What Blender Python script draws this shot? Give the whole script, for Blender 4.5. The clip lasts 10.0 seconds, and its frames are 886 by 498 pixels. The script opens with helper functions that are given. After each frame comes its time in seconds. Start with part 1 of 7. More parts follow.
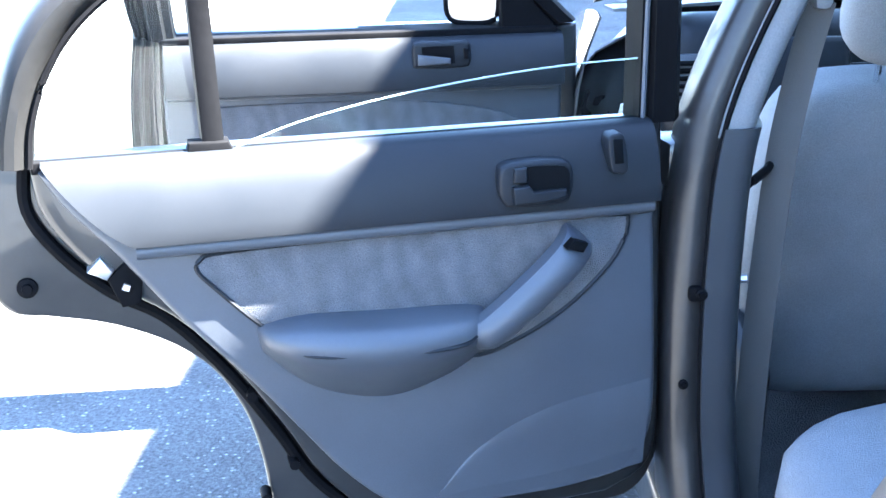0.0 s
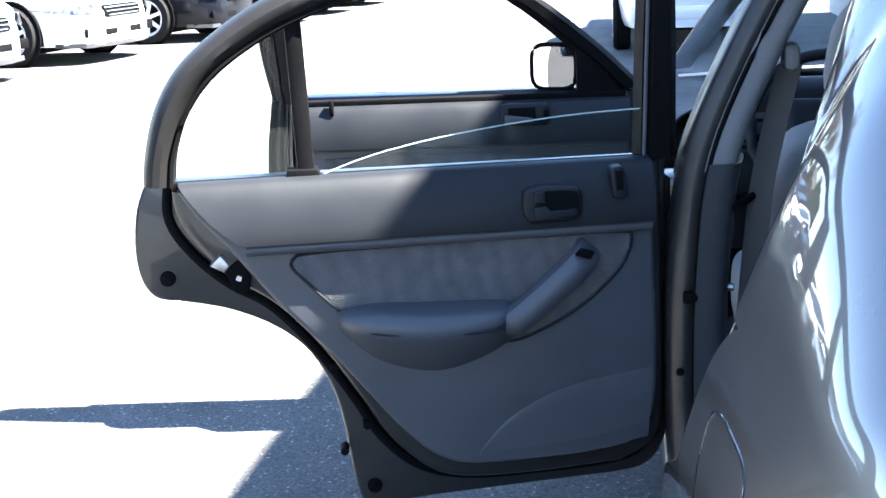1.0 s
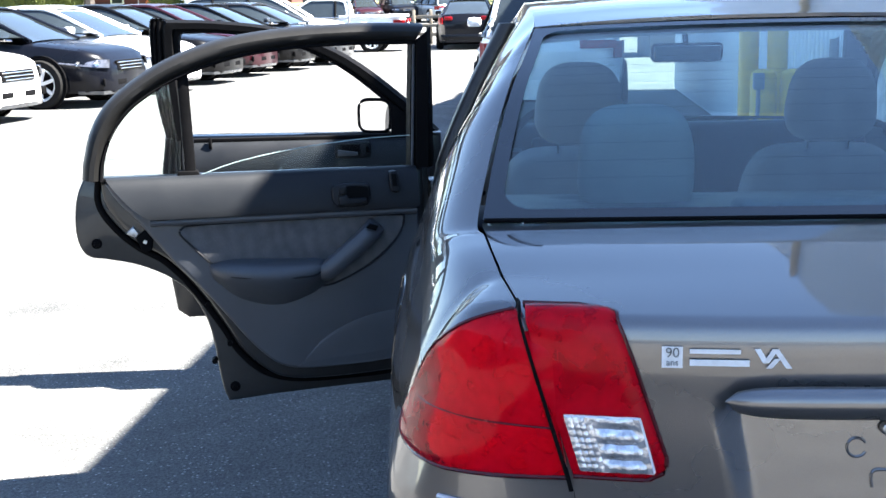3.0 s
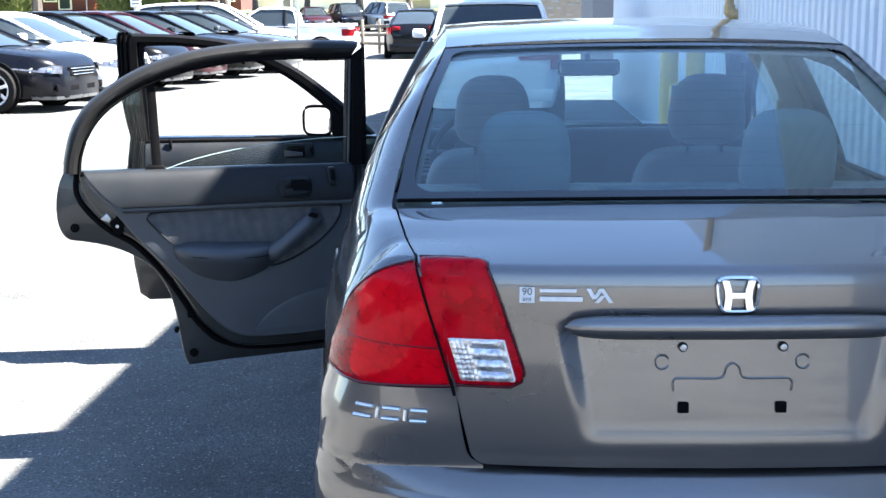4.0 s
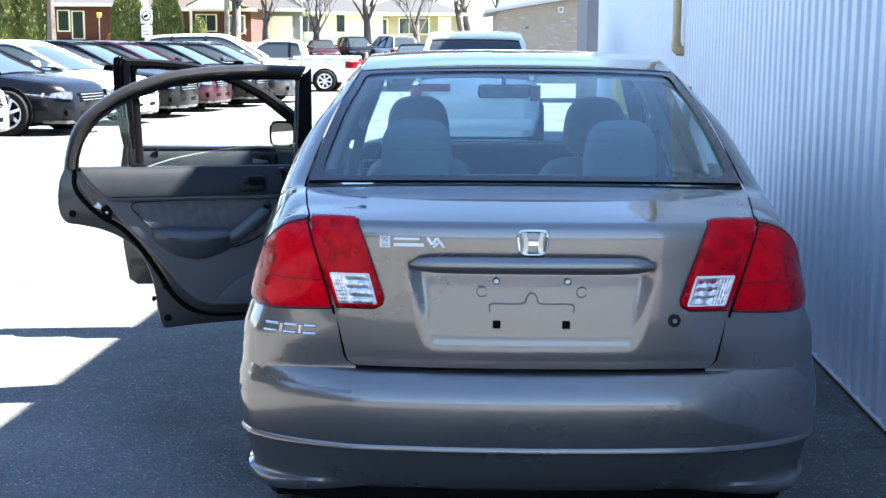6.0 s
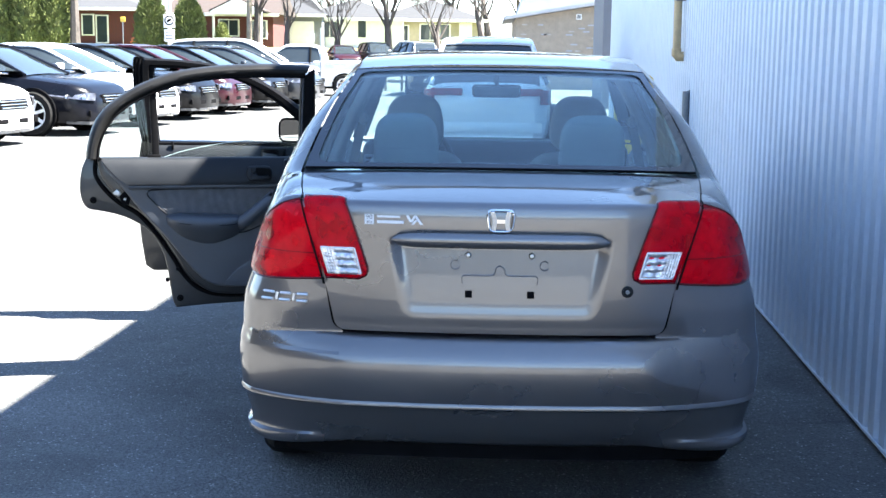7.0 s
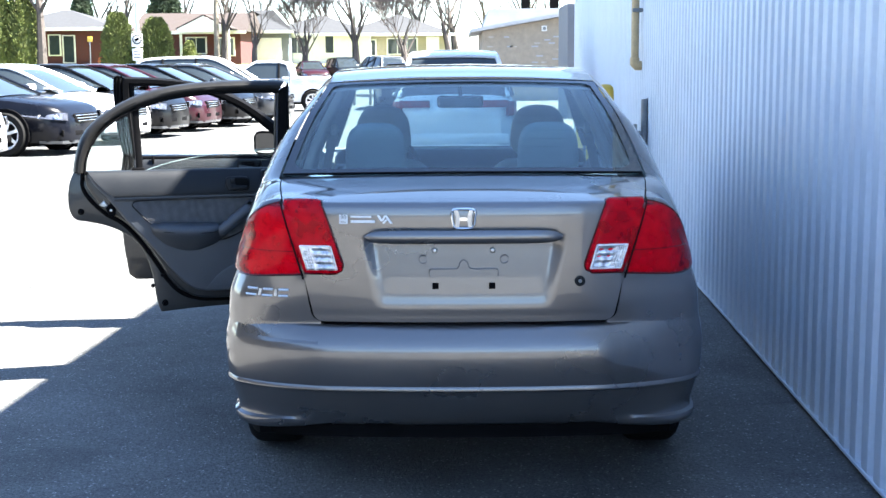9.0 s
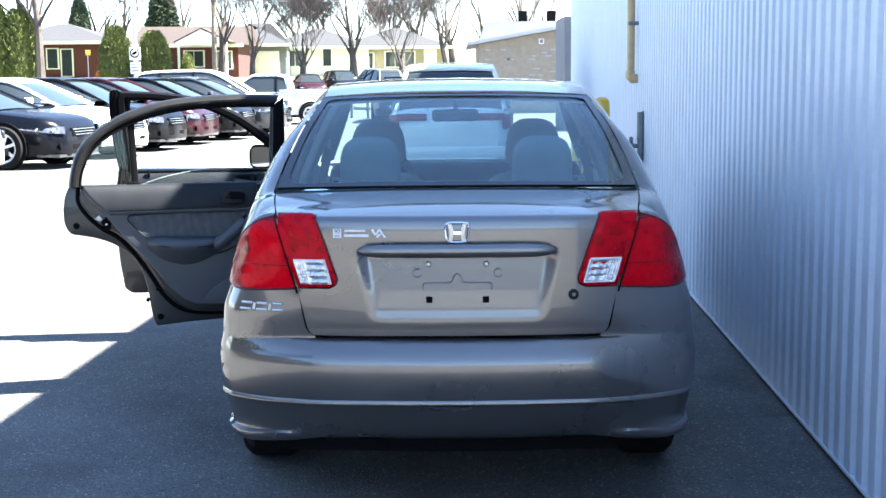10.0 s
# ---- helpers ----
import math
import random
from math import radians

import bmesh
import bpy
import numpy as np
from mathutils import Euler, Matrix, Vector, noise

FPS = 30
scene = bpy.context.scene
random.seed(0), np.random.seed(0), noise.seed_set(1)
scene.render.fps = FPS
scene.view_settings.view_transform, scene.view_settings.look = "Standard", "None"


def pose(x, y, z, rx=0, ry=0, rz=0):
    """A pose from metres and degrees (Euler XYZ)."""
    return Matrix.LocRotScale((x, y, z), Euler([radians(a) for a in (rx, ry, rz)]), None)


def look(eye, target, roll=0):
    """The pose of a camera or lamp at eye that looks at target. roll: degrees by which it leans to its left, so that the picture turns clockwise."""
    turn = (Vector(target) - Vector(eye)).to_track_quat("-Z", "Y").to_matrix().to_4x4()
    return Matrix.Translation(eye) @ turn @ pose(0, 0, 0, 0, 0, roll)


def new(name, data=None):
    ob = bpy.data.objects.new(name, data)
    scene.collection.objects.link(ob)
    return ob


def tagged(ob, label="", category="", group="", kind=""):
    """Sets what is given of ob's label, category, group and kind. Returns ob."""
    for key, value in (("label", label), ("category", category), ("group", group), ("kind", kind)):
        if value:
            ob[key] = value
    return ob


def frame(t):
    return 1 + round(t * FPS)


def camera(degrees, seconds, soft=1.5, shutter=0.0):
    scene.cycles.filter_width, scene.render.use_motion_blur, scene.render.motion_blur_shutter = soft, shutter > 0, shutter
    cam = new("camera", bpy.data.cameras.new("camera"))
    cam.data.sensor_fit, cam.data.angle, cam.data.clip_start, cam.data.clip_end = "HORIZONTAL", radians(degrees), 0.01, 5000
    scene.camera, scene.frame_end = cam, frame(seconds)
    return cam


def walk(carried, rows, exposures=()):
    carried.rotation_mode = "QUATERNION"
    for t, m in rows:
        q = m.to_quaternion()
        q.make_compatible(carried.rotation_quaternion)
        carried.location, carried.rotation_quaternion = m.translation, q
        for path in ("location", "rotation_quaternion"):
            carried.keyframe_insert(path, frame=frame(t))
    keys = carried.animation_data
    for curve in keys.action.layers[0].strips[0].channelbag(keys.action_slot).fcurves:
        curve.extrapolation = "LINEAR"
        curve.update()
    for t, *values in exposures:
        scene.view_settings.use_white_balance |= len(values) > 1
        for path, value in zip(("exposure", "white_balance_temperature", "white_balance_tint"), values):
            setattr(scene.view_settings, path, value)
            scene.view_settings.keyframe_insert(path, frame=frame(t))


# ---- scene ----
cam = camera(37.7, 10.0)
PATH = [
    (0, (-1.148, 0.147, 1.406), (-1.157, 2.053, 0.799), -1.3),
    (0.5, (-1.048, -0.11, 1.42), (-1.199, 1.813, 0.891), -1.0),
    (1, (-0.903, -0.379, 1.429), (-1.175, 1.543, 0.949), -2.4),
    (1.5, (-0.819, -0.735, 1.437), (-1.062, 1.202, 0.997), -0.7),
    (2, (-0.76, -1.034, 1.468), (-0.910, 0.918, 1.053), 0.3),
    (2.5, (-0.684, -1.312, 1.463), (-0.799, 0.646, 1.073), -0.4),
    (2.7, (-0.638, -1.445, 1.459), (-0.76, 0.515, 1.08), -1.2),
    (3.8, (-0.531, -2.184, 1.5), (-0.555, -0.218, 1.129), -0.3),
    (4, (-0.503, -2.279, 1.504), (-0.523, -0.312, 1.141), -0.5),
    (4.5, (-0.396, -2.536, 1.489), (-0.419, -0.565, 1.154), -0.3),
    (5, (-0.293, -2.772, 1.494), (-0.354, -0.799, 1.172), -0.8),
    (5.5, (-0.244, -3.023, 1.494), (-0.268, -1.048, 1.177), 0.1),
    (7, (-0.045, -3.659, 1.474), (-0.109, -1.683, 1.172), 0.7),
    (7.5, (-0.039, -3.854, 1.46), (-0.097, -1.877, 1.16), 0.2),
    (8, (-0.04, -3.991, 1.463), (-0.076, -2.013, 1.165), 0.1),
    (8.5, (-0.033, -4.025, 1.474), (-0.062, -2.046, 1.186), -0.9),
    (9, (-0.022, -4.02, 1.475), (-0.043, -2.04, 1.193), -0.4),
    (9.5, (-0.024, -4.015, 1.48), (-0.047, -2.034, 1.205), -0.7),
    (10, (-0.008, -4.026, 1.48), (-0.026, -2.043, 1.217), -0.5),
]
walk(cam, [(t, look(eye, target, roll)) for t, eye, target, roll in PATH],
     [(0, 5.87, 5950, 9), (0.5, 5.12, 6100, 9), (1, 4.22, 6300, 10), (1.5, 3.5, 6400, 10), (2.5, 3.4, 6400, 10), (4, 3.5, 6300, 9), (5.5, 3.55, 6300, 9), (7, 3.7, 6300, 9), (10, 3.65, 6300, 9)])


# ---- light ----
SUN = Vector((1.0, -0.04, 1.42)).normalized()
world = bpy.data.worlds.new("sky")
scene.world = world
world.use_nodes = True
wn = world.node_tree.nodes
sky = wn.new("ShaderNodeTexSky")
sky.sky_type, sky.sun_disc = "NISHITA", False
sky.sun_elevation = math.asin(SUN.z)
sky.sun_rotation = math.atan2(SUN.x, SUN.y)
sky.altitude = 1000
sky.air_density, sky.dust_density, sky.ozone_density = 0.9, 0.05, 1.2
wn["Background"].inputs["Strength"].default_value = 0.051
world.node_tree.links.new(sky.outputs[0], wn["Background"].inputs["Color"])
sun = new("sun", bpy.data.lights.new("sun", "SUN"))
sun.data.energy, sun.data.angle, sun.data.color = 5.0, radians(0.55), (1.0, 0.95, 0.87)
sun.matrix_world = look(SUN * 60, (0, 0, 0))


# ---- materials ----
def mat(name, color, rough=0.5, metal=0.0, vary=0.15, scale=8.0, bump=0.0, bump_scale=60.0, coat=0.0, fine=0.1, rand=0.0, spec=0.5, sheen=0.0):
    """A principled surface with two scales of variation and a fine relief."""
    m = bpy.data.materials.new(name)
    m.use_nodes = True
    nt = m.node_tree
    n, l = nt.nodes, nt.links
    b = n["Principled BSDF"]
    tc = n.new("ShaderNodeTexCoord")
    n1, n2 = n.new("ShaderNodeTexNoise"), n.new("ShaderNodeTexNoise")
    n1.inputs["Scale"].default_value, n1.inputs["Detail"].default_value = scale, 5
    n2.inputs["Scale"].default_value, n2.inputs["Detail"].default_value = bump_scale, 3
    for k in (n1, n2):
        l.new(tc.outputs["Object"], k.inputs["Vector"])
    hsv = n.new("ShaderNodeHueSaturation")
    hsv.inputs["Color"].default_value = (*color, 1)
    r1, r2 = n.new("ShaderNodeMapRange"), n.new("ShaderNodeMapRange")
    for r, src, amount in ((r1, n1, vary), (r2, n2, fine)):
        l.new(src.outputs["Fac"], r.inputs["Value"])
        r.inputs["From Min"].default_value, r.inputs["From Max"].default_value = 0.3, 0.7
        r.inputs["To Min"].default_value, r.inputs["To Max"].default_value = 1 - amount, 1 + amount
    mul = n.new("ShaderNodeMath")
    mul.operation = "MULTIPLY"
    l.new(r1.outputs[0], mul.inputs[0])
    l.new(r2.outputs[0], mul.inputs[1])
    last = mul
    if rand:
        oi = n.new("ShaderNodeObjectInfo")
        r3 = n.new("ShaderNodeMapRange")
        l.new(oi.outputs["Random"], r3.inputs["Value"])
        r3.inputs["To Min"].default_value, r3.inputs["To Max"].default_value = 1 - rand, 1 + rand
        last = n.new("ShaderNodeMath")
        last.operation = "MULTIPLY"
        l.new(mul.outputs[0], last.inputs[0])
        l.new(r3.outputs[0], last.inputs[1])
    l.new(last.outputs[0], hsv.inputs["Value"])
    l.new(hsv.outputs[0], b.inputs["Base Color"])
    rr = n.new("ShaderNodeMapRange")
    l.new(n1.outputs["Fac"], rr.inputs["Value"])
    rr.inputs["From Min"].default_value, rr.inputs["From Max"].default_value = 0.3, 0.7
    rr.inputs["To Min"].default_value, rr.inputs["To Max"].default_value = rough * 0.88, min(1, rough * 1.12)
    l.new(rr.outputs[0], b.inputs["Roughness"])
    b.inputs["Metallic"].default_value = metal
    b.inputs["Coat Weight"].default_value = coat
    b.inputs["Coat Roughness"].default_value = 0.03
    b.inputs["Specular IOR Level"].default_value = spec
    b.inputs["Sheen Weight"].default_value = sheen
    if bump:
        bp = n.new("ShaderNodeBump")
        bp.inputs["Strength"].default_value, bp.inputs["Distance"].default_value = bump, 0.01
        l.new(n2.outputs["Fac"], bp.inputs["Height"])
        l.new(bp.outputs[0], b.inputs["Normal"])
    return m


def glass_mat(name, tint=(1, 1, 1), rough=0.0, mirror=0.1):
    """Clear sheet: mostly see-through, with a grazing reflection."""
    m = bpy.data.materials.new(name)
    m.use_nodes = True
    n, l = m.node_tree.nodes, m.node_tree.links
    n.remove(n["Principled BSDF"])
    t, g, mix = n.new("ShaderNodeBsdfTransparent"), n.new("ShaderNodeBsdfGlossy"), n.new("ShaderNodeMixShader")
    lw, pw, fr = n.new("ShaderNodeLayerWeight"), n.new("ShaderNodeMath"), n.new("ShaderNodeMapRange")
    lw.inputs["Blend"].default_value = 0.5
    pw.operation = "POWER"
    pw.inputs[1].default_value = 5.0
    l.new(lw.outputs["Facing"], pw.inputs[0])
    l.new(pw.outputs[0], fr.inputs["Value"])
    fr.inputs["To Min"].default_value, fr.inputs["To Max"].default_value = mirror * 0.45, 1.0
    t.inputs["Color"].default_value = (*tint, 1)
    g.inputs["Roughness"].default_value = rough
    l.new(fr.outputs[0], mix.inputs[0])
    l.new(t.outputs[0], mix.inputs[1])
    l.new(g.outputs[0], mix.inputs[2])
    l.new(mix.outputs[0], n["Material Output"].inputs["Surface"])
    return m


def lens_mat(name, color, body=0.20, rough=0.03):
    """Tinted moulded plastic: see-through colour, some of its own body, and a glossy face."""
    m = bpy.data.materials.new(name)
    m.use_nodes = True
    n, l = m.node_tree.nodes, m.node_tree.links
    b = n["Principled BSDF"]
    b.inputs["Base Color"].default_value = (*color, 1)
    b.inputs["Roughness"].default_value = 0.35
    b.inputs["Specular IOR Level"].default_value = 0.1
    tc, ns, ramp = n.new("ShaderNodeTexCoord"), n.new("ShaderNodeTexNoise"), n.new("ShaderNodeMapRange")
    ns.inputs["Scale"].default_value, ns.inputs["Detail"].default_value = 26, 3
    l.new(tc.outputs["Object"], ns.inputs["Vector"])
    l.new(ns.outputs["Fac"], ramp.inputs["Value"])
    ramp.inputs["From Min"].default_value, ramp.inputs["From Max"].default_value = 0.3, 0.7
    ramp.inputs["To Min"].default_value, ramp.inputs["To Max"].default_value = body * 0.7, body * 1.3
    t, g, m1, m2, fr = n.new("ShaderNodeBsdfTransparent"), n.new("ShaderNodeBsdfGlossy"), n.new("ShaderNodeMixShader"), n.new("ShaderNodeMixShader"), n.new("ShaderNodeFresnel")
    t.inputs["Color"].default_value = (color[0] ** 0.3, color[1] ** 0.5, color[2] ** 0.5, 1)
    g.inputs["Roughness"].default_value = rough
    fr.inputs["IOR"].default_value = 1.2
    l.new(ramp.outputs[0], m1.inputs[0])
    l.new(t.outputs[0], m1.inputs[1])
    l.new(b.outputs[0], m1.inputs[2])
    l.new(fr.outputs[0], m2.inputs[0])
    l.new(m1.outputs[0], m2.inputs[1])
    l.new(g.outputs[0], m2.inputs[2])
    l.new(m2.outputs[0], n["Material Output"].inputs["Surface"])
    return m


PAINT = mat("beige_grey_metallic_paint", (0.172, 0.165, 0.163), 0.29, 0.80, 0.03, 3, 0.0, 900, 1.0, 0.06)
# flakes lie under the clear coat, so the metal itself does not whiten towards grazing views
PAINT.node_tree.nodes["Principled BSDF"].inputs["Specular Tint"].default_value = (0.16, 0.16, 0.17, 1)
PAINT.node_tree.nodes["Principled BSDF"].inputs["Coat IOR"].default_value = 1.54
# car colour inside the doorways, with their shade put into the base colour
PAINT_SHADED = mat("shaded_satin_jamb_paint", (0.028, 0.0272, 0.0265), 0.35, 0.4, 0.12, 7, 0.05, 50, 0.4, 0.06)
# darker copy of the body paint: shade on the centre pillar is painted in
PILLAR_SHADED = mat("shaded_pillar_paint", (0.034, 0.032, 0.031), 0.36, 0.3, 0.15, 9, 0.03, 60, 0.12, 0.08, 0, 0.3)
BLACK = mat("black_rubber", (0.0045, 0.0045, 0.005), 0.65, 0, 0.2, 14, 0.02, 120, 0, 0.1, 0, 0.03)
TRIM_DARK = mat("dark_grey_moulded_vinyl", (0.0100, 0.0114, 0.0138), 0.46, 0, 0.08, 10, 0.07, 900, 0, 0.1, 0, 0.2)
FRAME_GREY = mat("dark_grey_window_frame", (0.0100, 0.0098, 0.0096), 0.45, 0, 0.12, 9, 0.03, 80, 0, 0.08, 0, 0.16)
TRIM_MID = mat("grey_pillar_vinyl", (0.030, 0.032, 0.035), 0.5, 0, 0.08, 10, 0.05, 900, 0, 0.1, 0, 0.3)
TRIM_CUP = mat("shadowed_blue_grey_vinyl", (0.0028, 0.0032, 0.0038), 0.6, 0, 0.08, 10, 0.05, 900, 0, 0.1, 0, 0.06)
TRIM_GREY = mat("mid_grey_moulded_vinyl", (0.050, 0.0555, 0.065), 0.46, 0, 0.08, 10, 0.07, 900)
FABRIC = mat("grey_woven_door_fabric", (0.082, 0.084, 0.090), 0.9, 0, 0.22, 26, 0.5, 520, 0, 0.2)


def striped(m):
    """Soft slanting stripes woven into a fabric."""
    n, l = m.node_tree.nodes, m.node_tree.links
    b = n["Principled BSDF"]
    hsv = [k for k in n if k.type == "HUE_SAT"][0]
    tc = [k for k in n if k.type == "TEX_COORD"][0]
    mp, wv, rg, h2 = n.new("ShaderNodeMapping"), n.new("ShaderNodeTexWave"), n.new("ShaderNodeMapRange"), n.new("ShaderNodeHueSaturation")
    mp.inputs["Rotation"].default_value = (0, radians(12), 0)
    wv.inputs["Scale"].default_value, wv.inputs["Distortion"].default_value, wv.inputs["Detail"].default_value = 7.5, 6.0, 3
    l.new(tc.outputs["Object"], mp.inputs["Vector"])
    l.new(mp.outputs[0], wv.inputs["Vector"])
    l.new(wv.outputs["Fac"], rg.inputs["Value"])
    rg.inputs["To Min"].default_value, rg.inputs["To Max"].default_value = 0.90, 1.08
    l.new(hsv.outputs[0], h2.inputs["Color"])
    l.new(rg.outputs[0], h2.inputs["Value"])
    l.new(h2.outputs[0], b.inputs["Base Color"])
    return m


striped(FABRIC)
SEAT = mat("grey_woven_seat_fabric", (0.18, 0.185, 0.192), 0.92, 0, 0.10, 12, 0.4, 480, 0, 0.14)
BELT = mat("grey_brown_webbing", (0.060, 0.058, 0.055), 0.8, 0, 0.1, 20, 0.3, 700)
CARPET = mat("dark_grey_carpet", (0.05, 0.05, 0.053), 0.95, 0, 0.25, 18, 0.8, 260, 0, 0.3)
HEADLINER = mat("light_grey_headliner", (0.30, 0.30, 0.295), 0.9, 0, 0.06, 8, 0.2, 300)
PILLAR_GREY = mat("light_grey_pillar_trim", (0.15, 0.152, 0.155), 0.6, 0, 0.06, 8, 0.1, 300)
GLASS_EDGE = mat("ground_glass_edge", (0.30, 0.38, 0.37), 0.3, 0, 0.05, 10)
RED_DEEP = mat("deep_red_plastic", (0.060, 0.0008, 0.003), 0.25, 0, 0.15, 20, 0, 60, 0.3, 0.1, 0, 0.3)
SILVERED = mat("silvered_lamp_housing", (0.86, 0.84, 0.84), 0.42, 0.45, 0.12, 40, 0.1, 120)
CHROME = mat("chrome", (0.78, 0.79, 0.80), 0.08, 1.0, 0.04, 12, 0, 60, 0, 0.03)
SATIN_CHROME = mat("satin_chrome", (0.88, 0.88, 0.88), 0.3, 0.85, 0.04, 12, 0, 60, 0, 0.03)
STEEL = mat("dull_steel", (0.42, 0.42, 0.42), 0.35, 0.9, 0.15, 30)
RED = lens_mat("red_lamp_lens", (0.90, 0.0012, 0.026), 0.32)
CLEAR = mat("silvered_lamp_reflector", (0.62, 0.62, 0.64), 0.20, 0.7, 0.40, 60, 0.35, 90, 0.8, 0.25)
GLASS = glass_mat("tinted_car_glass", (0.80, 0.93, 0.94), 0.0, 0.15)
GLASS_THIN = glass_mat("clear_car_glass", (0.93, 0.965, 0.955), 0.0, 0.05)
FRIT = mat("black_glass_border", (0.010, 0.012, 0.016), 0.25, 0, 0.05, 10, 0, 60, 1.0, 0.05, 0, 0.1)
MIRROR = mat("mirror_glass", (0.85, 0.86, 0.87), 0.01, 1.0, 0.01, 4, 0, 60, 0, 0.01)
WHITE_STICKER = mat("white_vinyl", (0.78, 0.78, 0.78), 0.4, 0, 0.04, 20)
TYRE = mat("tyre_rubber", (0.008, 0.008, 0.008), 0.8, 0, 0.25, 20, 0.4, 90, 0, 0.1, 0, 0.15)
RIM = mat("alloy", (0.74, 0.75, 0.76), 0.4, 0.25, 0.15, 14)


def asphalt_mat():
    m = mat("worn_asphalt", (0.092, 0.092, 0.089), 0.82, 0, 0.42, 1.3, 0.85, 110, 0, 0.48)
    n, l = m.node_tree.nodes, m.node_tree.links
    b = n["Principled BSDF"]
    hsv = [k for k in n if k.type == "HUE_SAT"][0]
    tc = [k for k in n if k.type == "TEX_COORD"][0]
    # pale stones in the surface
    vo = n.new("ShaderNodeTexVoronoi")
    vo.inputs["Scale"].default_value = 48
    l.new(tc.outputs["Object"], vo.inputs["Vector"])
    sp = n.new("ShaderNodeMapRange")
    sp.inputs["From Min"].default_value, sp.inputs["From Max"].default_value = 0.12, 0.26
    sp.inputs["To Min"].default_value, sp.inputs["To Max"].default_value = 1.0, 0.0
    l.new(vo.outputs["Distance"], sp.inputs["Value"])
    sel = n.new("ShaderNodeTexNoise")
    sel.inputs["Scale"].default_value = 21
    l.new(tc.outputs["Object"], sel.inputs["Vector"])
    th = n.new("ShaderNodeMapRange")
    th.inputs["From Min"].default_value, th.inputs["From Max"].default_value = 0.43, 0.53
    l.new(sel.outputs["Fac"], th.inputs["Value"])
    mu = n.new("ShaderNodeMath")
    mu.operation = "MULTIPLY"
    l.new(sp.outputs[0], mu.inputs[0])
    l.new(th.outputs[0], mu.inputs[1])
    mx = n.new("ShaderNodeMix")
    mx.data_type = "RGBA"
    mx.inputs["B"].default_value = (0.33, 0.33, 0.32, 1)
    l.new(mu.outputs[0], mx.inputs["Factor"])
    l.new(hsv.outputs[0], mx.inputs["A"])
    # oil stains and cracks
    st = n.new("ShaderNodeTexNoise")
    st.inputs["Scale"].default_value, st.inputs["Detail"].default_value = 1.7, 6
    l.new(tc.outputs["Object"], st.inputs["Vector"])
    sr = n.new("ShaderNodeMapRange")
    sr.inputs["From Min"].default_value, sr.inputs["From Max"].default_value = 0.36, 0.47
    sr.inputs["To Min"].default_value, sr.inputs["To Max"].default_value = 0.72, 1.0
    l.new(st.outputs["Fac"], sr.inputs["Value"])
    warp = n.new("ShaderNodeMix")
    warp.data_type = "VECTOR"
    warp.inputs["Factor"].default_value = 0.12
    wn_ = n.new("ShaderNodeTexNoise")
    wn_.inputs["Scale"].default_value = 3.5
    l.new(tc.outputs["Object"], wn_.inputs["Vector"])
    l.new(tc.outputs["Object"], warp.inputs["A"])
    l.new(wn_.outputs["Color"], warp.inputs["B"])
    cr = n.new("ShaderNodeTexVoronoi")
    cr.feature = "DISTANCE_TO_EDGE"
    cr.inputs["Scale"].default_value = 0.55
    l.new(warp.outputs["Result"] if "Result" in warp.outputs and warp.outputs["Result"].enabled else warp.outputs[1], cr.inputs["Vector"])
    cm = n.new("ShaderNodeMapRange")
    cm.inputs["From Min"].default_value, cm.inputs["From Max"].default_value = 0.0, 0.006
    cm.inputs["To Min"].default_value, cm.inputs["To Max"].default_value = 0.78, 1.0
    l.new(cr.outputs["Distance"], cm.inputs["Value"])
    m2 = n.new("ShaderNodeMath")
    m2.operation = "MULTIPLY"
    l.new(sr.outputs[0], m2.inputs[0])
    l.new(cm.outputs[0], m2.inputs[1])
    h2 = n.new("ShaderNodeHueSaturation")
    l.new(mx.outputs[2], h2.inputs["Color"])
    l.new(m2.outputs[0], h2.inputs["Value"])
    l.new(h2.outputs[0], b.inputs["Base Color"])
    return m


ASPHALT = asphalt_mat()
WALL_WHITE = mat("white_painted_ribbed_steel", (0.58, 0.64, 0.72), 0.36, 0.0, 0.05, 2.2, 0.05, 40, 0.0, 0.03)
CONCRETE = mat("dirty_concrete", (0.30, 0.29, 0.28), 0.85, 0, 0.25, 6, 0.5, 80)
PIPE_TAN = mat("tan_painted_pipe", (0.50, 0.36, 0.19), 0.45, 0, 0.12, 14)
PIPE_GREY = mat("grey_painted_pipe", (0.17, 0.18, 0.19), 0.5, 0.2, 0.2, 18)
YELLOW = mat("yellow_painted_steel", (0.62, 0.40, 0.05), 0.45, 0, 0.12, 10)


# ---- mesh helpers ----
def smooth_curve(pts, n):
    """n points along a Catmull-Rom curve through pts."""
    p = np.array(pts, float)
    p = np.vstack([2 * p[0] - p[1], p, 2 * p[-1] - p[-2]])
    out = []
    for u in np.linspace(0, len(pts) - 1, n):
        i = min(int(u), len(pts) - 2)
        t = u - i
        a, b, c, d = p[i], p[i + 1], p[i + 2], p[i + 3]
        out.append(0.5 * (2 * b + (c - a) * t + (2 * a - 5 * b + 4 * c - d) * t * t + (3 * b - a - 3 * c + d) * t ** 3))
    return np.array(out)


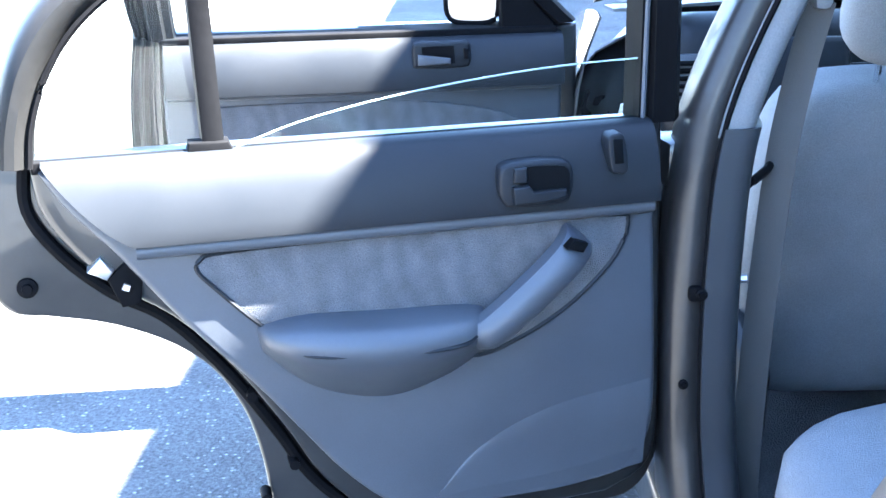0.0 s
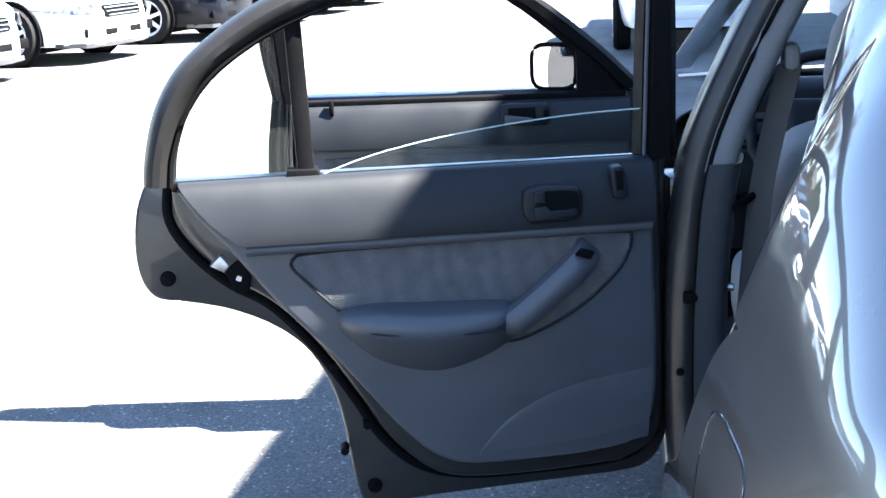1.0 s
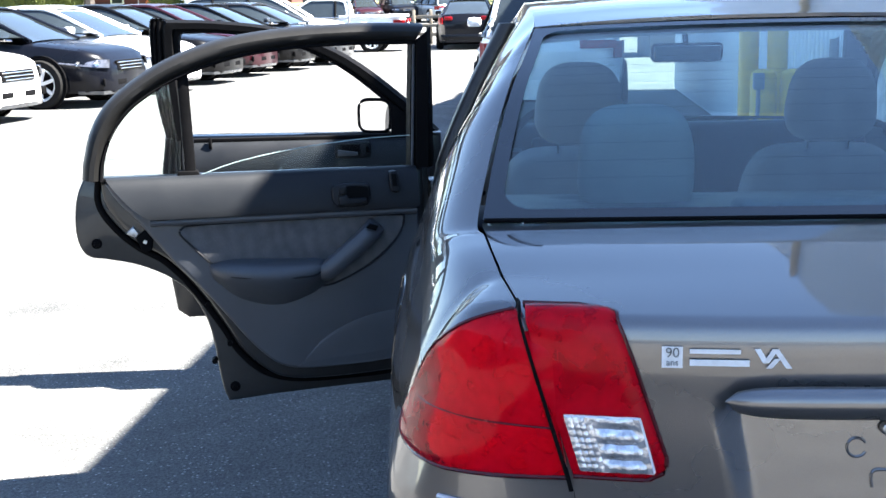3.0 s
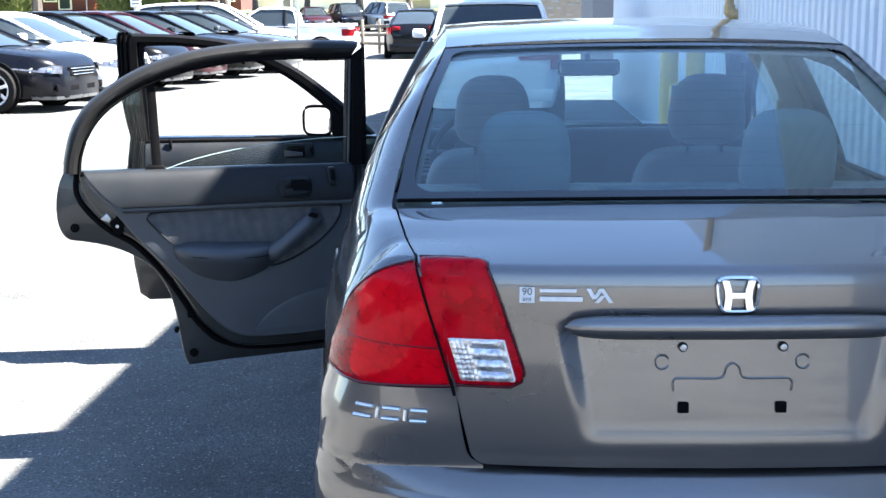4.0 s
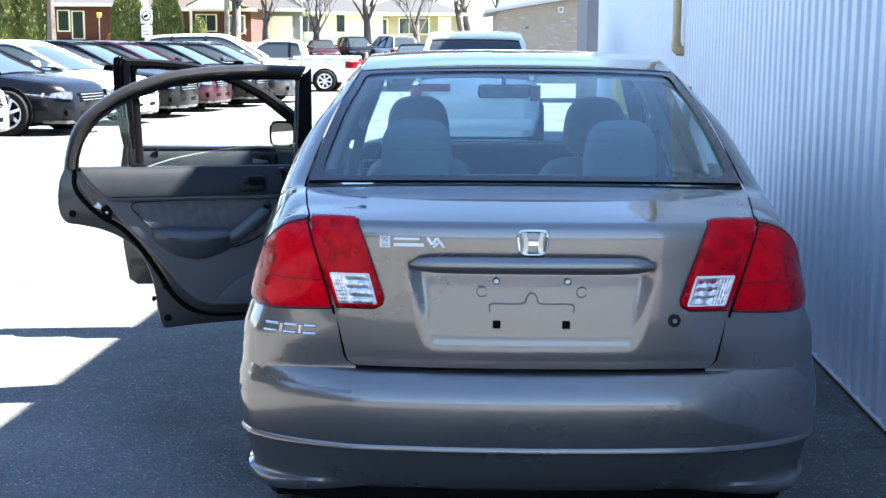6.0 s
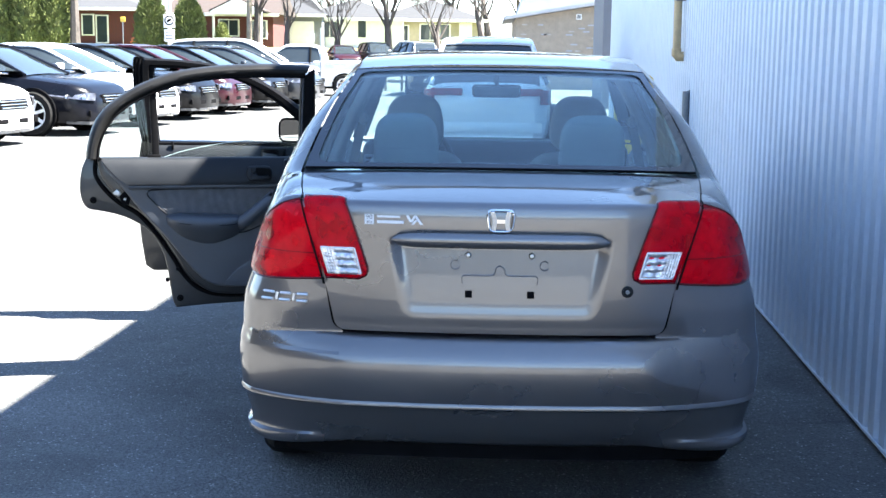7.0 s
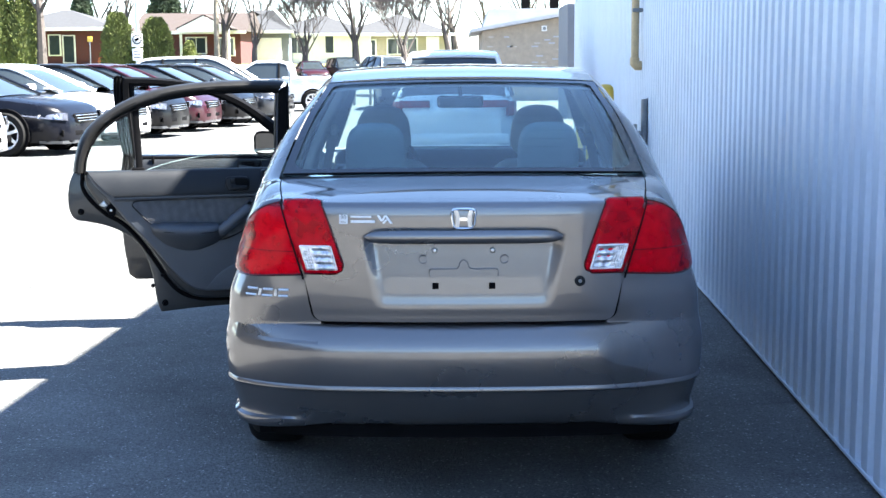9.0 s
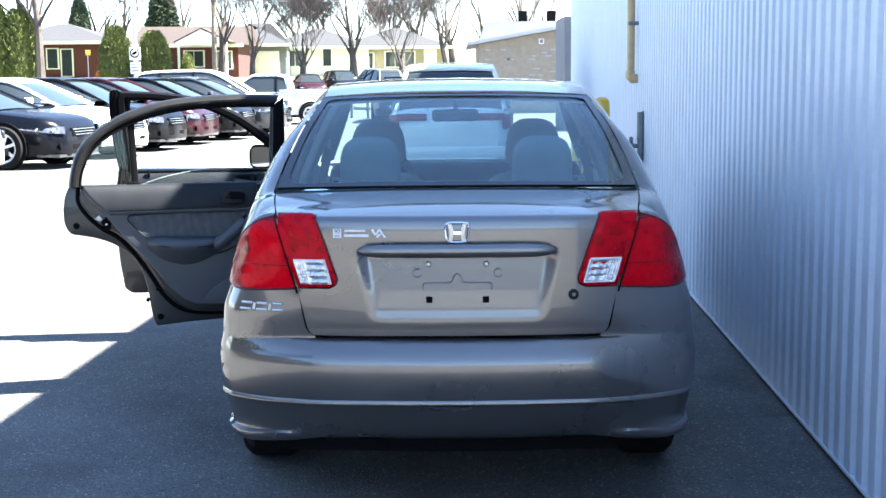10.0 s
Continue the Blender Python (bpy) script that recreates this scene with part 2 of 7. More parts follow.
def grid(rows, thick=0.0, flip=False):
    """A bmesh sheet from rows of points, given a thickness towards its back."""
    bm = bmesh.new()
    vs = [[bm.verts.new(p) for p in row] for row in rows]
    for a, b in zip(vs, vs[1:]):
        for i in range(len(a) - 1):
            q = (a[i], a[i + 1], b[i + 1], b[i])
            try:
                bm.faces.new(q[::-1] if flip else q)
            except ValueError:
                pass
    bmesh.ops.remove_doubles(bm, verts=bm.verts, dist=1e-5)
    bm.normal_update()
    if thick:
        # a back skin along the vertex normals, and a rim round the open edges
        fs = bm.faces[:]
        back = {v: bm.verts.new(v.co - v.normal * thick) for v in bm.verts[:]}
        rim = [(k.vert, k.link_loop_next.vert) for f in fs for k in f.loops if len(k.edge.link_faces) == 1]
        for f in fs:
            bm.faces.new([back[v] for v in reversed(f.verts)])
        for v, w in rim:
            bm.faces.new((w, v, back[v], back[w]))
        bm.normal_update()
    return bm


def box(bm, size, at, rot=(0, 0, 0), bevel=0.0, seg=2, taper=(1, 1)):
    made = bmesh.ops.create_cube(bm, size=1.0)["verts"]
    for v in made:
        k = (taper if v.co.z > 0 else (1, 1))
        v.co = Vector((v.co.x * size[0] * k[0], v.co.y * size[1] * k[1], v.co.z * size[2]))
    if bevel:
        es = list({e for v in made for e in v.link_edges})
        made = list({v for f in bmesh.ops.bevel(bm, geom=es, offset=bevel, segments=seg, affect="EDGES", profile=0.5)["faces"] for v in f.verts} | {v for v in made if v.is_valid})
    bmesh.ops.transform(bm, matrix=pose(*at, *rot), verts=made)
    return bm


def tube(bm, path, radius, seg=12, caps=True):
    """A round bar along a path; radius may be a list."""
    pts = [Vector(p) for p in path]
    rs = radius if isinstance(radius, (list, tuple)) else [radius] * len(pts)
    rings = []
    up = Vector((0, 0, 1))
    for i, p in enumerate(pts):
        d = (pts[min(i + 1, len(pts) - 1)] - pts[max(i - 1, 0)]).normalized()
        ref = up if abs(d.dot(up)) < 0.9 else Vector((1, 0, 0))
        a = d.cross(ref).normalized()
        b = d.cross(a)
        rings.append([bm.verts.new(p + (a * math.cos(k) + b * math.sin(k)) * rs[i]) for k in np.linspace(0, 2 * math.pi, seg, endpoint=False)])
    for r, s in zip(rings, rings[1:]):
        for i in range(seg):
            bm.faces.new((r[i], r[(i + 1) % seg], s[(i + 1) % seg], s[i]))
    if caps:
        bm.faces.new(rings[0])
        bm.faces.new(rings[-1][::-1])
    return bm


def strip(bm, path, width_dir, w, h, normal):
    """A flat bar of section w x h along a path."""
    n, wd = Vector(normal).normalized(), Vector(width_dir).normalized()
    rings = []
    for p in path:
        p = Vector(p)
        rings.append([bm.verts.new(p + wd * (a * w / 2) + n * b) for a, b in ((-1, 0), (1, 0), (1, h), (-1, h))])
    for r, s in zip(rings, rings[1:]):
        for i in range(4):
            bm.faces.new((r[i], r[(i + 1) % 4], s[(i + 1) % 4], s[i]))
    bm.faces.new(rings[0])
    bm.faces.new(rings[-1][::-1])
    return bm


def lathe(bm, profile, axis_pose, seg=32):
    """Revolve (radius, height) pairs round z, then place."""
    rings = [[bm.verts.new(axis_pose @ Vector((r * math.cos(a), r * math.sin(a), h))) for a in np.linspace(0, 2 * math.pi, seg, endpoint=False)] for r, h in profile]
    for r, s in zip(rings, rings[1:]):
        for i in range(seg):
            bm.faces.new((r[i], r[(i + 1) % seg], s[(i + 1) % seg], s[i]))
    for r in (rings[0], rings[-1]):
        try:
            bm.faces.new(r)
        except ValueError:
            pass
    return bm


def slab(outline, thick, place=None, bevel=0.0):
    """A plate: a 2D outline in its own x, y, raised by thick along z."""
    bm = bmesh.new()
    lo = [bm.verts.new((x, y, 0)) for x, y in outline]
    hi = [bm.verts.new((x, y, thick)) for x, y in outline]
    bm.faces.new(lo[::-1])
    top = bm.faces.new(hi)
    k = len(outline)
    for i in range(k):
        bm.faces.new((lo[i], lo[(i + 1) % k], hi[(i + 1) % k], hi[i]))
    bm.normal_update()
    if bevel:
        bmesh.ops.bevel(bm, geom=list(top.edges), offset=bevel, segments=2, affect="EDGES", profile=0.5)
    bm.normal_update()
    bmesh.ops.triangulate(bm, faces=[f for f in bm.faces if len(f.verts) > 4])
    if place is not None:
        bmesh.ops.transform(bm, matrix=place, verts=bm.verts)
    return bm


def finish(name, bm, material, parent=None, smooth=True, fix=True):
    if fix:
        bmesh.ops.recalc_face_normals(bm, faces=bm.faces)
    me = bpy.data.meshes.new(name)
    bm.to_mesh(me)
    bm.free()
    me.materials.append(material)
    if smooth:
        me.polygons.foreach_set("use_smooth", [True] * len(me.polygons))
        me.set_sharp_from_angle(angle=radians(38))
    ob = new(name, me)
    ob.parent = parent
    return ob


def part(name, bm, material, parent, label="", smooth=True):
    ob = finish(name, bm, material, parent, smooth)
    if label:
        tagged(ob, label)
    return ob


def thing(name, bm, material, label, category, group="", kind="", smooth=True):
    return tagged(finish(name, bm, material, None, smooth), label, category, group, kind)


def empty(name, label, category, at=(0, 0, 0), group=""):
    ob = new(name)
    ob.matrix_basis = Matrix.Translation(at)
    return tagged(ob, label, category, group)


# ---- the grey sedan: body surfaces ----
PLAN = smooth_curve([(0, -0.012), (0.25, -0.004), (0.45, 0.018), (0.60, 0.055), (0.69, 0.112), (0.742, 0.20), (0.774, 0.36), (0.81, 0.65), (0.838, 1.1),
                     (0.852, 1.7), (0.855, 2.4), (0.85, 3.0), (0.83, 3.5), (0.78, 3.9), (0.68, 4.13), (0.45, 4.28), (0, 4.35)], 400)


def plan_at(axis, value):
    """Plan position on the half outline where x (rear) or y (side) has a value."""
    if axis == "x":
        return np.array([value, np.interp(value, PLAN[:120, 0], PLAN[:120, 1])])
    return np.array([np.interp(value, PLAN[60:, 1], PLAN[60:, 0]), value])


def body(axis, value, z, out=0.0, side=1):
    """A point of the body side or rear face at a height, pushed outwards by out."""
    p = plan_at(axis, abs(value))
    # the rear corners swell towards the bumper
    swell = np.interp(p[1], [0.0, 0.06, 0.11, 0.20, 0.36, 0.62], [0.0, 0.55, 1.0, 1.0, 0.55, 0.0])
    out = out + swell * np.interp(z, [0.50, 0.664, 0.74, 0.802, 0.9], [0.034, 0.036, 0.030, 0.008, 0.0])
    q = plan_at(axis, abs(value) + 0.01)
    d = (q - p) / np.linalg.norm(q - p)
    p = p + np.array([d[1], -d[0]]) * out
    w = np.clip((0.55 - p[1]) / 0.5, 0, 1)
    sx = np.interp(z, [0.2, 0.35, 0.5, 0.65, 0.74, 0.8, 0.85, 0.9, 0.95, 1.0, 1.05], [0.955, 0.98, 0.995, 1.0, 0.998, 0.993, 0.984, 0.970, 0.952, 0.928, 0.90])
    dy = np.interp(z, [0.2, 0.66, 0.8, 0.95, 1.05], [0.06, 0.03, 0.012, -0.012, -0.012]) * w
    return Vector((side * p[0] * sx, p[1] + dy, z))


def side_patch(pairs, side, n=40, m=14, out=0.0):
    """Ruled panel on the body side between two curves in (y, z)."""
    lo, hi = smooth_curve([a for a, b in pairs], n), smooth_curve([b for a, b in pairs], n)
    return [[body("y", *(lo[i] + (hi[i] - lo[i]) * v), out, side) for i in range(n)] for v in np.linspace(0, 1, m)]


def house(y, z):
    """Half-width of the greenhouse at a place."""
    base = plan_at("y", y)[0] * 0.90
    return base - np.interp(z, [1.0, 1.1, 1.2, 1.3, 1.4], [0.0, 0.034, 0.078, 0.132, 0.205])


ARC = np.concatenate([[0], np.cumsum(np.linalg.norm(np.diff(PLAN, axis=0), axis=1))])


def arc_body(s, z, out=0.0, side=1):
    """A body point by the distance round the outline from the rear centre."""
    x, y = np.interp(s, ARC, PLAN[:, 0]), np.interp(s, ARC, PLAN[:, 1])
    return body("x", x, z, out, side) if x < 0.66 else body("y", y, z, out, side)


def lamp_edge(z, out=0.0, side=1):
    s = np.interp(z, [0.802, 0.85, 0.90, 0.95, 0.99, 1.015, 1.034], [0.855, 0.828, 0.785, 0.735, 0.678, 0.635, 0.597])
    return arc_body(s, z, out, side)


def edge_y(z):
    """How far forward the lamp's edge lies at a height, along the outline."""
    s = np.interp(z, [0.802, 0.85, 0.90, 0.95, 0.99, 1.015, 1.034], [0.855, 0.828, 0.785, 0.735, 0.678, 0.635, 0.597])
    return float(np.interp(s, ARC, PLAN[:, 1]))


def arch_pt(deg, r=0.345, cy=0.87, cz=0.32):
    return (cy + r * math.cos(radians(deg)), cz + r * math.sin(radians(deg)))


# the trunk lid: rear face, plate recess, lip and deck in one sheet
LID = smooth_curve([(0.004, 0.668), (0.0035, 0.674), (0.003, 0.681), (0.0025, 0.690), (0.0, 0.72), (-0.003, 0.79), (-0.005, 0.87), (-0.006, 0.93), (-0.008, 0.985), (-0.006, 1.02), (0.004, 1.043), (0.04, 1.0515), (0.15, 1.0662), (0.3, 1.0835), (0.42, 1.0943), (0.54, 1.1010)], 72)


def lid_width(z, y):
    if y < 0.03:
        r = 0.026
        k = np.clip((0.668 + r - z) / r, 0, 1)
        return np.interp(z, [0.668, 0.815, 1.036], [0.474, 0.507, 0.573]) - r * (1 - math.sqrt(1 - k * k))
    return np.interp(y, [0.03, 0.2, 0.36, 0.53], [0.573, 0.597, 0.615, 0.634])


def lid_point(u, v, out=0.0):
    """u across from -1 to 1, v a place along the profile."""
    idx = np.arange(len(LID))
    y, z = np.interp(v, idx, LID[:, 0]), np.interp(v, idx, LID[:, 1])
    x = u * lid_width(z, y)
    bend = np.interp(abs(x), PLAN[:120, 0], PLAN[:120, 1] + 0.012) * np.clip((0.35 - y) / 0.35, 0, 1)
    drop = 0.012 * (abs(x) / 0.6) ** 2.2 * np.clip(y / 0.2, 0, 1)
    rec = 0.0
    if z < 0.93 and y < 0.04:
        half = np.interp(z, [0.72, 0.905], [0.272, 0.312])
        dx, dz = np.clip((half + 0.012 - abs(x)) / 0.050, 0, 1), np.clip((z - 0.712) / 0.036, 0, 1)
        q = 1 - min(1.0, math.hypot(1 - dx, 1 - dz))
        rec = np.interp(z, [0.72, 0.92], [0.004, 0.024]) * q * q * (3 - 2 * q)
    return Vector((x, y + bend + rec - out, z - drop))



def lid_out(u, v, out):
    """A point of the lid pushed out along the profile's own normal."""
    p0, p1 = lid_point(u, max(v - 1, 0)), lid_point(u, v + 1)
    t = (p1 - p0)
    n = Vector((0, -t.z, t.y)).normalized()
    return lid_point(u, v) + n * out


def seam(y, gap=0.0045):
    """The shoulder's edge beside the lid at a distance from the tail."""
    vs = np.linspace(30, len(LID) - 1, 300)
    pts = [lid_point(1, v) for v in vs]
    v = float(np.interp(y, [q.y for q in pts], vs))
    q = lid_point(1, v)
    return (q.x + gap, q.y, q.z)


# upper edge of the tail lamp, from the lid seam round to its tip on the flank
def flank(y, z):
    return tuple(body("y", y, z, 0, 1))


LAMP_TOP = [(0.5815, 0.096, 1.0440), (0.622, 0.098, 1.034), (0.655, 0.110, 1.019), (0.684, 0.136, 0.994), (0.707, 0.170, 0.960), (0.727, 0.212, 0.912), flank(0.255, 0.858), flank(0.282, 0.808)]


# rear door outline, closed: distance behind the hinge line and height
HINGE_Y = 2.03
sedan = empty("sedan", "grey metallic four-door compact sedan with both near-side doors open", "car")
car_parts = {}

BUMP = [(0.300, -0.10, -0.03), (0.303, -0.075, 0.004), (0.311, -0.050, 0.014), (0.322, -0.034, 0.016), (0.333, -0.026, 0.012), (0.340, -0.020, -0.002), (0.352, -0.012, -0.006), (0.385, 0.008, 0.0), (0.416, 0.024, 0.008), (0.437, 0.032, 0.012), (0.443, 0.036, 0.014), (0.446, 0.050, 0.020),
        (0.451, 0.057, 0.024), (0.458, 0.057, 0.023), (0.464, 0.053, 0.019), (0.485, 0.057, 0.021), (0.525, 0.059, 0.021), (0.57, 0.058, 0.019), (0.585, 0.055, 0.016), (0.60, 0.050, 0.013), (0.618, 0.041, 0.009), (0.635, 0.029, 0.004), (0.648, 0.016, 0.0), (0.656, 0.004, -0.004), (0.658, -0.04, -0.04)]


def bumper_out(axis, v, z):
    """How far the bumper stands out of the body at a place."""
    o, q = [np.interp(z, [r[0] for r in BUMP[:-1]], [r[i] for r in BUMP[:-1]]) for i in (1, 2)]
    if axis == "x":
        return o + (q - o) * np.clip((v - 0.45) / 0.22, 0, 1)
    return q * np.interp(v, [0.135, 0.4, 0.62], [1.0, 0.6, 0.15])


for side, tag in ((-1, "left"), (1, "right")):
    q = part("quarter_panel", grid(side_patch([((0.285, 0.664), (0.286, 0.804)), ((0.30, 0.664), (0.262, 0.85)), ((0.33, 0.662), (0.220, 0.914)), ((0.39, 0.660), (0.265, 0.943)), ((0.46, 0.655), (0.33, 0.970)), ((0.53, 0.64), (0.42, 0.99)), ((0.60, 0.62), (0.54, 1.0)),
                                               (arch_pt(118), (0.66, 1.0)), (arch_pt(90), (0.83, 1.0)), (arch_pt(62), (0.97, 1.0)), (arch_pt(38), (1.05, 0.95)),
                                               (arch_pt(22), (1.13, 0.79)), (arch_pt(6), (1.33, 0.68)), ((1.225, 0.25), (1.395, 0.50)), ((1.26, 0.225), (1.415, 0.30))], side, 90, 22), 0.0015),
             PAINT, sedan)
    # strip under the lamp, round the rear corner
    rows = []
    for z in np.concatenate([np.linspace(0.60, 0.655, 7), np.linspace(0.664, 0.694, 7), np.linspace(0.71, 0.802, 6)]):
        x0 = lid_width(max(z, 0.668), 0.0) + 0.006
        t = np.clip((z - 0.60) / 0.075, 0, 1)
        t = t * t * (3 - 2 * t)
        row = [body("x", x, z + 0.013 * np.clip((z - 0.7) / 0.1, 0, 1) * np.clip((0.70 - x) / 0.185, 0, 1), (1 - t) * (bumper_out("x", x, z) + 0.0015), side) for x in np.linspace(x0, 0.70, 14)]
        row += [body("y", y, z, (1 - t) * (bumper_out("y", y, z) + 0.0015), side) for y in np.linspace(0.135, 0.286, 10)]
        rows.append(row)
    part("corner_panel", grid(rows, 0.0015), PAINT, sedan)
    # shoulder, rear pillar and roof rail
    prs = [(LAMP_TOP[0], seam(0.106), 0.9), (LAMP_TOP[1], seam(0.112), 0.9), (LAMP_TOP[2], seam(0.125), 0.9), (LAMP_TOP[3], seam(0.150), 0.9), (LAMP_TOP[4], seam(0.185), 0.9), (LAMP_TOP[5], seam(0.225), 0.9), ((0.265, 0.943), seam(0.265), 0.9), ((0.33, 0.970), seam(0.315), 0.9),
           ((0.42, 0.99), seam(0.37), 0.88), ((0.54, 1.0), seam(0.45), 0.86), ((0.66, 1.0), (0.641, 0.53, 1.092), 0.84),
           ((0.80, 1.0), (0.618, 0.72, 1.19), 0.78), ((0.92, 1.0), (0.585, 0.92, 1.29), 0.70), ((1.04, 1.0), (0.556, 1.06, 1.35), 0.58), ((1.083, 1.084), (0.535, 1.15, 1.392), 0.50),
           ((1.143, 1.19), (0.525, 1.25, 1.412), 0.42), ((1.28, 1.30), (0.525, 1.4, 1.432), 0.4), ((1.494, 1.378), (0.53, 1.6, 1.447), 0.4), ((1.83, 1.402), (0.535, 1.9, 1.455), 0.4),
           ((2.2, 1.395), (0.53, 2.25, 1.448), 0.4), ((2.6, 1.345), (0.51, 2.6, 1.415), 0.4), ((3.0, 1.19), (0.585, 2.98, 1.24), 0.3), ((3.42, 1.0), (0.70, 3.44, 1.01), 0.3)]
    base = []
    for q0, f, b in prs:
        if len(q0) == 3:
            base.append(tuple(q0))
            continue
        y, z = q0
        base.append(tuple(body("y", y, z, 0, 1)) if z <= 1.0 else (house(y, z), y, z))
    bs, fs, bb = smooth_curve(base, 130), smooth_curve([f for _, f, _ in prs], 130), smooth_curve([(b,) for *_, b in prs], 130)
    rows = []
    for v in np.linspace(0, 1, 20):
        row = []
        for p, f, b in zip(bs, fs, bb):
            mid = (p + f) / 2
            c = mid + b[0] * (np.array([p[0] - np.interp(p[1], [0.3, 0.9], [0.5, 0.25]) * (f[2] - p[2]), mid[1], f[2] - 0.04 * (f[2] - p[2])]) - mid)
            w = np.interp(p[1], [0.1, 0.3, 0.6, 1.0], [1.3, 1.6, 1.5, 1.0])
            pt = ((1 - v) ** 2 * p + 2 * v * (1 - v) * w * c + v * v * f) / ((1 - v) ** 2 + 2 * v * (1 - v) * w + v * v)
            row.append((side * pt[0], pt[1], pt[2]))
        rows.append(row)
    part("body_side_frame", grid(rows, 0.0015), PAINT, sedan)
    # painted return of the rear door opening
    lip = smooth_curve([(1.10, 1.10), (1.05, 1.02), (1.05, 0.95), (1.13, 0.79), (1.33, 0.68), (1.395, 0.50), (1.415, 0.30)], 40)
    rows = []
    for inset, ahead in ((0.0, -0.006), (0.012, 0.012), (0.030, 0.030), (0.060, 0.042), (0.075, 0.046)):
        row = []
        for y, z in lip:
            p = body("y", y, z, 0, 1) if z <= 1.0 else (house(y, z), y, z)
            fill = 1 + 1.1 * math.exp(-((z - 0.93) / 0.07) ** 2)
            row.append((side * (p[0] - 0.003 - inset), p[1] + ahead * fill, p[2]))
        rows.append(row)
    part("door_jamb", grid(rows, 0.002), PAINT, sedan, "painted jamb of the rear door opening")

us = np.unique(np.concatenate([np.linspace(-1, 1, 61), np.linspace(-0.62, -0.5, 14), np.linspace(0.5, 0.62, 14)]))
lid = part("trunk_lid", grid([[lid_point(u, v) for u in us] for v in range(len(LID))], 0.0015), PAINT, sedan)

# rear bumper cover
rows = []
for z, out, lip in BUMP:
    def pt(axis, v, s):
        if axis == "x":
            k = np.clip((v - 0.45) / 0.22, 0, 1)
            o = out + (lip - out) * k
        else:
            o = lip * np.interp(v, [0.135, 0.4, 0.62], [1.0, 0.6, 0.15])
        return body(axis, v, z, o, s)
    if z < 0.585:
        ymax = 0.87 - math.sqrt(max(0.0, 0.352 ** 2 - (z - 0.30) ** 2)) if z > 0.30 else 0.52
    else:
        ymax = np.interp(z, [0.585, 0.60, 0.66], [0.66, 0.62, 0.52])
    ys = np.linspace(ymax, 0.135, 16)
    xs = np.linspace(0.70, -0.70, 60)
    row = [pt("y", y, 1) for y in ys] + [pt("x", abs(x), 1 if x > 0 else -1) for x in xs] + [pt("y", y, -1) for y in ys[::-1]]
    rows.append(row)
bumper = part("rear_bumper", grid(rows, 0.0015), PAINT, sedan)
# dark inner shell behind the seams
rows = []
for z in (0.26, 0.5, 0.7, 0.9, 1.0):
    ys = np.linspace(1.0 if z > 0.62 else 0.5, 0.135, 10)
    xs = np.linspace(0.70, -0.70, 24)
    rows.append([body("y", y, z, -0.04, 1) for y in ys] + [body("x", abs(x), z, -0.075, 1 if x > 0 else -1) for x in xs] + [body("y", y, z, -0.04, -1) for y in ys[::-1]])
part("inner_shell", grid(rows, 0.003), BLACK, sedan)

# roof skin
FR = smooth_curve([(0.528, 1.215, 1.405), (0.525, 1.4, 1.432), (0.53, 1.6, 1.447), (0.535, 1.9, 1.455), (0.53, 2.25, 1.448), (0.51, 2.6, 1.415)], 24)
part("roof", grid([[(u * f[0], f[1] - (0.035 * (1 - u * u) if i < 2 else 0), f[2] + 0.020 * (1 - abs(u) ** 2.4)) for u in np.linspace(-1, 1, 31)] for i, f in enumerate(FR)], 0.008), PAINT, sedan)

# rear window with its black border
WB = [(0.636, 0.534, 1.0915), (0.614, 0.72, 1.187), (0.582, 0.92, 1.287), (0.552, 1.06, 1.348), (0.530, 1.19, 1.398)]
WE = smooth_curve(WB, 24)


def screen(u, v):
    k = v * (len(WE) - 1)
    i = min(int(k), len(WE) - 2)
    f = WE[i] + (WE[i + 1] - WE[i]) * (k - i)
    crown = 1 - abs(u) ** 2.2
    return Vector((u * f[0], f[1] - 0.02 * crown - 0.035 * crown * (1 - v), f[2] + (0.0085 + 0.0035 * v) * crown))


def sheet(u0, u1, v0, v1, nu=24, nv=20, lift=0.0):
    return [[screen(u, v) + Vector((0, -lift * 0.5, lift * 0.85)) for u in np.linspace(u0, u1, nu)] for v in np.linspace(v0, v1, nv)]


rear_window = part("rear_window", grid(sheet(-0.99, 0.99, 0.0, 1.0, 40, 24), 0.003), GLASS, sedan, "tinted rear window with a black border")
rear_window.visible_shadow = False
bm = bmesh.new()
outer, inner = [], []
ru, rv = 0.085, 0.075
for cu, cv, a0 in ((0.948 - ru, 0.965 - rv, 0), (-0.948 + ru, 0.965 - rv, 90), (-0.948 + ru, 0.035 + rv, 180), (0.948 - ru, 0.035 + rv, 270)):
    for a in np.linspace(a0, a0 + 90, 13):
        c, s_ = math.cos(radians(a)), math.sin(radians(a))
        k = 1 / max(abs(c), abs(s_))
        inner.append((cu + ru * c, cv + rv * s_))
        outer.append((cu + (0.995 - abs(cu)) * c * k, cv + (1 - cv if s_ > 0 else cv) * s_ * k))
ring_in, ring_out = [], []
for i in range(len(inner)):
    j = (i + 1) % len(inner)
    steps = 16 if i % 13 == 12 else 1
    for k in np.linspace(0, 1, steps, endpoint=False):
        for src, dst in ((inner, ring_in), (outer, ring_out)):
            u, v = np.array(src[i]) * (1 - k) + np.array(src[j]) * k
            dst.append(bm.verts.new(screen(u, v) + Vector((0, -0.002, 0.004))))
for i in range(len(ring_in)):
    j = (i + 1) % len(ring_in)
    bm.faces.new((ring_out[i], ring_out[j], ring_in[j], ring_in[i]))
part("window_border", bm, FRIT, rear_window)
bm = bmesh.new()
